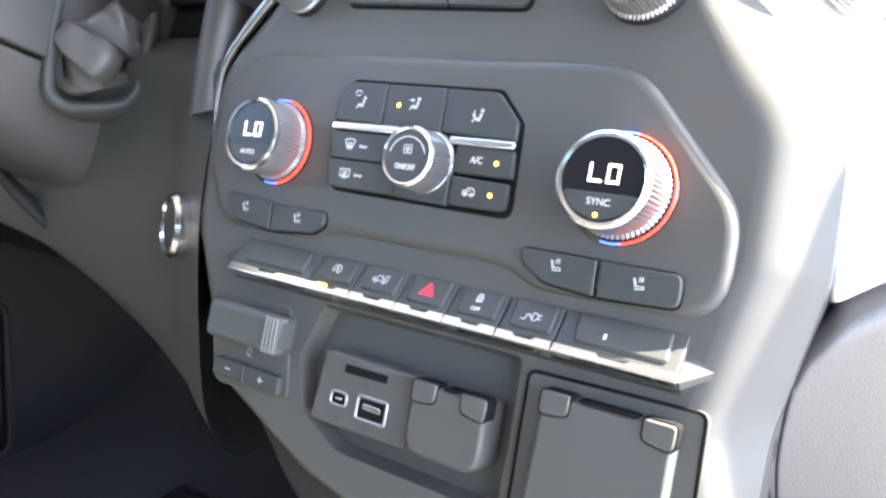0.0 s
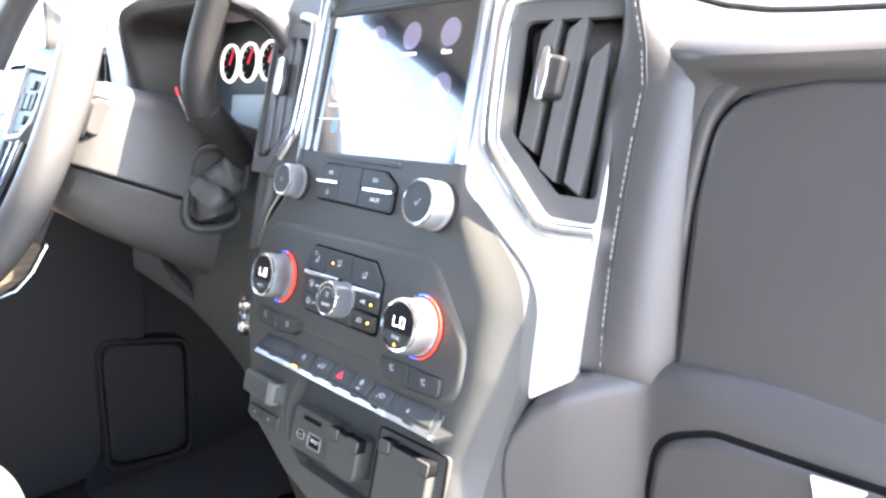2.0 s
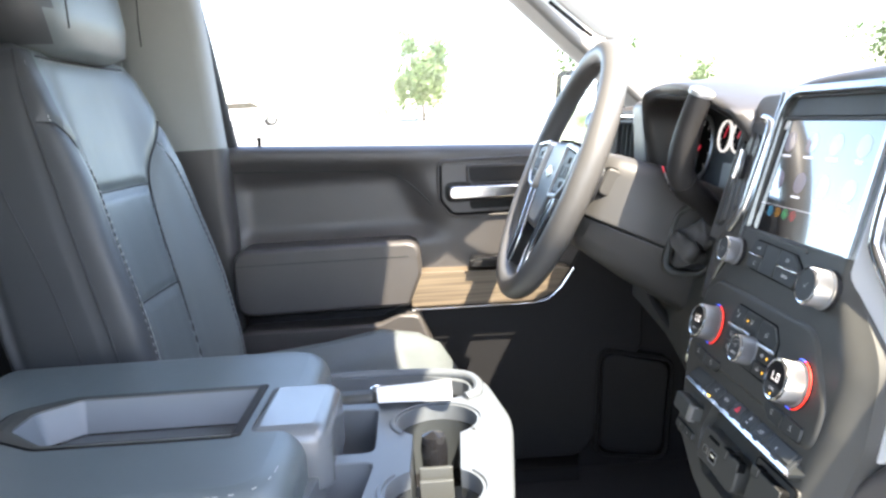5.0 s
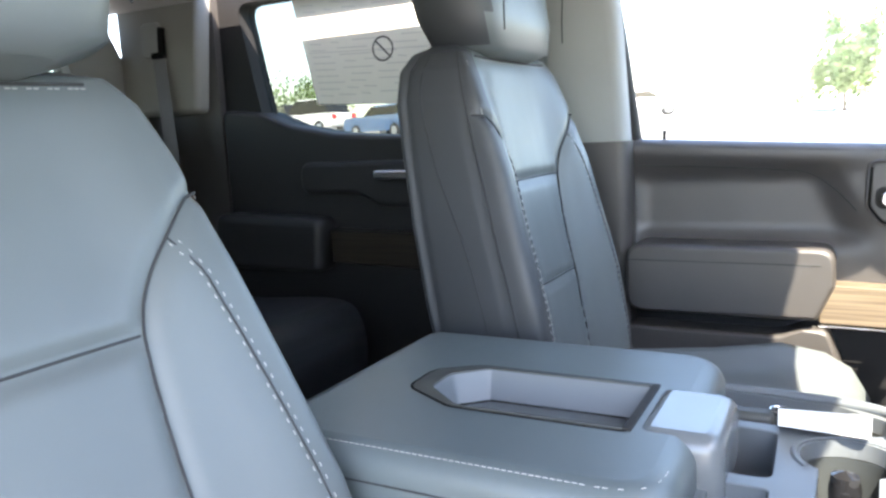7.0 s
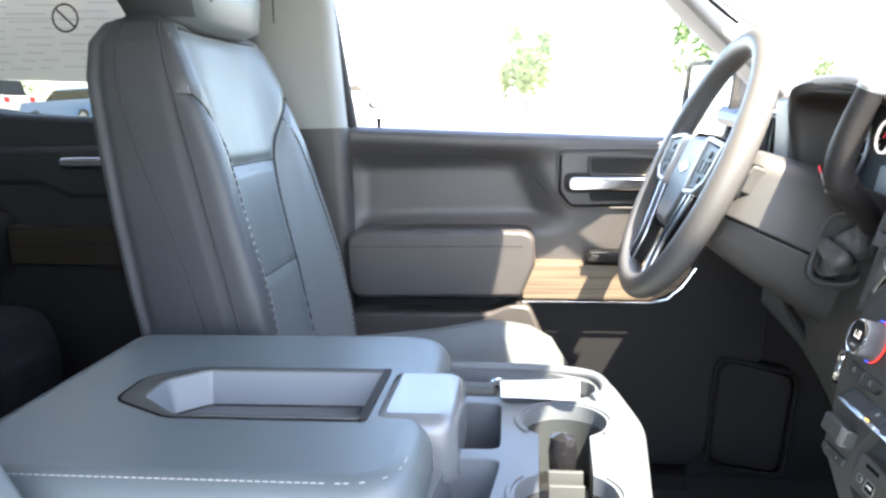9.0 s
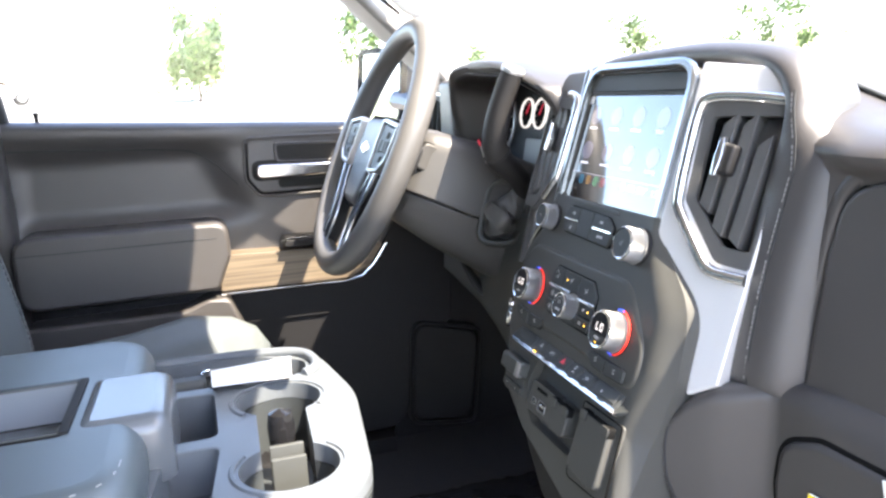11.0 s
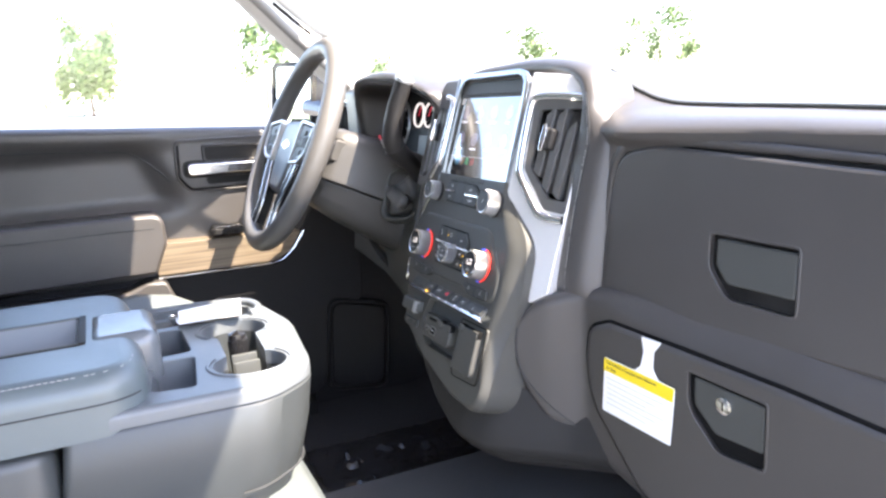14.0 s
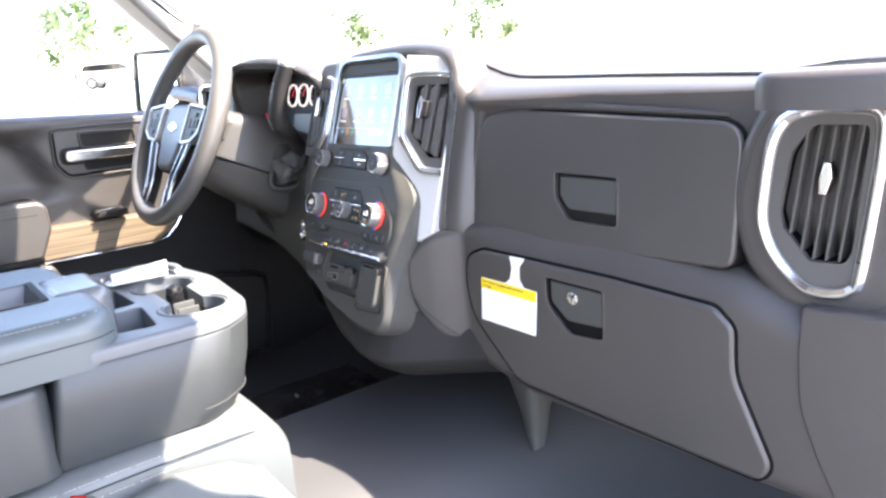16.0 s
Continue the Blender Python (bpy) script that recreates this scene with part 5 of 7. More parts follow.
    part("lower_spoke", skin(bmesh.new(), [[(p.x + dx, p.y, dz) for dx, dz in ((-0.016, -0.012), (-0.016, 0.004), (0, 0.008), (0.012, 0.004), (0.012, -0.012))] for p in mid]), DARK, wheel, "black lower spoke", WHEEL, 60)
    part("spoke_edge", tube([WHEEL @ Vector((p.x + sg * 0.012, p.y, 0.005)) for p in mid], 0.0042, 8), CHROME, wheel, "bright spoke edge", None, 80)
    part("spoke_edge", tube([WHEEL @ Vector((p.x - sg * 0.016, p.y, 0.005)) for p in mid], 0.0024, 8), CHROME, wheel, "bright spoke edge", None, 80)
part("emblem", plate(rounded([(-0.02, -0.004), (-0.008, -0.004), (-0.007, -0.008), (0.007, -0.008), (0.008, -0.004), (0.02, -0.004), (0.02, 0.004), (0.008, 0.004), (0.007, 0.008), (-0.007, 0.008), (-0.008, 0.004), (-0.02, 0.004)], 0.001, 1), 0.007, 0.0102, 0.0005), CHROME, wheel, "small chrome badge", WHEEL)
column = thing("steering_column", "black steering column shroud", "steering column", (-0.463, 0.05, 0.60))
SPLIT = -0.034
rings = []
for d, wl, wr, h1 in ((-0.028, 0.050, 0.062, 0.030), (-0.036, 0.062, 0.084, 0.044), (-0.055, 0.068, 0.096, 0.052), (-0.12, 0.075, 0.104, 0.060), (-0.20, 0.085, 0.110, 0.060), (-0.30, 0.10, 0.115, 0.060)):
    rings.append([(x, y, d) for x, y in rounded([(-wl, SPLIT, 0.003), (wr, SPLIT, 0.003), (wr * 0.97, h1, 0.030), (-wl * 0.97, h1, 0.030)], n=6)])
part("shroud", skin(bmesh.new(), rings), SHROUD, column, "upper column shell", WHEEL, 50)
rings = []
for d, wl, wr, h0 in ((-0.036, 0.046, 0.060, -0.055), (-0.050, 0.060, 0.086, -0.078), (-0.12, 0.070, 0.100, -0.094), (-0.20, 0.083, 0.107, -0.106), (-0.30, 0.10, 0.112, -0.11)):
    rings.append([(x, y, d) for x, y in rounded([(-wl, SPLIT - 0.0015, 0.003), (-wl * 0.85, h0, 0.035), (wr * 0.82, h0, 0.040), (wr, SPLIT - 0.0015, 0.003)], n=6)])
part("lower_shroud", skin(bmesh.new(), rings), SHROUD, column, "lower column shell", WHEEL, 50)
path = smooth_path([(-0.345, 0.125, 0.592), (-0.332, 0.115, 0.606), (-0.308, 0.097, 0.627), (-0.286, 0.074, 0.647), (-0.264, 0.050, 0.664), (-0.254, 0.040, 0.676)], 5)
COLB = frame_matrix((-0.3665, -0.022, 0.667), (0, 0.906, -0.423), (0, 0.423, 0.906))
ob = rounded([(-0.013, -0.021), (0.013, -0.021), (0.014, 0.021), (-0.012, 0.021)], 0.010, 5)
switch_frame = part("column_switch_frame", frame_ring(ob, 0.0018, -0.01, 0.0035, 0.0006), GROOVE, column, "", COLB)
part("column_switch", plate(inset(ob, 0.0018), -0.01, 0.006, 0.003, 4), SHROUD, switch_frame, "oval switch on the column side", COLB, 60)
lever = thing("gear_shift_lever", "black column gear lever with bright end cap", "gear lever", (-0.36, 0.10, 0.575))
part("arm", tube(path, [0.0125 + 0.005 * min(1, i / 22) for i in range(len(path))], 16), GRIP, lever, "curved black lever arm", None, 80)
grip = smooth_path([(-0.272, 0.058, 0.659), (-0.259, 0.043, 0.671), (-0.252, 0.037, 0.688), (-0.244, 0.038, 0.714), (-0.233, 0.045, 0.748), (-0.222, 0.052, 0.776)], 5)
part("grip", tube(grip, [interp([(0, 0.0155), (8, 0.0175), (15, 0.0176), (21, 0.0160), (25, 0.0148)], i)[0] for i in range(len(grip))], 24, flat=0.9), GRIP, lever, "thick black lever grip", None, 80)
CAPM = Matrix.Translation((-0.222, 0.0522, 0.7762)) @ Matrix.Rotation(radians(-16), 4, 'X') @ Matrix.Rotation(radians(18), 4, 'Y')
part("cap", lathe([(0.0, 0), (0.0148, -0.002), (0.0153, 0.001), (0.0148, 0.0035), (0.0118, 0.0052), (0.0, 0.0058)], 24), SILVER, lever, "bright lever end cap", CAPM)
for k in range(4):
    part("selector_mark", box(-0.0015, 0.0015, -0.004, 0.004, 0, 0.0006, 0.0003, 0.0001), RED_MARK if k == 0 else THREAD, lever, "red selector mark" if k == 0 else "", frame_matrix((-0.2560 - 0.004 * k, 0.0180 + 0.004 * k, 0.690 - 0.008 * k), (1, 0.1, 0), (0, -0.2, 1)))
BOOT = frame_matrix((-0.336, 0.078, 0.580), (0.62, 0.78, 0), (-0.12, 0.28, 1))
ob = rounded([(-0.034, -0.046), (0.036, -0.044), (0.043, 0.050), (-0.030, 0.056)], 0.028, 6)
boot = part("boot_frame", frame_ring(ob, 0.009, -0.05, 0.010, 0.004), PLASTIC, lever, "black boot frame", BOOT, 60)
part("boot_floor", prism(inset(ob, 0.006), -0.04, -0.022), DARK, boot, "", BOOT)
run = smooth_path([BOOT @ Vector((-0.004, -0.010, -0.024)), BOOT @ Vector((0.000, -0.004, 0.002)), (-0.336, 0.094, 0.592), (-0.334, 0.108, 0.599), (-0.331, 0.116, 0.606)], 8)
rings = []
for i, p in enumerate(run):
    f = i / (len(run) - 1)
    ahead = (run[min(len(run) - 1, i + 1)] - run[max(0, i - 1)]).normalized()
    a1 = ahead.orthogonal().normalized()
    a2 = ahead.cross(a1)
    ring = []
    for j in range(28):
        a = 2 * math.pi * j / 28
        r = 0.012 * (1 - f) ** 0.8 + 0.0140
        r += (0.0042 * math.sin(11.0 * f + 2.0 * math.sin(a + 0.6)) + 0.0030 * math.sin(3 * a - 7 * f) + 0.0014 * math.sin(25 * f + 5 * a)) * math.sin(math.pi * min(1.0, f + 0.12)) ** 0.7
        ring.append(p + (a1 * math.cos(a) + a2 * math.sin(a)) * r)
    rings.append(ring)
part("boot", skin(bmesh.new(), rings), RIM_LEATHER, lever, "creased black leather gaiter", None, 80)

# ---- stack controls ----
def glyph(name, strokes, u, v, d, scale, mat, parent, width=0.0007, base=STACK, tilt=None):
    """Small printed sign from strokes in units of scale."""
    bm = bmesh.new()
    for st in strokes:
        closed = st[0] == st[-1]
        for a, b in zip(st, st[1:]):
            a, b = Vector(a) * scale, Vector(b) * scale
            t = (b - a)
            if t.length < 1e-7:
                continue
            t.normalize()
            nrm = Vector((-t.y, t.x)) * width * 0.33
            a, b = a - t * width * 0.3, b + t * width * 0.3
            bm.faces.new([bm.verts.new((p.x, p.y, 0)) for p in (a - nrm, b - nrm, b + nrm, a + nrm)])
    return part(name, bm, mat, parent, "", base @ tr(u, v, d) @ (tilt or Matrix.Identity(4)), flat=True)


def circle(r, x=0, y=0, a0=0, a1=360, n=14):
    return [(x + r * math.cos(radians(a0 + (a1 - a0) * i / n)), y + r * math.sin(radians(a0 + (a1 - a0) * i / n))) for i in range(n + 1)]


SEATED = [[(0.30, 0.35), (0.05, -0.25), (-0.45, -0.15), (-0.70, -0.65)], [(0.45, 0.30), (0.22, -0.45), (-0.30, -0.38)], circle(0.15, 0.42, 0.66)]
HEATED = [[(-0.50, 0.55), (-0.15, -0.30), (0.60, -0.22), (0.70, -0.50), (-0.25, -0.62), (-0.65, 0.50), (-0.50, 0.55)], [(0.0, 0.80), (0.14, 0.62), (0.0, 0.44), (0.14, 0.26)], [(0.32, 0.84), (0.46, 0.66), (0.32, 0.48), (0.46, 0.30)]]

hp = rounded([(-0.112, 0.037, 0.03), (0.085, 0.037, 0.035), (0.130, -0.012, 0.03), (0.131, -0.052, 0.02), (0.06, -0.0525, 0.02), (0.045, -0.046, 0.02), (-0.045, -0.046, 0.02), (-0.058, -0.052, 0.02), (-0.118, -0.052, 0.02), (-0.138, -0.02, 0.03), (-0.134, 0.015, 0.03)], n=5)
clim = part("climate_panel", plate(hp, -0.006, 0.0026, 0.0050, 6), PANEL, stack, "raised climate control fascia", STACK, 50)

bo = rounded([(-0.0525, 0.013, 0.003), (-0.046, 0.0235, 0.004), (0.031, 0.0225, 0.004), (0.0425, 0.010, 0.003), (0.0445, -0.0265, 0.004), (-0.0495, -0.0255, 0.006)], n=4)
part("button_well", plate(inset(bo, -0.0012), 0.0, 0.0028, 0.0003), GROOVE, stack, m=STACK)


def clip_x(x0, x1, y0, y1):
    return rounded([(x0, y0), (x1, y0), (x1, y1), (x0, y1)], 0.001, 2)


def button(o, name, d1=0.0052, label="", mat=None):
    return part(name, plate(o, 0.001, d1, 0.0009, 3), mat or KEY, stack, label, STACK)


button(rounded([(-0.0520, 0.0055, 0.001), (-0.0255, 0.0045, 0.001), (-0.0253, 0.0228, 0.001), (-0.0455, 0.0230, 0.004), (-0.0520, 0.0130, 0.003)], n=3), "climate_button")
button(rounded([(-0.0248, 0.0045, 0.001), (0.0062, 0.0040, 0.001), (0.0060, 0.0224, 0.001), (-0.0248, 0.0228, 0.001)], n=3), "climate_button")
button(rounded([(0.0067, 0.0040, 0.001), (0.0420, 0.0030, 0.001), (0.0418, 0.0105, 0.003), (0.0308, 0.0219, 0.004), (0.0067, 0.0223, 0.001)], n=3), "climate_button")
for v0, v1, rr in ((-0.0120, 0.0005, 0.001), (-0.0252, -0.0126, 0.004)):
    button(rounded([(-0.0512 if v0 > -0.02 else -0.0492, v0, rr), (-0.012, v0, 0.001), (-0.012, v1, 0.001), (-0.0515, v1, 0.001)], n=3), "climate_button")
    button(rounded([(0.016, v0, 0.001), (0.0435 if v0 > -0.02 else 0.0432, v0, rr), (0.0425, v1 - 0.0015, 0.001), (0.016, v1 - 0.0008, 0.001)], n=3), "climate_button")
button(rounded([(-0.0115, -0.0255), (0.0154, -0.026), (0.0154, -0.012), (-0.0115, -0.012)], 0.001, 2), "climate_button")
bm = plate(clip_x(-0.0525, -0.008, 0.0011, 0.0042), 0.001, 0.0062, 0.0008)
part("chrome_bar", bm, CHROME, stack, "chrome trim bar", STACK)
part("chrome_bar", plate(clip_x(0.012, 0.0425, -0.0006, 0.0026), 0.001, 0.0062, 0.0008), CHROME, stack, "chrome trim bar", STACK)
glyph("legend", SEATED, -0.038, 0.0135, 0.0054, 0.0036, WHITE_MARK, stack)
glyph("legend", [circle(0.5, -0.3, 0.5, 20, 160), [(-0.6, 0.4), (0, 0.4)]], -0.0395, 0.0155, 0.0054, 0.0036, WHITE_MARK, stack)
glyph("legend", SEATED + [[(-0.9, 0.5), (-0.3, 0.5)], [(-0.45, 0.65), (-0.3, 0.5), (-0.45, 0.35)]], -0.0085, 0.0145, 0.0054, 0.0036, WHITE_MARK, stack)
glyph("legend", SEATED + [[(-0.6, 0.6), (-0.6, 0.0)], [(-0.75, 0.15), (-0.6, 0.0), (-0.45, 0.15)]], 0.0235, 0.0115, 0.0054, 0.0036, WHITE_MARK, stack)
glyph("legend", [[(-0.9, 0.6), (-0.5, 0.75), (0, 0.8), (0.5, 0.75), (0.9, 0.6), (0.5, -0.4), (0, -0.3), (-0.5, -0.4), (-0.9, 0.6)], [(-0.2, 0.3), (-0.3, -0.7)], [(0.05, 0.3), (0.05, -0.7)], [(0.3, 0.3), (0.3, -0.7)]], -0.0402, -0.0055, 0.0054, 0.0032, WHITE_MARK, stack)
glyph("legend", [[(-0.9, 0.6), (0.9, 0.6), (0.9, -0.5), (-0.9, -0.5), (-0.9, 0.6)], [(-0.3, 0.3), (-0.3, -0.8)], [(0.0, 0.3), (0.0, -0.8)], [(0.3, 0.3), (0.3, -0.8)]], -0.0402, -0.0185, 0.0054, 0.0030, WHITE_MARK, stack)
text_part("legend", "MAX", 0.0020, STACK @ tr(-0.0325, -0.006, 0.0054), WHITE_MARK, stack)
text_part("legend", "REAR", 0.0019, STACK @ tr(-0.0325, -0.0190, 0.0054), WHITE_MARK, stack)
text_part("legend", "A/C", 0.0040, STACK @ tr(0.0265, -0.0062, 0.0054), WHITE_MARK, stack, stretch=0.85)
glyph("legend", [[(-0.9, -0.3), (-0.85, 0.1), (-0.4, 0.2), (-0.1, 0.55), (0.6, 0.55), (0.9, 0.2), (0.9, -0.3), (-0.9, -0.3)], [(0.3, 0.25), (-0.35, 0.0)], circle(0.2, -0.5, -0.35), circle(0.2, 0.5, -0.35)], 0.0255, -0.0192, 0.0054, 0.0030, WHITE_MARK, stack)
for u, v in ((-0.0172, 0.0138), (0.0358, -0.0066), (0.0355, -0.0194)):
    part("indicator", lathe([(0.0, 0.0), (0.0009, 0.0), (0.0, 0.0002)], 10), AMBER, stack, "amber indicator light", STACK @ tr(u, v, 0.0054))


def dial(u, v, r, depth, name, label, ring=False, display=""):
    base = part(name, lathe([(r * 1.22, -0.002), (r * 1.22, 0.0035), (r * 1.12, 0.0045)] if ring else [(r * 1.12, -0.002), (r * 1.12, 0.003), (r * 1.05, 0.004)], 48), GLOSS if ring else DARK, stack, label, STACK @ tr(u, v))
    ribs = 60
    bm = bmesh.new()
    prof = [(r * 1.08, 0.002), (r * 1.08, depth * 0.25), (r * 1.0, depth * 0.3), (r * 1.0, depth * 0.92), (r * 0.97, depth)]
    rings = []
    for rr, z in prof:
        rings.append([((rr + (0.0003 if i % 2 else -0.0003)) * math.cos(2 * math.pi * i / (2 * ribs)), (rr + (0.0003 if i % 2 else -0.0003)) * math.sin(2 * math.pi * i / (2 * ribs)), z) for i in range(2 * ribs)])
    skin(bm, rings)
    part("knurled_grip", bm, KNURL, base, "knurled metal grip", STACK @ tr(u, v), 20)
    part("rim", lathe([(r * 0.86, depth - 0.001), (r * 0.86, depth + 0.0008), (r * 0.93, depth + 0.0012), (r * 0.99, depth + 0.0004), (r * 0.99, depth - 0.001)], 48, caps=(False, False)), CHROME, base, "bright rim", STACK @ tr(u, v))
    part("face", lathe([(r * 0.88, depth - 0.002), (r * 0.88, depth + 0.0002), (0.0, depth + 0.0003)], 48), KNOB_FACE if ring else KEY, base, "glossy black face" if ring else "", STACK @ tr(u, v))
    if ring:
        for a0, a1, mat, nm in ((80, -78, RED_RING, "red ring light"), (105, 80, BLUE_RING, "blue ring light"), (-78, -100, BLUE_RING, "blue ring light")):
            bm = bmesh.new()
            n = 40 if mat is RED_RING else 6
            rings = []
            for i in range(n + 1):
                a = radians(a0 + (a1 - a0) * i / n)
                rings.append([(q * math.cos(a), q * math.sin(a), z) for q, z in ((r * 1.155, 0.003), (r * 1.155, 0.0050), (r * 1.195, 0.0047), (r * 1.195, 0.003))])
            skin(bm, rings)
            part("ring_light", bm, mat, base, nm, STACK @ tr(u, v))
    return base


L = dial(-0.086, -0.008, 0.0172, 0.0215, "temperature_knob", "driver temperature knob with lit ring", True)
DISPLAY = glow("display_white", (1, 0.97, 0.92), 0.15)
LO = [[(-0.95, 1.0), (-0.95, 0.0), (-0.25, 0.0)], [(0.2, 0.0), (0.85, 0.0), (0.85, 1.0), (0.2, 1.0), (0.2, 0.0)]]
glyph("display", LO, -0.086 + 0.0012, -0.008 - 0.0006, 0.0220, 0.0057, DISPLAY, L, 0.0014)
text_part("legend", "AUTO", 0.0033, STACK @ tr(-0.086, -0.008 - 0.0085, 0.0220), WHITE_MARK, L)
part("soft_key", plate(rounded([(-0.0135, -0.0045, 0.001), (0.0135, -0.0045, 0.001), (0.0105, -0.0105, 0.004), (0, -0.0145, 0.008), (-0.0105, -0.0105, 0.004)], n=4), 0.0, 0.0004, 0.0002), KEY, L, "", STACK @ tr(-0.086, -0.008, 0.0216))
Rk = dial(0.087, -0.010, 0.0172, 0.0215, "temperature_knob", "passenger temperature knob with lit ring", True)
glyph("display", LO, 0.087 + 0.0006, -0.010 - 0.0006, 0.0220, 0.0057, DISPLAY, Rk, 0.0014)
part("soft_key", plate(rounded([(-0.0135, -0.0045, 0.001), (0.0135, -0.0045, 0.001), (0.0105, -0.0105, 0.004), (0, -0.0145, 0.008), (-0.0105, -0.0105, 0.004)], n=4), 0.0, 0.0004, 0.0002), KEY, Rk, "", STACK @ tr(0.087, -0.010, 0.0216))
text_part("legend", "SYNC", 0.0034, STACK @ tr(0.087, -0.010 - 0.0078, 0.0221), WHITE_MARK, Rk)
part("indicator", lathe([(0.0, 0.0), (0.0008, 0.0), (0.0, 0.0002)], 10), AMBER, Rk, "amber indicator light", STACK @ tr(0.0868, -0.010 - 0.0122, 0.0221))
F = dial(0.002, -0.0095, 0.0126, 0.0185, "fan_knob", "knurled fan speed knob")
text_part("legend", "ON/OFF", 0.0033, STACK @ tr(0.002, -0.0095 - 0.0045, 0.0190), WHITE_MARK, F, stretch=0.85)
glyph("legend", [circle(0.35, 0.4, 0.4), circle(0.35, -0.4, 0.4), circle(0.35, 0.4, -0.3), circle(0.35, -0.4, -0.3)], 0.002, -0.0068, 0.0190, 0.0026, WHITE_MARK, F, 0.0005)
glyph("legend", [circle(1.0, 0, 0, 20, 165, 18)], 0.002, -0.0105, 0.0190, 0.0090, WHITE_MARK, F, 0.0007)
dial(-0.089, 0.069, 0.0128, 0.017, "volume_knob", "round volume knob with bright rim")
T = dial(0.081, 0.0675, 0.0150, 0.019, "tuning_knob", "large tuning knob with bright rim")
glyph("legend", [circle(0.8, 0, 0, 120, 420), [(0, 0.5), (0, 1.0)]], -0.089, 0.069, 0.0176, 0.0022, WHITE_MARK, stack, 0.0005)
glyph("legend", [[(-0.6, 0.0), (-0.2, -0.5), (0.6, 0.6)]], 0.081, 0.0675, 0.0196, 0.004, WHITE_MARK, T, 0.0006)

# seat heater buttons
for o in ([(-0.1145, -0.0350, 0.003), (-0.0825, -0.0372, 0.001), (-0.0815, -0.0505, 0.001), (-0.1085, -0.0480, 0.006)], [(-0.0812, -0.0373, 0.001), (-0.0475, -0.0375, 0.004), (-0.0475, -0.0435, 0.004), (-0.0545, -0.0480, 0.005), (-0.0805, -0.0506, 0.001)],
          [(0.0535, -0.0368, 0.004), (0.0840, -0.0368, 0.001), (0.0845, -0.0500, 0.001), (0.0640, -0.0486, 0.006), (0.0540, -0.0425, 0.004)], [(0.0852, -0.0368, 0.001), (0.1150, -0.0368, 0.003), (0.1155, -0.0485, 0.004), (0.0857, -0.0501, 0.001)]):
    o = rounded(o, n=4)
    part("button_well", plate(inset(o, -0.0008), 0.0, 0.0026, 0.0002), GROOVE, stack, m=STACK)
    part("seat_heater_button", plate(o, 0.0, 0.0048, 0.001), KEY, stack, "", STACK)
for u, v in ((-0.099, -0.0415), (-0.064, -0.0425), (0.0685, -0.0415), (0.1005, -0.0425)):
    glyph("legend", HEATED, u, v, 0.0050, 0.0031, WHITE_MARK, stack, 0.0005)

# switch row on its sloping shelf
full = [(-0.050, -0.015), (-0.0545, -0.0047), (-0.0722, 0.0066), (-0.0745, 0.0053), (-0.079, -0.005), (-0.080, -0.015)]
tip = [(-0.053, -0.015), (-0.0575, -0.006), (-0.0665, -0.001), (-0.069, -0.0015), (-0.072, -0.006), (-0.074, -0.015)]
part("shelf", skin(bmesh.new(), [[(u, v, d) for v, d in prof] for u, prof in ((-0.1125, tip), (-0.1000, full), (0.1210, full), (0.1300, tip))]), KEY, stack, "black switch shelf", STACK, 30)
KEYF = STACK @ tr(0, -0.0637, 0.0026) @ Matrix.Rotation(radians(-32), 4, 'X')
edges = [-0.0980, -0.0475, -0.0224, 0.0025, 0.0270, 0.0509, 0.0745, 0.1205]
for a, b in zip(edges, edges[1:]):
    key = part("switch", plate(rounded([(a + 0.0004, -0.0078), (b - 0.0004, -0.0078), (b - 0.0004, 0.0105), (a + 0.0004, 0.0105)], 0.0008, 2), -0.003, 0.0016, 0.0006), KEY, stack, "black toggle switch", KEYF)
    c, w = (a + b) / 2, (b - a)
    part("thumb_pad", plate(rounded([(a + w * 0.16, -0.0050), (b - w * 0.10, -0.0050), (b - w * 0.12, 0.0075), (a + w * 0.12, 0.0075)], 0.0015, 3), 0.0, 0.0026, 0.0009), KEY, key, "", KEYF)
    notch = min(0.006, w * 0.2)
    part("bright_edge", plate(rounded([(a + 0.0003, -0.0112), (b - 0.0003, -0.0112), (b - 0.0003, -0.0072), (c + notch, -0.0072), (c + notch - 0.0012, -0.0086), (c - notch + 0.0012, -0.0086), (c - notch, -0.0072), (a + 0.0003, -0.0072)], 0.0003, 2), -0.003, 0.0022, 0.0006), CHROME, key, "bright lower edge", KEYF)
glyph("legend", [circle(0.75, 0, 0, -60, 210), [(-0.35, -0.4), (0, 0.45), (0.35, -0.4)], [(-0.2, -0.05), (0.2, -0.05)]], -0.0345, 0.001, 0.0030, 0.0030, WHITE_MARK, stack, 0.0006, KEYF)
glyph("legend", [[(-0.9, -0.2), (-0.9, 0.1), (-0.5, 0.1), (-0.3, 0.4), (0.1, 0.4), (0.2, 0.1), (0.9, 0.1), (0.9, -0.2), (-0.9, -0.2)], circle(0.18, -0.5, -0.3), circle(0.18, 0.5, -0.3), [(0.4, 0.45), (0.9, 0.35), (0.8, 0.6)]], -0.0098, 0.001, 0.0030, 0.0042, WHITE_MARK, stack, 0.0006, KEYF)
glyph("legend", [[(-0.9, -0.6), (0.9, -0.6), (0, 0.9), (-0.9, -0.6)], [(-0.45, -0.35), (0.45, -0.35), (0, 0.4), (-0.45, -0.35)]], 0.0150, 0.001, 0.0030, 0.0036, RED_MARK, stack, 0.0009, KEYF)
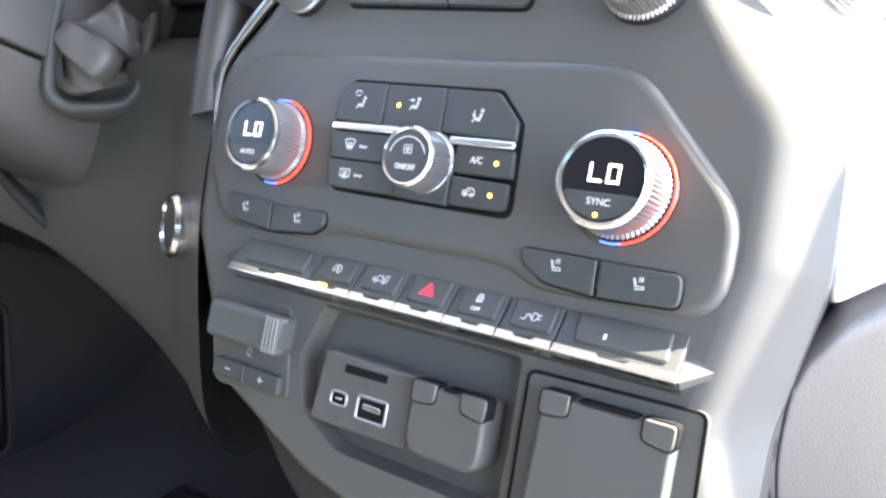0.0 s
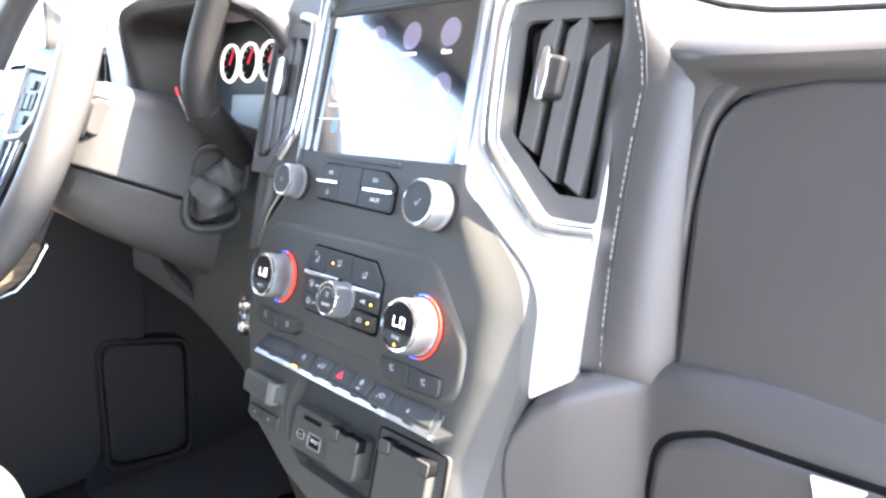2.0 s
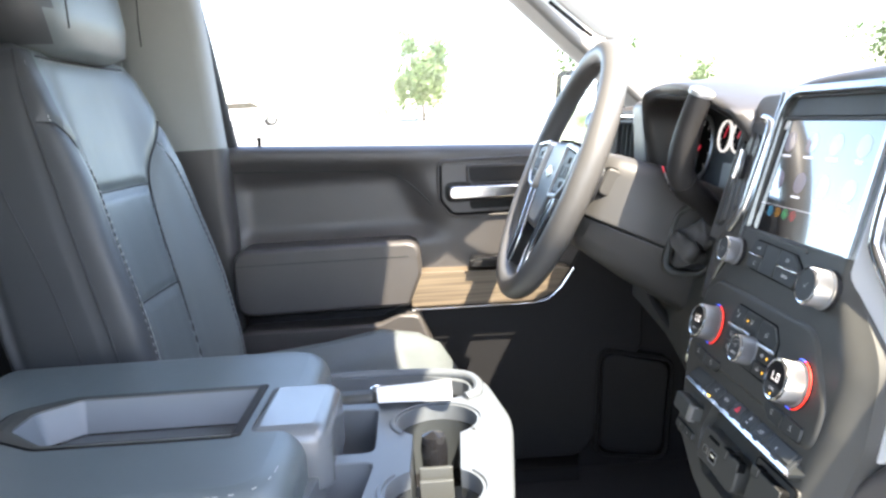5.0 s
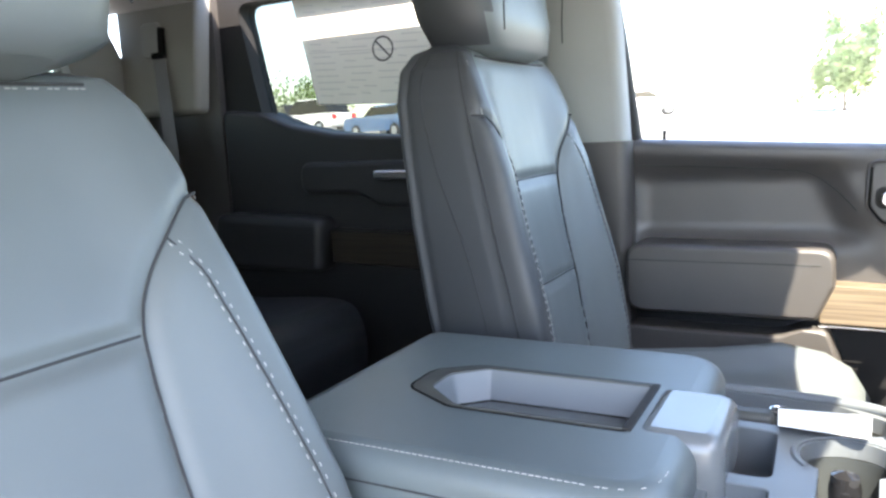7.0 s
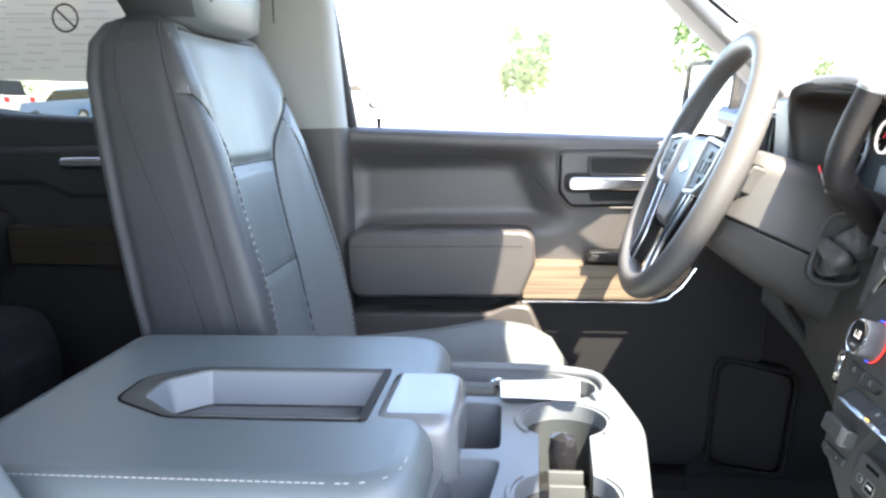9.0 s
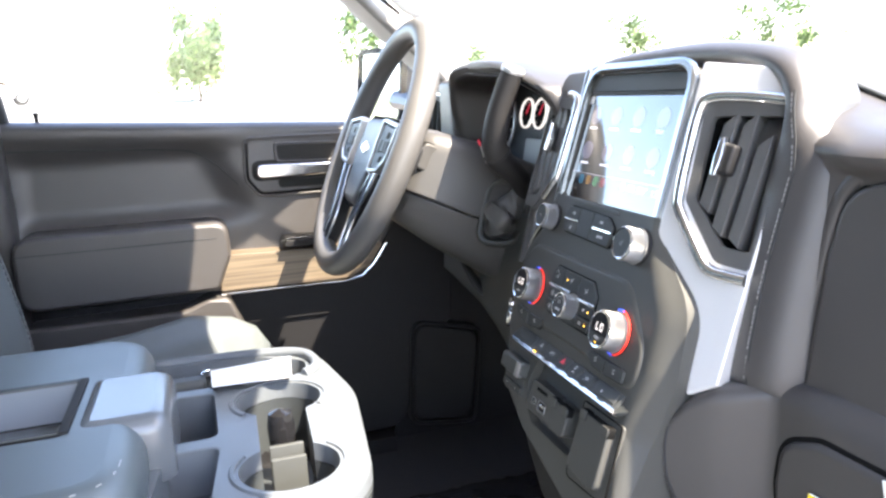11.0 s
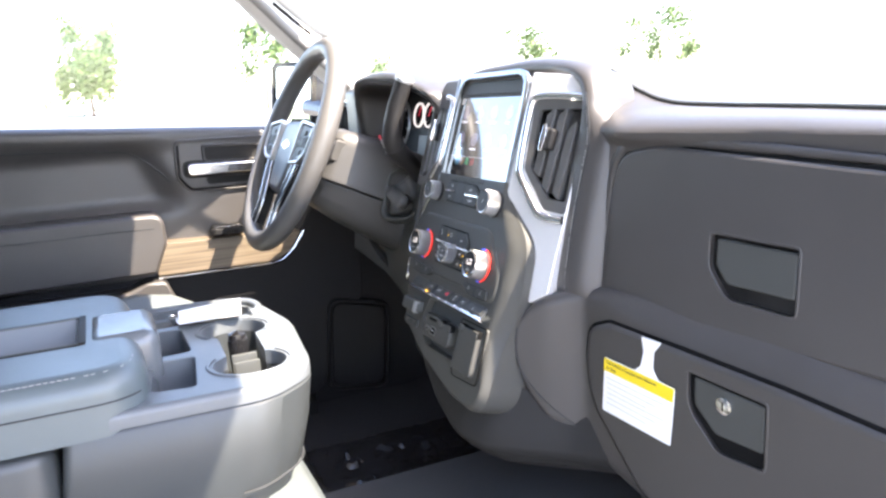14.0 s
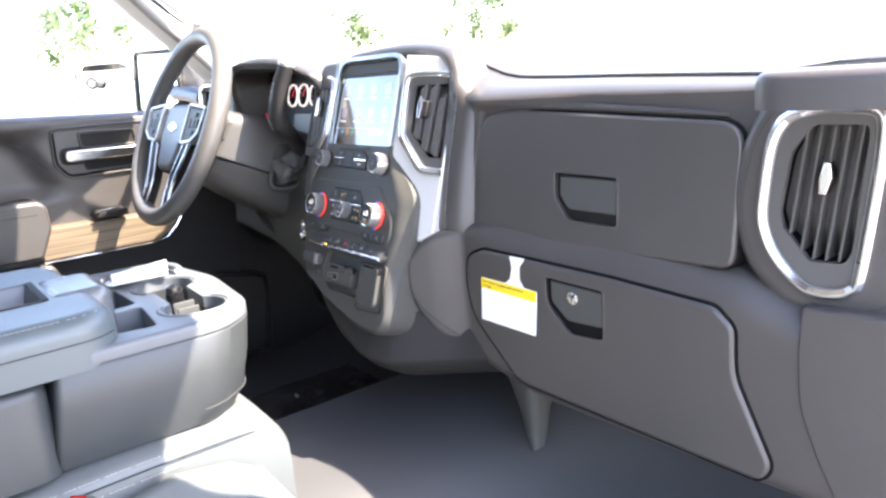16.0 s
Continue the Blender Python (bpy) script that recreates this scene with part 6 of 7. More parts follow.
glyph("legend", [[(-0.4, 0.2), (-0.4, 0.5), (0.4, 0.5), (0.4, 0.2), (-0.4, 0.2)], [(-0.3, 0.5), (-0.2, 0.85), (0.2, 0.85), (0.3, 0.5)], [(-0.4, 0.0), (0.0, -0.15), (-0.3, -0.3)], [(0.4, 0.0), (0.1, -0.15), (0.4, -0.3)]], 0.0392, 0.002, 0.0030, 0.0032, WHITE_MARK, stack, 0.0007, KEYF)
text_part("legend", "OFF", 0.0024, KEYF @ tr(0.0392, -0.0022, 0.0030), WHITE_MARK, stack)
glyph("legend", [[(-1.0, -0.5), (-0.6, -0.5), (-0.5, 0.1), (-0.2, 0.1), (-0.1, -0.2), (0.1, -0.1)], [(0.1, 0.35), (0.1, -0.45), (0.4, -0.45), (0.65, -0.2), (0.65, 0.1), (0.4, 0.35), (0.1, 0.35)], [(0.6, 0.15), (0.95, 0.2)], [(0.6, -0.25), (0.95, -0.2)]], 0.0630, 0.0005, 0.0030, 0.0040, WHITE_MARK, stack, 0.0006, KEYF)
part("indicator", box(-0.003, 0.003, -0.0007, 0.0007, 0, 0.0003, 0.0004, 0.0001), AMBER, stack, "amber indicator bar", KEYF @ tr(-0.0385, -0.0080, 0.0022))
part("switch_icon", box(-0.0006, 0.0006, -0.0012, 0.0012, 0, 0.0001, 0.0002, 0.0001), WHITE_MARK, stack, "", KEYF @ tr(0.0925, -0.001, 0.0029))

# trailer brake controller
tb = part("brake_controller", plate(rounded([(-0.1165, -0.0865, 0.004), (-0.0605, -0.0835, 0.004), (-0.0525, -0.1265, 0.004), (-0.1035, -0.1300, 0.008)], n=4), -0.02, 0.0005, 0.0012), PANEL, stack, "trailer brake control panel", STACK)
bm = box(-0.1040, -0.0560, -0.1060, -0.0880, 0, 0.012, 0.004, 0.004)
part("slider", bm, PLASTIC, tb, "black slide lever", STACK)
for i in range(4):
    part("rib", box(-0.0640 + 0.0022 * i, -0.0628 + 0.0022 * i, -0.1055, -0.0890, 0.006, 0.0126, 0.0003, 0.0003), KNURL, tb, "", STACK)
part("gain_button", box(-0.1025, -0.0805, -0.1252, -0.1165, -0.002, 0.0035, 0.0015, 0.001), KEY, tb, "", STACK)
part("gain_button", box(-0.0800, -0.0575, -0.1252, -0.1165, -0.002, 0.0035, 0.0015, 0.001), KEY, tb, "", STACK)
glyph("legend", [[(-0.5, 0), (0.5, 0)]], -0.0915, -0.1208, 0.0037, 0.003, WHITE_MARK, tb, 0.0007)
glyph("legend", [[(-0.5, 0), (0.5, 0)], [(0, -0.5), (0, 0.5)]], -0.0690, -0.1208, 0.0037, 0.003, WHITE_MARK, tb, 0.0007)
glyph("legend", [circle(0.5, 0, 0.2, 0, 300), [(-0.5, -0.5), (0.6, -0.6)], [(0.3, 0.6), (0.7, 0.2)]], -0.082, -0.1105, 0.0008, 0.0028, THREAD, tb, 0.0007)

# recessed socket area
part("socket_recess", plate(inset(rounded(WELL, n=4), -0.005), -0.02, -0.0085, 0.0004), PLASTIC, stack, "dark socket recess", STACK)
up = plate(rounded([(-0.032, -0.0965), (0.0178, -0.0965), (0.0172, -0.127), (-0.0345, -0.1285)], 0.002, 3), -0.012, 0.0045, 0.0012)
for g in ([(-0.0195, -0.1042), (0.0035, -0.1035), (0.0035, -0.1000), (-0.0195, -0.1005)], [(-0.0235, -0.1182), (-0.0162, -0.1180), (-0.0162, -0.1137), (-0.0235, -0.1139)], [(-0.0085, -0.1205), (0.0050, -0.1200), (0.0050, -0.1122), (-0.0085, -0.1127)]):
    part("slot_opening", prism(g, 0.003, 0.0047), GROOVE, stack, "dark slot opening", STACK)
ports = part("port_panel", up, PANEL, stack, "grey panel with card slot and two ports", STACK)
part("port_rim", frame_ring(rounded([(-0.0248, -0.1195), (-0.0149, -0.1193), (-0.0149, -0.1124), (-0.0248, -0.1126)], 0.0028, 4), 0.0011, 0.003, 0.0053, 0.0004), KNURL, ports, "silver port rim", STACK)
part("port_rim", frame_ring(rounded([(-0.0101, -0.1222), (0.0067, -0.1217), (0.0067, -0.1105), (-0.0101, -0.1110)], 0.002, 4), 0.0013, 0.003, 0.0053, 0.0004), KNURL, ports, "silver port rim", STACK)
part("port_tongue", box(-0.0065, 0.0030, -0.1168, -0.1145, 0.0035, 0.0050, 0.0003, 0.0002), CHROME, ports, "", STACK)
part("port_tongue", box(-0.0218, -0.0180, -0.1164, -0.1154, 0.0035, 0.0050, 0.0003, 0.0002), CHROME, ports, "", STACK)
for u in (-0.021, -0.003):
    glyph("legend", [[(-1.0, 0), (0.8, 0)], [(0.6, 0.2), (0.9, 0), (0.6, -0.2)], [(-0.5, 0), (-0.2, 0.35), (0.2, 0.35)], [(-0.3, 0), (0.0, -0.35), (0.3, -0.35)]], u, -0.1245, 0.0047, 0.0036, INK, ports, 0.0005)
glyph("legend", [[(-0.8, -0.2), (-0.2, -0.2), (-0.2, 0.2)], [(0.1, -0.2), (0.1, 0.2), (0.5, 0.2), (0.7, 0.0), (0.5, -0.2), (0.1, -0.2)]], -0.0075, -0.1068, 0.0047, 0.0032, INK, ports, 0.0006)


def socket_cover(u0, u1, v0, v1, name, label):
    o = rounded([(u0, v0, 0.003), (u1, v0, 0.003), (u1 + 0.001, v1, 0.009), (u0 - 0.001, v1, 0.009)], n=5)
    c = part(name, plate(o, -0.010, 0.0085, 0.003, 4), PANEL, stack, label, STACK)
    for a, sg in ((u0 - 0.0003, 1), (u1 + 0.0003, -1)):
        k = [(a, v0 + 0.001, 0.002), (a + sg * 0.0115, v0 + 0.001, 0.001), (a + sg * 0.0115, v0 - 0.0068, 0.003), (a, v0 - 0.0085, 0.003)]
        k = rounded(k if sg > 0 else k[::-1], n=4)
        part("hinge_gap", plate(inset(k, -0.0005), 0.002, 0.0087, 0.0002), GROOVE, c, "", STACK)
        part("hinge", plate(k, 0.002, 0.0096, 0.0016, 3), PANEL, c, "hinge knuckle", STACK)
    part("hinge_slot", box(u0 + 0.014, u1 - 0.014, v0 - 0.0004, v0 + 0.0008, 0.0, 0.0088, 0.0003, 0.0002), GROOVE, c, "", STACK)


socket_cover(0.0195, 0.0535, -0.0975, -0.1265, "socket_cover", "hinged power socket cover")
part("outlet_recess", plate(rounded([(0.064, -0.0815, 0.004), (0.131, -0.0800, 0.004), (0.134, -0.150, 0.008), (0.066, -0.155, 0.008)], n=4), -0.02, 0.0012, 0.001), PANEL, stack, "outlet surround", STACK)
part("outlet_groove", frame_ring(rounded([(0.064, -0.0815, 0.004), (0.131, -0.0800, 0.004), (0.134, -0.150, 0.008), (0.066, -0.155, 0.008)], n=4), 0.0012, 0, 0.0016, 0.0002), GROOVE, stack, "", STACK)
socket_cover(0.0745, 0.1235, -0.0870, -0.1440, "outlet_cover", "large hinged outlet cover")

# audio buttons
ao = rounded([(-0.0615, 0.0735, 0.003), (-0.0550, 0.0868, 0.003), (0.0220, 0.0850, 0.003), (0.0350, 0.0765, 0.003), (0.0350, 0.0570, 0.004), (-0.0600, 0.0595, 0.004)], n=4)
part("audio_well", plate(inset(ao, -0.001), -0.002, 0.0008, 0.0002), GROOVE, stack, m=STACK)
for o in ([(-0.0610, 0.0742, 0.001), (-0.0322, 0.0740, 0.001), (-0.0322, 0.0862, 0.001), (-0.0548, 0.0864, 0.003)], [(-0.0598, 0.0598, 0.003), (-0.0322, 0.0592, 0.001), (-0.0322, 0.0718, 0.001), (-0.0612, 0.0720, 0.001)],
          [(-0.0314, 0.0590, 0.001), (-0.0044, 0.0584, 0.001), (-0.0044, 0.0858, 0.001), (-0.0314, 0.0863, 0.001)],
          [(-0.0036, 0.0728, 0.001), (0.0346, 0.0720, 0.001), (0.0346, 0.0764, 0.003), (0.0218, 0.0847, 0.003), (-0.0036, 0.0856, 0.001)], [(-0.0036, 0.0584, 0.001), (0.0342, 0.0572, 0.004), (0.0346, 0.0700, 0.001), (-0.0036, 0.0706, 0.001)]):
    part("audio_button", plate(rounded(o, n=3), 0.0, 0.0034, 0.001), KEY, stack, "", STACK)
part("audio_bar", plate(clip_x(-0.0612, -0.0322, 0.0722, 0.0738), 0, 0.0046, 0.0005), CHROME, stack, "chrome trim bar", STACK)
part("audio_bar", plate(clip_x(0.0010, 0.0346, 0.0704, 0.0722), 0, 0.0046, 0.0005), CHROME, stack, "chrome trim bar", STACK)
text_part("legend", "BACK", 0.0042, STACK @ tr(0.0165, 0.0645, 0.0036), WHITE_MARK, stack)
glyph("legend", [[(-0.9, 0.4), (-0.3, 0), (-0.9, -0.4), (-0.9, 0.4)], [(-0.2, 0.4), (0.4, 0), (-0.2, -0.4), (-0.2, 0.4)], [(0.6, 0.4), (0.6, -0.4)]], 0.014, 0.0785, 0.0036, 0.0034, WHITE_MARK, stack, 0.0006)
glyph("legend", [[(0.9, 0.4), (0.3, 0), (0.9, -0.4), (0.9, 0.4)], [(0.2, 0.4), (-0.4, 0), (0.2, -0.4), (0.2, 0.4)], [(-0.6, 0.4), (-0.6, -0.4)]], -0.044, 0.080, 0.0036, 0.0034, WHITE_MARK, stack, 0.0006)
glyph("legend", [[(-0.6, 0), (0, 0.6), (0.6, 0)], [(-0.4, 0.1), (-0.4, -0.6), (0.4, -0.6), (0.4, 0.1)], [(0, -0.6), (0, -0.2)]], -0.044, 0.0655, 0.0036, 0.0032, WHITE_MARK, stack, 0.0006)
part("ledge", plate(rounded([(-0.060, 0.0915, 0.002), (0.036, 0.0890, 0.002), (0.034, 0.0925, 0.002), (-0.056, 0.0955, 0.002)], n=3), -0.002, 0.0022, 0.0015), PANEL, stack, "", STACK)
START = frame_matrix((-0.190, 0.029, 0.484), (0.91, -0.40, 0), (0.05, 0.2, 1))
start = part("start_button", lathe([(0.0, 0.0), (0.0155, 0.0), (0.0150, 0.003), (0.013, 0.004), (0.0, 0.0035)], 32), KEY, stack, "round black start button", START)
part("start_ring", lathe([(0.0150, -0.002), (0.0152, 0.004), (0.0175, 0.0055), (0.0195, 0.003), (0.0195, -0.004)], 40, caps=(False, False)), CHROME, start, "bright ring", START)
rings = []
for i in range(41):
    x = -0.64 + 0.482 * i / 40
    y0 = 0.033 + 0.052 * (1 - math.exp(-(-0.192 - x) / 0.085)) if x < -0.192 else 0.033 - 0.44 * (x + 0.192)
    low = interp([(-0.64, 0.43), (-0.45, 0.405), (-0.36, 0.375), (-0.25, 0.345), (-0.158, 0.335)], x)[0]
    side = [(y0 + 0.16, 0.60), (y0 + 0.035, 0.585), (y0 + 0.018, 0.55), (y0 + 0.001, 0.484), (y0 - 0.004, (0.45 + low) / 2), (y0 + 0.004, low + 0.02), (y0 + 0.018, low + 0.004), (y0 + 0.05, low), (y0 + 0.2, low + 0.02)]
    rings.append([(x, p.x, p.y) for p in smooth_path([Vector((a, b, 0)) for a, b in side], 4)])
part("knee_panel", skin(bmesh.new(), rings, closed=False), PLASTIC, dash, "smooth dark knee panel below the steering column", None, 60)

# ---- infotainment display ----
screen = thing("infotainment_display", "glossy touch screen showing round app icons", "display", (0, 0.08, 0.70))
so = rounded([(-0.0935, 0.0945, 0.005), (0.0875, 0.0945, 0.005), (0.0825, 0.2065, 0.005), (-0.0895, 0.2065, 0.005)], n=3)
part("glass", plate(so, -0.011, -0.0055, 0.0008), SCREEN, screen, "glossy black screen glass", STACK)
part("bezel", frame_ring(inset(so, -0.0012), 0.0025, -0.010, -0.0025, 0.0008), PANEL, screen, "grey screen bezel", STACK)
part("bezel_top", plate(rounded([(-0.098, 0.2085, 0.004), (0.090, 0.2085, 0.004), (0.083, 0.2275, 0.02), (-0.092, 0.2275, 0.02)], n=5), -0.012, -0.0045, 0.001), KEY, screen, "grey upper bezel", STACK)
LIT = glow("screen_white", (0.8, 0.82, 0.9), 0.09, 0.1, 1.0)
part("status_line", plate(clip_x(-0.088, 0.084, 0.1225, 0.1229), -0.0056, -0.0052, 0.0001), LIT, screen, "", STACK)
cols = [("screen_teal", (0.1, 0.6, 0.9)), ("screen_amber", (0.95, 0.5, 0.1)), ("screen_green", (0.1, 0.8, 0.3)), ("screen_red", (0.95, 0.1, 0.12))]
for i, (nm, c) in enumerate(cols):
    glyph("app_icon", [circle(1.0, n=18), circle(0.4, n=8)], -0.0645 + 0.0147 * i, 0.1165, -0.0052, 0.0042, glow(nm, c, 0.035, 0.1, 1.0), screen, 0.0008)
glyph("app_icon", [circle(1.0, n=18), [(0, -0.5), (0, 0.5)]], 0.0185, 0.1163, -0.0052, 0.0038, LIT, screen, 0.0007)
text_part("status_text", "29\u00b0", 0.0085, STACK @ tr(0.0545, 0.1155, -0.0052), LIT, screen)
text_part("status_text", "1:27", 0.0085, STACK @ tr(0.0735, 0.1153, -0.0052), LIT, screen)
part("status_bar", plate(clip_x(0.026, 0.040, 0.1135, 0.1150), -0.0056, -0.0052, 0.0001), LIT, screen, "", STACK)
part("status_bar", plate(clip_x(0.027, 0.038, 0.1165, 0.1190), -0.0056, -0.0052, 0.0001), LIT, screen, "", STACK)
glyph("pin_icon", [circle(0.6, 0, 0.3, -30, 210), [(-0.5, 0.0), (0, -0.9), (0.5, 0.0)]], 0.0455, 0.1158, -0.0052, 0.0030, LIT, screen, 0.0008)
LILAC = glow("screen_lilac", (0.16, 0.14, 0.20), 0.025, 0.1, 1.0)
for row, v in ((0, 0.1470), (1, 0.1840)):
    for i in range(4):
        part("app_tile", lathe([(0.0098, 0.0), (0.0098, 0.0003), (0.0, 0.0004)], 28), LILAC, screen, "pale round app tile", STACK @ tr(-0.068 + 0.0407 * i, v, -0.0056))
        if (row, i) not in ((0, 3), (1, 3)):
            part("app_label", plate(clip_x(-0.076 + 0.0407 * i, -0.060 + 0.0407 * i, v - 0.0142, v - 0.0122), -0.0056, -0.0052, 0.0001), LIT, screen, "", STACK)
text_part("app_label", "Trailering", 0.0052, STACK @ tr(0.0545, 0.1340, -0.0052), LIT, screen, stretch=0.85)
text_part("app_label", "Users", 0.0052, STACK @ tr(0.0535, 0.1710, -0.0052), LIT, screen, stretch=0.85)
part("corner_label", plate(clip_x(-0.0885, -0.0815, 0.196, 0.2045), -0.0056, -0.0048, 0.0001), PAPER, screen, "small white sticker", STACK)

# ---- wings with the middle vents ----
ca, sa = math.cos(radians(22)), math.sin(radians(22))
SN = STACK.to_3x3() @ Vector((0, 0, 1))
WING = frame_matrix(Vector((0.092, 0.02, 0.55)) - SN * 0.001, Vector((ca, 0, 0)) - SN * sa, (0, 0.305, 0.952))
MIRR = Matrix.Scale(-1, 4, (1, 0, 0))


def wing(m, label, tail=True):
    hole = rounded([(0.026, 0.188, 0.006), (0.031, 0.119, 0.006), (0.0655, 0.0865, 0.006), (0.0895, 0.0865, 0.004), (0.0895, 0.195, 0.006)], n=4)
    cav = rounded([(0.016, 0.200, 0.008), (0.022, 0.116, 0.01), (0.063, 0.0725, 0.01), (0.0925, 0.0725, 0.004), (0.0925, 0.205, 0.01)], n=4)
    face = plate(rounded([(0.002, 0.232, 0.004), (0.004, 0.083, 0.01), *(((0.061, 0.0290, 0.014), (0.066, 0.010, 0.02), (0.0705, -0.038, 0.003), (0.0945, -0.020, 0.003)) if tail else ((0.020, 0.072, 0.01), (0.0765, 0.070, 0.004))), (0.0945 if tail else 0.0765, 0.232, 0.02)], n=4), -0.045, 0.0, 0.002)
    w = part("side_wing", cut(face, prism(inset(hole, -0.003), -0.04, 0.02)), WING_PAINT if tail else VENT_GREY, dash, label, m)
    part("vent_bed", cut(plate(cav, -0.004, 0.0012, 0.0006), prism(hole, -0.02, 0.02)), VENT_GREY, w, "dark grey vent bed", m)
    part("vent_throat", prism(inset(hole, -0.0028), -0.0395, -0.036), GROOVE, w, "", m)
    part("vent_wall", frame_ring(inset(hole, -0.0028), 0.0022, -0.038, -0.001, 0.0004), GROOVE, w, "", m)
    pts = smooth_path([(0.093, 0.2065, 0), (0.055, 0.2065, 0), (0.022, 0.203, 0), (0.0125, 0.192, 0), (0.0135, 0.150, 0), (0.0165, 0.117, 0), (0.0225, 0.104, 0), (0.052, 0.072, 0), (0.062, 0.0655, 0), (0.075, 0.0645, 0), (0.093, 0.0655, 0)], 4)
    if not tail:
        pts = [p for p in pts if p.x < 0.045]
    part("chrome_surround", tube([(p.x, p.y, 0.002) for p in pts], 0.0052, 10), CHROME, w, "chrome vent surround", m, 80)
    for i, (a, b, lo, hi) in enumerate(((0.0405, 0.0425, 0.116, 0.186), (0.0570, 0.0590, 0.100, 0.187), (0.0735, 0.0755, 0.094, 0.172))):
        wv = 0.0056
        vane = rounded([(a - wv, lo, 0.001), (a + wv, lo - 0.007, 0.001), (b + wv, hi + 0.009, 0.001), (b - wv, hi - 0.003, 0.003)], n=2)
        part("vane", plate(vane, -0.022, 0.001, 0.0035, 3), VENT_GREY, w, "angled dark grey vane", m, 60)
    part("vent_tab", plate(rounded([(0.046, 0.140), (0.058, 0.142), (0.059, 0.166), (0.047, 0.168)], 0.004, 4), 0.0, 0.011, 0.003), DARK, w, "black vent tab", m)
    part("tab_trim", plate(rounded([(0.0445, 0.138), (0.0490, 0.139), (0.0505, 0.155), (0.0490, 0.172), (0.0445, 0.170), (0.0430, 0.154)], 0.002, 3), 0.006, 0.0135, 0.002), CHROME, w, "chrome tab trim", m)


wing(WING, "silver painted side wing with vertical vent")
LEFT_WING = frame_matrix(Vector((0.092, 0.02, 0.55)) - SN * 0.001, Vector((math.cos(radians(3)), 0, 0)) - SN * math.sin(radians(3)), (0, 0.305, 0.952))
wing(MIRR @ LEFT_WING, "dark side wing with vertical vent beside the steering column", False)
strip = smooth_path([(-0.103, 0.232, -0.003), (-0.1035, 0.17, -0.004), (-0.1035, 0.095, -0.005), (-0.108, 0.080, -0.006), (-0.130, 0.058, -0.008), (-0.150, 0.037, -0.011), (-0.157, 0.018, -0.014), (-0.158, -0.03, -0.020)], 6)
part("edge_strip", tube([STACK @ p for p in strip], [0.0048 - 0.0034 * (i / 42) ** 1.5 for i in range(len(strip))], 10), FRAME_METAL, stack, "silver edge strip beside the screen", None, 80)

# ---- instrument cluster ----
cluster = thing("instrument_cluster", "instrument cluster with white-ringed gauges and red needles", "gauge cluster", (-0.37, 0.17, 0.70))
FACE = frame_matrix((-0.360, 0.168, 0.70), (1, 0, 0), (0, 0.2, 1))
part("face", plate(rounded([(-0.20, -0.085), (0.20, -0.085), (0.20, 0.035), (0.12, 0.078), (-0.15, 0.088), (-0.20, 0.06)], 0.03), -0.03, 0.0, 0.002), DARK, cluster, "black cluster face", FACE)
for x, y, r in ((-0.180, -0.004, 0.052), (0.150, 0.0, 0.055), (-0.088, 0.016, 0.0235), (-0.040, 0.016, 0.0235), (0.010, 0.016, 0.0235), (0.058, 0.016, 0.0235)):
    g = part("gauge", lathe([(r, 0.0), (r, 0.003), (r * 0.94, 0.0045), (r * 0.88, 0.003), (r * 0.88, 0.001)], 40, caps=(False, False)), GAUGE_RING if r < 0.03 else SILVER, cluster, "round gauge with bright ring", FACE @ tr(x, y))
    part("dial_face", lathe([(r * 0.9, 0.0), (r * 0.9, 0.001), (0, 0.001)], 32), GROOVE, g, "", FACE @ tr(x, y))
    for k in range(9):
        a = radians(225 - 33.75 * k)
        part("mark", box(r * 0.66, r * 0.82, -0.0006 if r < 0.03 else -0.001, 0.0006 if r < 0.03 else 0.001, 0, 0.0004, 0.0002, 0.0001), WHITE_MARK, g, "", FACE @ tr(x, y, 0.001) @ Matrix.Rotation(a, 4, 'Z'))
    part("needle", box(-r * 0.1, r * 0.72, -r * 0.045, r * 0.045, 0, 0.0012, 0.0003, 0.0002), RED_MARK, g, "red needle", FACE @ tr(x, y, 0.0022) @ Matrix.Rotation(radians(60 if r < 0.03 else 215), 4, 'Z'))
part("info_display", plate(rounded([(-0.075, -0.075), (0.055, -0.075), (0.055, -0.022), (-0.075, -0.022)], 0.004), 0.0, 0.003, 0.001), glow("pale_display", (0.12, 0.13, 0.13), 0.008), cluster, "pale driver information display", FACE)
# hood
hood = [(-0.575, 0.105, 0.60), (-0.572, 0.095, 0.68), (-0.570, 0.087, 0.745), (-0.560, 0.083, 0.770), (-0.530, 0.078, 0.784), (-0.46, 0.071, 0.790), (-0.40, 0.066, 0.790), (-0.34, 0.064, 0.788), (-0.285, 0.063, 0.783), (-0.24, 0.063, 0.774), (-0.20, 0.065, 0.763), (-0.170, 0.072, 0.748), (-0.162, 0.085, 0.72), (-0.165, 0.10, 0.66)]
rings = []
for p in smooth_path(hood, 5):
    c = Vector((-0.37, p.y, 0.66))
    o = (p - c)
    o.normalize()
    rings.append([p + o * a + Vector((0, b, 0)) for a, b in ((-0.030, 0.075), (-0.018, 0.012), (-0.0155, 0.002), (-0.0125, 0.0), (-0.011, 0.004), (-0.008, 0.001), (-0.002, -0.004), (0.004, -0.002), (0.007, 0.008), (0.007, 0.05), (-0.012, 0.22), (-0.04, 0.34))])
part("hood", skin(bmesh.new(), rings, closed=False), SOFT, cluster, "black padded hood over the gauges", None, 60)

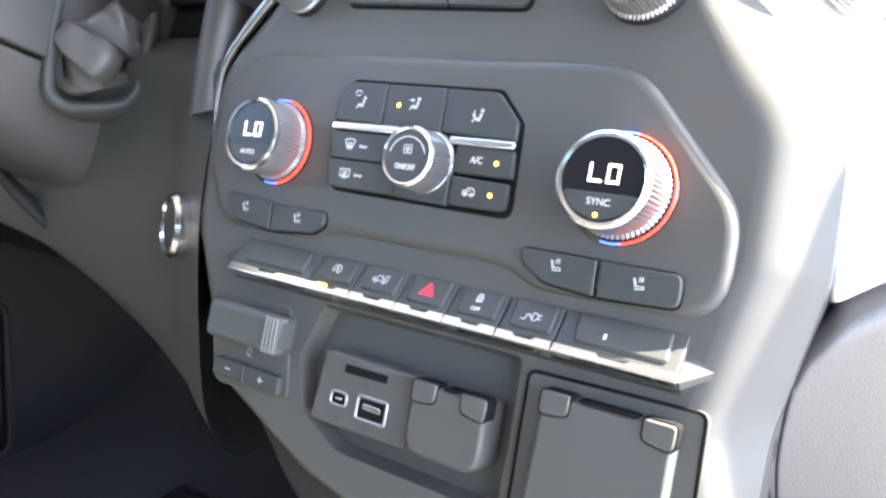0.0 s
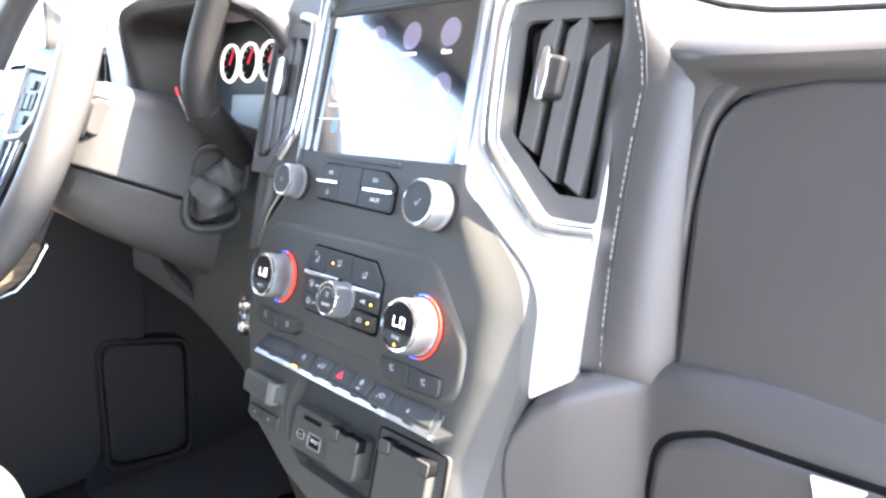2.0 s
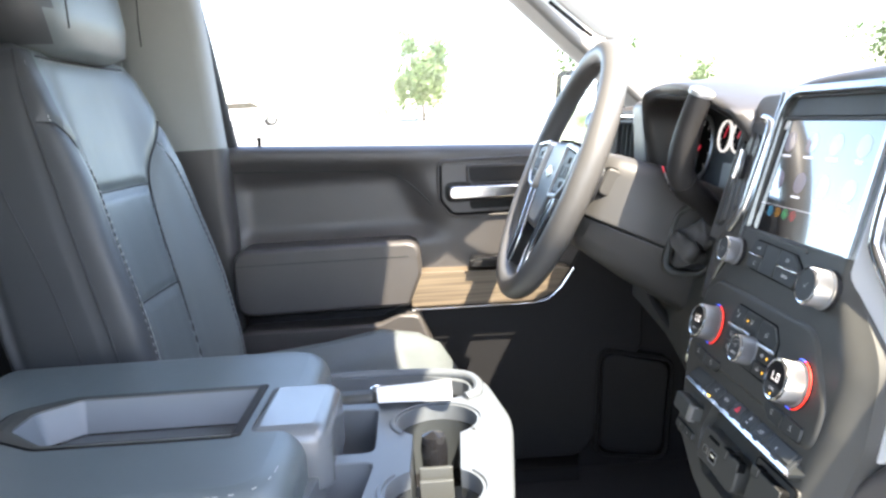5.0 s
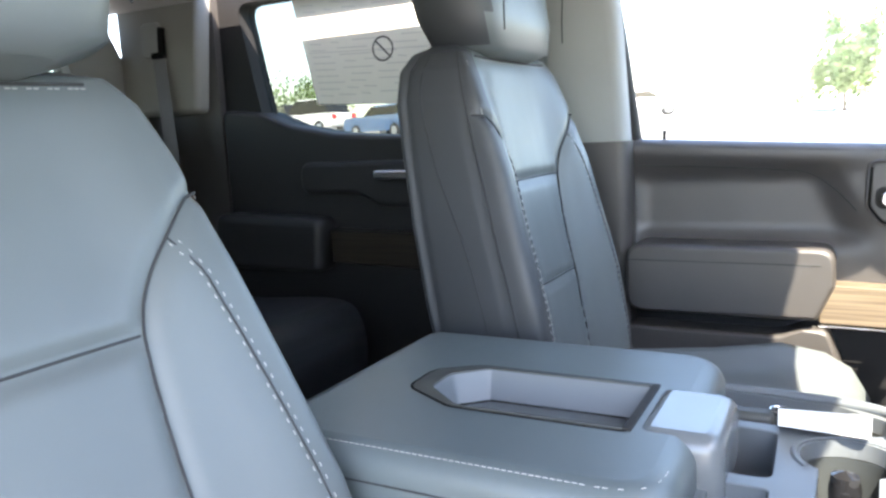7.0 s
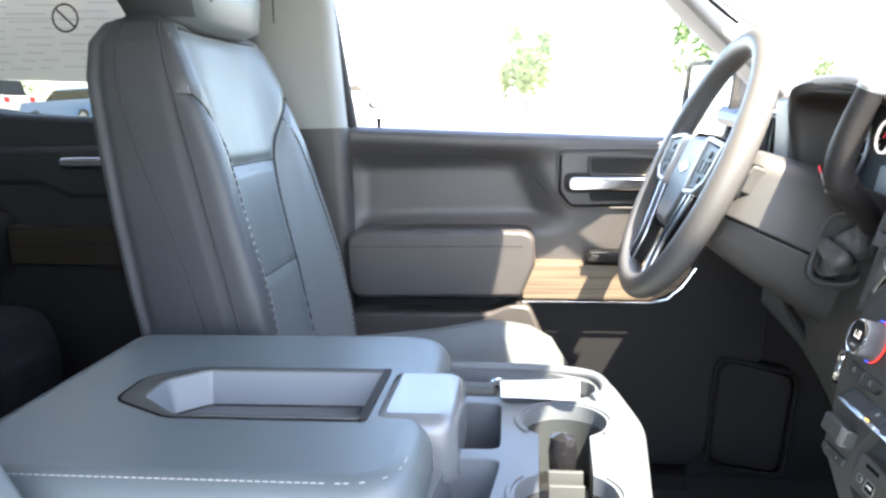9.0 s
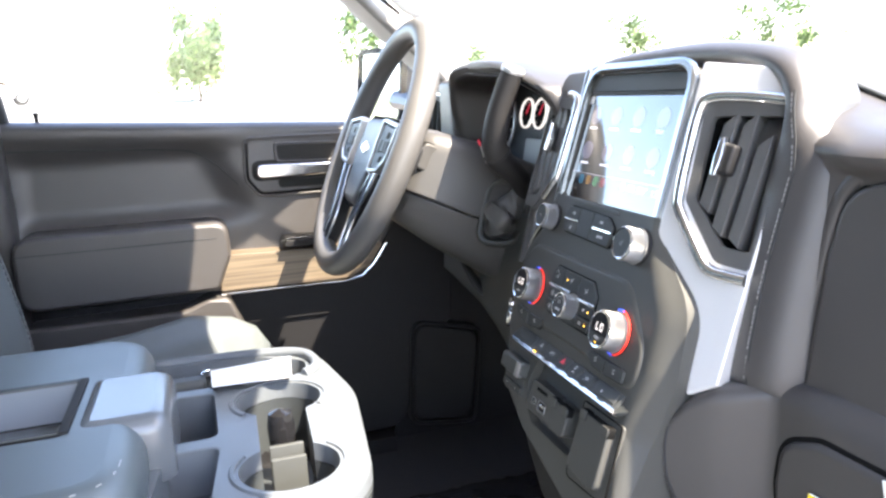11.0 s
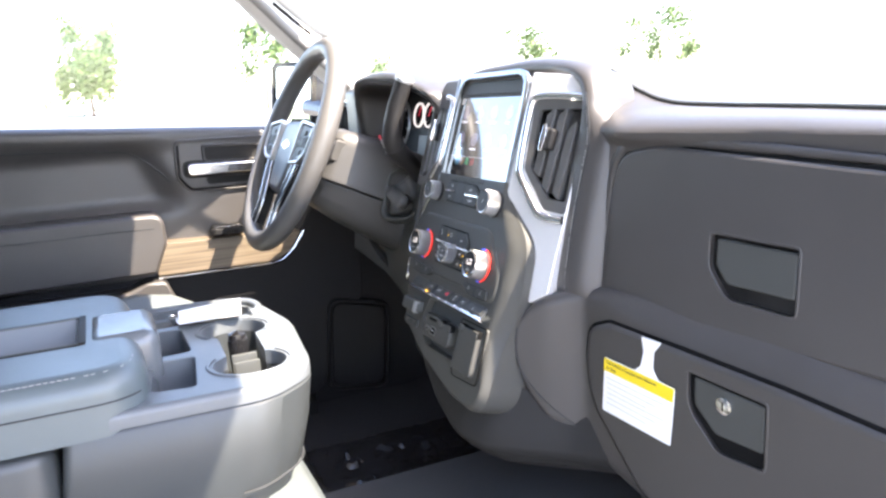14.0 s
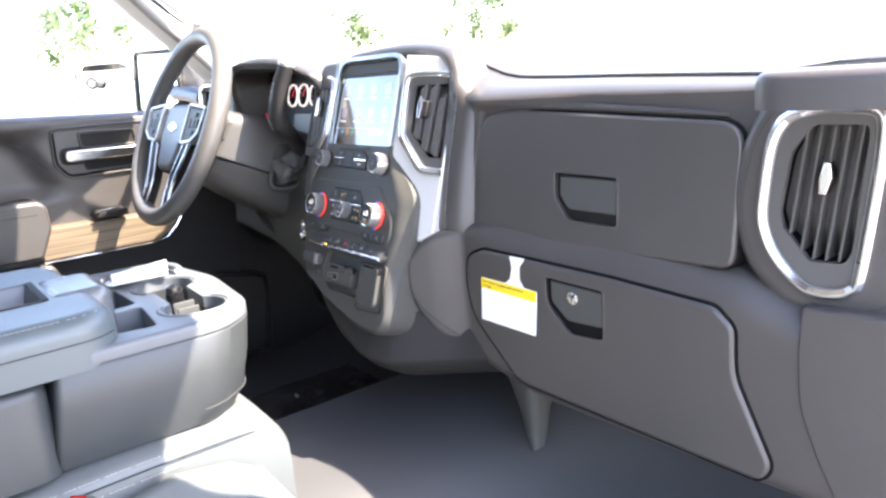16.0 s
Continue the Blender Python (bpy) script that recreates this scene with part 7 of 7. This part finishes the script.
# ---- vent at the driver end of the dash ----
bm = plate(rounded([(-0.655, 0.088), (-0.568, 0.088), (-0.566, 0.30), (-0.655, 0.30)], 0.02, 5), 0.50, 0.775, 0.014, 5)
part("driver_fascia", bm, SOFT, dash, "padded fascia between the gauges and the driver vent", None, 60)
LV = frame_matrix((-0.69, 0.090, 0.70), (0.93, 0.36, 0), (0.0, 0.12, 1))
lo = rounded([(-0.050, -0.062), (0.048, -0.060), (0.050, 0.058), (-0.052, 0.062)], 0.03, 6)
vent_hole = inset(lo, 0.020)
rings = [[(x * k, y * k, z) for x, y in lo] for k, z in ((1.35, -0.16), (1.28, -0.08), (1.2, -0.03), (1.12, -0.008), (1.0, 0.0))]
left_pod = part("vent_pod", cut(skin(bmesh.new(), rings), prism(vent_hole, -0.05, 0.05)), SOFT, dash, "rounded vent pod at the driver door", LV, 60)
part("vent_chrome_ring", frame_ring(inset(lo, 0.004), 0.010, -0.002, 0.008, 0.0035), CHROME, left_pod, "bright chrome vent ring", LV)
part("vent_floor", prism(vent_hole, -0.049, -0.046), GROOVE, left_pod, "", LV)
for i in range(4):
    part("slat", box(-0.021 + 0.014 * i - 0.0012, -0.021 + 0.014 * i + 0.0012, -0.038, 0.038, -0.012, -0.002, 0.0005, 0.0004), PLASTIC, left_pod, "", LV)

# ---- steering column details ----
part("upper_cover", plate(rounded([(-0.05, -0.05), (0.05, -0.05), (0.055, 0.05), (-0.055, 0.05)], 0.025), -0.13, -0.045, 0.016, 5), PLASTIC, column, "", WHEEL, 60)
part("tilt_lever", tube(smooth_path([(-0.470, 0.060, 0.492), (-0.452, 0.066, 0.470), (-0.440, 0.085, 0.440), (-0.436, 0.10, 0.415)], 4), [0.006 + 0.006 * min(1, i / 6) for i in range(13)], 10, flat=0.5), LOWER, column, "black column tilt lever", None, 80)
for sg in (-1, 1):
    part("paddle_switch", plate(rounded([(sg * 0.075, 0.03), (sg * 0.11, 0.028), (sg * 0.105, -0.018), (sg * 0.075, -0.02)], 0.008), -0.035, -0.022, 0.004), KEY, wheel, "rear spoke switch", WHEEL)
# left kick panel and lower side of the cab
bm = prism([(0.00, 0.0), (0.70, 0.0), (0.70, 0.74), (0.12, 0.74)], -0.06, -0.02)
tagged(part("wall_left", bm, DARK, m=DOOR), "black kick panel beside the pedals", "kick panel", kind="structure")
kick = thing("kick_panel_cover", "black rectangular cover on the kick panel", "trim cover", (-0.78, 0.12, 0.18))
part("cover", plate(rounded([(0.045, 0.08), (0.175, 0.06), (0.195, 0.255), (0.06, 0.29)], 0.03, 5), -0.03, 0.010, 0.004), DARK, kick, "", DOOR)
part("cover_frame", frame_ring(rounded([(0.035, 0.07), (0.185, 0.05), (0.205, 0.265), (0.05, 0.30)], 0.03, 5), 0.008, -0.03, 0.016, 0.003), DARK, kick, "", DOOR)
bm = prism([(-0.66, 0.0), (0.0, 0.0), (0.0, 0.06), (-0.66, 0.06)], -0.06, 0.03)
tagged(part("trim_sill_left", bm, DARK, m=DOOR), "black driver door sill", "sill", kind="structure")

# ---- loose things in the cab ----
tag = thing("hang_tag", "white and yellow cardboard notice hanging on the glove box", "tag", (0.30, 0.085, 0.43))
TAG = DASH @ tr(0, 0, 0.0305)
card = rounded([(0.0475, 0.4605, 0.002), (0.0905, 0.4580, 0.001), (0.100, 0.465, 0.008), (0.1045, 0.482, 0.008), (0.1015, 0.497, 0.001), (0.128, 0.4965, 0.001), (0.118, 0.484, 0.006), (0.1165, 0.466, 0.006), (0.124, 0.4560, 0.004), (0.1455, 0.4540, 0.002), (0.1395, 0.3915, 0.002), (0.0425, 0.3980, 0.002)], n=3)
part("card", plate(card, 0.0, 0.0008, 0.0002), PAPER, tag, "white card", TAG, flat=True)
band_o = [(0.0474, 0.4600), (0.1450, 0.4538), (0.1430, 0.4390), (0.0462, 0.4455)]
part("yellow_band", prism(band_o, 0.0008, 0.0011), YELLOW, tag, "yellow heading band", TAG, flat=True)
slope = Matrix.Rotation(math.atan2(-0.0062, 0.0976), 4, 'Z')
text_part("heading", "This Vehicle is Equipped with Advanced", 0.0052, TAG @ tr(0.0500, 0.4555, 0.0012) @ slope, INK, tag, "", 'LEFT', 0.86)
text_part("heading", "Air Bags", 0.0052, TAG @ tr(0.0497, 0.4495, 0.0012) @ slope, INK, tag, "", 'LEFT', 0.86)
for k in range(6):
    part("text_line", prism([(0.050, 0.4385 - 0.0058 * k), (0.132 - 0.012 * (k % 3), 0.4335 - 0.0058 * k), (0.132 - 0.012 * (k % 3), 0.4323 - 0.0058 * k), (0.050, 0.4373 - 0.0058 * k)], 0.0008, 0.0009), FAINT_INK, tag, "", TAG, flat=True)

paper = thing("paper_sheet", "folded white paper lying on the console tray", "paper", (-0.13, -0.29, 0.485))
rings = [[(-0.118 + 0.013 * f, -0.333 + 0.076 * f, 0.4835), (-0.095 + 0.013 * f, -0.333 + 0.076 * f, 0.485 + 0.003 * math.sin(3 * f)), (-0.074 + 0.010 * f, -0.332 + 0.075 * f, 0.488 + 0.002 * f), (-0.071 + 0.011 * f, -0.332 + 0.075 * f, 0.506 + 0.007 * f)] for f in [i / 8 for i in range(9)]]
bm = skin(bmesh.new(), rings, closed=False)
part("sheet", bm, PAPER, paper, "", None, 60)
fob = thing("key_fob", "black key fob in the console tray", "key fob", (-0.118, -0.36, 0.465))
part("body", box(-0.128, -0.104, -0.385, -0.338, 0.464, 0.485, 0.008, 0.006), PLASTIC, fob)
part("ring", tube([(-0.116 + 0.009 * math.cos(a), -0.333 + 0.009 * math.sin(a), 0.488) for a in [2 * math.pi * i / 20 for i in range(20)]], 0.001, 6, closed=True), CHROME, fob, "bright key ring")

plug = thing("charger_plug", "black round socket plug standing in the cup holder", "plug", (0.03, -0.276, 0.43))
part("stem", lathe([(0.0, 0.0), (0.010, 0.0), (0.011, 0.03), (0.012, 0.05), (0.010, 0.062), (0.0, 0.066)], 24), GLOSS, plug, "", tr(0.022, -0.277, 0.43))
insert = thing("cup_holder_insert", "black cup holder divider insert", "insert", (0.05, -0.276, 0.43))
part("wall", box(0.050, 0.054, -0.29, -0.262, 0.43, 0.476, 0.001, 0.001), PLASTIC, insert)
part("wall", box(0.066, 0.070, -0.29, -0.262, 0.43, 0.472, 0.001, 0.001), PLASTIC, insert)

duct = thing("floor_air_duct", "black plastic air duct below the dashboard", "air duct", (0.22, 0.17, 0.10))
rings = []
for z, x0, x1, y0, y1 in ((0.150, 0.226, 0.238, 0.166, 0.19), (0.175, 0.217, 0.240, 0.164, 0.20), (0.215, 0.206, 0.242, 0.162, 0.21), (0.25, 0.194, 0.243, 0.160, 0.23), (0.30, 0.17, 0.244, 0.155, 0.26)):
    rings.append([(x, y, z) for x, y in rounded([(x0, y0), (x1, y0), (x1, y1), (x0, y1)], 0.015, 3)])
part("body", skin(bmesh.new(), rings), PLASTIC, duct, "", None, 50)
sheet = thing("plastic_floor_cover", "crumpled shiny black plastic cover on the driver floor", "floor cover", (-0.42, 0.1, 0.035))
rng = random.Random(5)
rows = []
for i in range(27):
    row = []
    for j in range(33):
        x, y = -0.56 + 0.30 * i / 26 + rng.uniform(-0.004, 0.004), -0.09 + 0.37 * j / 32 + rng.uniform(-0.004, 0.004)
        edge = min(i, 26 - i, j, 32 - j) / 4
        z = 0.042 + min(1, edge) * (0.006 + 0.007 * math.sin(31 * x + 9 * y) * math.sin(23 * y - 17 * x + 1) + rng.uniform(-0.003, 0.005)) + 0.03 * max(0, (x + 0.42) / 0.16) ** 2
        row.append((x, y, z))
    rows.append(row)
part("sheet", skin(bmesh.new(), rows, closed=False), material("shiny_plastic_film", (0.02, 0.02, 0.022), 0.14, vary=0.1, bump=0), sheet, "", None, 25)

buckle = thing("seat_belt_buckle", "black seat belt buckle with red button", "buckle", (0.20, -0.46, 0.37))
BK = Matrix.Translation((0.215, -0.485, 0.285)) @ Matrix.Rotation(radians(-20), 4, 'X')
part("housing", box(-0.014, 0.014, -0.02, 0.02, 0, 0.055, 0.004, 0.004), PLASTIC, buckle, "", BK)
part("button", box(-0.010, 0.010, -0.008, 0.008, 0.05, 0.058, 0.002, 0.002), RED_LAMP, buckle, "red release button", BK)

sticker = thing("window_sticker", "printed white price sheet inside the rear window", "window sticker", (-0.82, -1.2, 0.95))
STK = DOOR @ tr(0, 0, -0.028)
part("sheet", prism([(-1.395, 0.850), (-1.10, 0.834), (-1.02, 0.832), (-1.02, 1.15), (-1.465, 1.16)], 0.0, 0.0008), backlit_paper("sheet_back", (0.80, 0.79, 0.74)), sticker, "", STK, flat=True)
rnd = random.Random(4)
FAINT = material("faint_print", (0.60, 0.60, 0.58), 0.7, vary=0.03, bump=0)
for k in range(19):
    z = 0.868 + 0.015 * k
    x = -1.38 - 0.06 * (z - 0.85) / 0.3
    while x < -1.06:
        w = rnd.uniform(0.02, 0.09)
        part("text_line", prism([(x, z), (min(-1.04, x + w), z - 0.003), (min(-1.04, x + w), z - 0.0005), (x, z + 0.0025)], 0.0008, 0.0011), FAINT, sticker, "", STK, flat=True)
        x += w + rnd.uniform(0.01, 0.05)
part("rule", prism([(-1.41, 0.968), (-1.03, 0.953), (-1.03, 0.955), (-1.41, 0.970)], 0.0008, 0.0012), FAINT, sticker, "", STK, flat=True)
glyph("round_sign", [circle(1.0, n=28), [(-0.7, 0.7), (0.7, -0.7)]], -1.205, 0.962, 0.0013, 0.026, INK, sticker, 0.006, STK)

belt = thing("rear_seat_belt", "grey rear shoulder belt with guide", "seat belt", (-0.72, -1.75, 0.9))
part("guide", plate(rounded([(-1.86, 0.985), (-1.79, 0.985), (-1.79, 1.075), (-1.86, 1.075)], 0.02), 0.06, 0.072, 0.008), FABRIC, belt, "grey belt guide", DOOR, 60)
part("guide_slot", plate(rounded([(-1.825, 0.985), (-1.785, 0.985), (-1.782, 1.06), (-1.795, 1.06), (-1.80, 1.0), (-1.825, 1.0)], 0.005), 0.06, 0.0735, 0.001), GROOVE, belt, "", DOOR)
part("webbing", skin(bmesh.new(), [[(-0.735, -1.83, 1.0), (-0.735, -1.785, 1.0)], [(-0.70, -1.78, 0.75), (-0.70, -1.735, 0.75)], [(-0.66, -1.74, 0.45), (-0.66, -1.695, 0.45)]], closed=False), material("grey_webbing", (0.16, 0.16, 0.17), 0.8, vary=0.1, grain=1500, bump=0.3), belt, "grey webbing")
dbelt = thing("driver_seat_belt", "grey driver shoulder belt with height adjuster", "seat belt", (-0.74, -0.70, 1.0))
part("guide", plate(rounded([(-0.745, 0.99), (-0.70, 0.985), (-0.695, 1.08), (-0.74, 1.09)], 0.015), 0.07, 0.10, 0.01), FABRIC, dbelt, "grey belt height adjuster", DOOR, 60)
part("webbing", skin(bmesh.new(), [[(-0.690, -0.800, 1.05), (-0.690, -0.770, 1.05)], [(-0.725, -0.830, 0.75), (-0.725, -0.800, 0.75)], [(-0.745, -0.84, 0.40), (-0.745, -0.81, 0.40)]], closed=False), bpy.data.materials["grey_webbing"], dbelt, "grey webbing")
grab = thing("grab_handle", "light grey grab handle on the windscreen pillar", "grab handle", (-0.52, -0.05, 0.93))
run = smooth_path([(-0.572, 0.046, 0.878), (-0.570, 0.024, 0.895), (-0.566, -0.008, 0.922), (-0.565, -0.045, 0.954), (-0.570, -0.085, 0.988), (-0.585, -0.120, 1.018)], 5)
face = Vector((0.78, -0.62, 0.05)).normalized()
rings = []
for i, p in enumerate(run):
    ahead = (run[min(len(run) - 1, i + 1)] - run[max(0, i - 1)]).normalized()
    wide = ahead.cross(face).normalized()
    k = math.sqrt(max(0.05, min(1.0, (i + 0.5) / 5)))
    rings.append([p + wide * a * k + face * b for a, b in rounded([(-0.0165, -0.010), (0.0165, -0.010), (0.0165, 0.010), (-0.0165, 0.010)], 0.0065, 4)])
# bar and foot share the trim copy brightened for sunlight
part("bar", skin(bmesh.new(), rings), SUNLIT_TRIM, grab, "", None, 60)
part("foot", tube([(-0.67, 0.070, 0.868), (-0.62, 0.052, 0.872), (-0.580, 0.040, 0.880)], [0.016, 0.014, 0.010], 12), SUNLIT_TRIM, grab, "rounded lower mount", None, 80)
# solid dark strip that stands in for the shadow under the bar
part("recess", tube(smooth_path([(-0.578, 0.008, 0.881), (-0.576, -0.015, 0.899), (-0.576, -0.040, 0.921), (-0.580, -0.058, 0.938)], 4), 0.0032, 8), DARK, grab, "dark strip painted for the gap shadow behind the handle", None, 80)

side_mirror = thing("door_mirror", "black door mirror reflecting bright surroundings", "side mirror", (-1.03, 0.06, 0.79))
MIR = frame_matrix((-0.995, 0.066, 0.770), (1, 0.28, 0), (0, 0.08, 1))
mo = rounded([(-0.102, -0.085, 0.03), (0.095, -0.08, 0.03), (0.100, 0.076, 0.02), (-0.094, 0.082, 0.018)], n=5)
rings = [[(x * k, y * k, z) for x, y in mo] for k, z in ((1.0, 0.0), (1.0, -0.02), (0.96, -0.06), (0.7, -0.10))]
part("housing", skin(bmesh.new(), rings), PAINT, side_mirror, "black housing", MIR, 60)
part("mirror_glass", plate(inset(mo, 0.007), 0.0, 0.003, 0.001), MIRROR, side_mirror, "mirror glass", MIR)
part("glass_frame", frame_ring(inset(mo, -0.004), 0.012, -0.004, 0.008, 0.001), LOWER, side_mirror, "black glass surround", MIR)
part("arm", tube([(-0.93, 0.085, 0.742), (-0.88, 0.105, 0.735), (-0.84, 0.12, 0.725)], 0.022, 10), PAINT, side_mirror, "black mirror arm")


# ---- outside ----
def ground_z(r):
    return interp([(0, -0.62), (10, -0.62), (20, -0.25), (40, 0.9), (80, 2.0), (200, 5.0), (900, 18.0)], r)[0]


def polar(az, r):
    return Vector((-math.sin(radians(az)) * r, math.cos(radians(az)) * r, ground_z(r)))


def leaf_crown(centre, size, count, leaf, rng):
    bm = bmesh.new()
    lumps = [Vector((rng.gauss(0, 0.42), rng.gauss(0, 0.42), rng.uniform(-0.35, 0.5))) for _ in range(9)]
    for _ in range(count):
        q = rng.choice(lumps) + Vector((rng.gauss(0, 0.17), rng.gauss(0, 0.17), rng.gauss(0, 0.15)))
        p = centre + Vector((q.x * size[0], q.y * size[0], q.z * size[1]))
        a = Vector((rng.gauss(0, 1), rng.gauss(0, 1), rng.gauss(0, 1))).normalized()
        b = a.orthogonal().normalized()
        c = a.cross(b)
        s = leaf * rng.uniform(0.6, 1.4)
        bm.faces.new([bm.verts.new(p + v) for v in (b * s, c * s * 0.5, -b * s, -c * s * 0.5)])
    return bm


def shrub(az, r, height, width, name, label, cat, seed, trunk=0.25, leaves=1200):
    rng = random.Random(seed)
    at = polar(az, r)
    t = thing(name, label, cat, at)
    top_at = at + Vector((0, 0, height * trunk))
    part("trunk", tube([at + Vector((0, 0, -0.1)), at + Vector((0.03, 0, height * trunk * 0.6)), at + Vector((0, 0.02, height * 0.6))], [0.05 * height * 0.4, 0.035 * height * 0.4, 0.012 * height * 0.4], 8), BARK, t, "brown trunk")
    for k in range(5):
        a = k * 1.3 + seed
        part("limb", tube([at + Vector((0, 0, height * (trunk + 0.05 * k))), at + Vector((width * 0.25 * math.cos(a), width * 0.25 * math.sin(a), height * (trunk + 0.25 + 0.08 * k)))], [0.012 * height * 0.4, 0.004 * height * 0.4], 6), BARK, t)
    part("crown", leaf_crown(at + Vector((0, 0, height * (trunk + (1 - trunk) / 2))), (width, height * (1 - trunk) * 0.9), leaves, height * 0.035, rng), LEAF, t, "loose green leaves", flat=True)


shrub(90.4, 38, 4.0, 1.6, "bush", "loose sunlit green bush at the lot edge", "bush", 1, 0.2, 3200)
shrub(93.0, 42, 1.2, 1.2, "bush", "small pale roadside bush with leaves", "bush", 2, 0.1)
shrub(78.4, 36, 4.2, 1.6, "tree", "slender young tree with pale leaves", "tree", 3, 0.3)
shrub(58.5, 45, 3.4, 2.4, "tree", "broad sunlit tree beyond the lot", "tree", 4, 0.2)
shrub(49.2, 45, 3.8, 2.0, "tree", "sunlit tree beyond the lot", "tree", 5, 0.25)
shrub(46.5, 48, 2.2, 1.6, "tree", "low tree beyond the lot", "tree", 6, 0.2)
shrub(70.5, 60, 3.2, 2.4, "tree", "distant pale tree beyond the lot", "tree", 7, 0.2)
for k in range(7):
    shrub(126 + 2.2 * k, 60 + 3 * (k % 3), 3.4 + 0.5 * (k % 2), 3.6, "tree", "green tree in the row behind the parked cars", "tree", 20 + k, 0.15)


def parked_car(az, r, turn, paint, kind, label):
    at = polar(az, r)
    car = thing("parked_car", label, "car", at, "cars parked behind")
    m = Matrix.Translation(at) @ Matrix.Rotation(radians(turn), 4, 'Z')
    top_h = 1.75 if kind == "suv" else 1.45
    body_o = rounded([(-2.3, 0.35, 0.1), (2.3, 0.35, 0.1), (2.35, 0.75, 0.15), (2.2, 1.0, 0.15), (-2.2, 1.05, 0.15), (-2.35, 0.7, 0.15)], n=3)
    SIDE = frame_matrix((0, 0.9, 0), (1, 0, 0), (0, 0, 1))
    part("body", plate(body_o, 0.0, 1.8, 0.12, 3), paint, car, "", m @ SIDE)
    cab_o = rounded([(-2.0, 1.0, 0.05), (1.0, 1.0, 0.05), (0.35, top_h, 0.12), (-1.75, top_h, 0.12)], n=3)
    part("cabin", plate(inset(cab_o, 0.02), 0.12, 1.68, 0.15, 3), GLOSS, car, "dark glazed cabin", m @ SIDE)
    part("roof", box(-1.7, 0.3, -0.78, 0.78, top_h - 0.06, top_h + 0.02, 0.2, 0.05), paint, car, "", m)
    for x in (-1.4, 1.4):
        for y in (-0.82, 0.82):
            wh = part("wheel", lathe([(0.0, -0.1), (0.33, -0.1), (0.35, 0.0), (0.33, 0.1), (0.0, 0.1)], 20), TYRE, car, "black tyre", m @ Matrix.Translation((x, y, 0.35)) @ Matrix.Rotation(radians(90), 4, 'X'))
            part("rim", lathe([(0.0, -0.115), (0.2, -0.115), (0.22, 0.0), (0.2, 0.115), (0.0, 0.115)], 12), SILVER, wh, "bright wheel rim", m @ Matrix.Translation((x, y, 0.35)) @ Matrix.Rotation(radians(90), 4, 'X'))
    for y in (-0.72, 0.72):
        part("tail_lamp", box(-2.36, -2.25, y - 0.14, y + 0.14, 0.75, 0.98, 0.03, 0.02), RED_LAMP, car, "red tail lamp", m)


BLUE_PAINT = material("blue_car_paint", (0.10, 0.17, 0.30), 0.25, vary=0.04, bump=0, coat=1.0)
parked_car(128.3, 40, 262, WHITE_PAINT, "suv", "white parked estate car with red tail lamps")
parked_car(129.6, 56, 232, PAINT, "suv", "dark parked sport utility car")
parked_car(122.6, 34, 250, BLUE_PAINT, "sedan", "blue parked car beside the white estate car")
parked_car(135.0, 33, 200, PAINT, "suv", "dark parked car in the far row")
parked_car(103.5, 46, 105, WHITE_PAINT, "sedan", "pale parked car across the lot")
parked_car(75.5, 50, 60, material("grey_car_paint", (0.25, 0.25, 0.26), 0.3, vary=0.03, bump=0), "sedan", "grey parked car seen past the mirror")
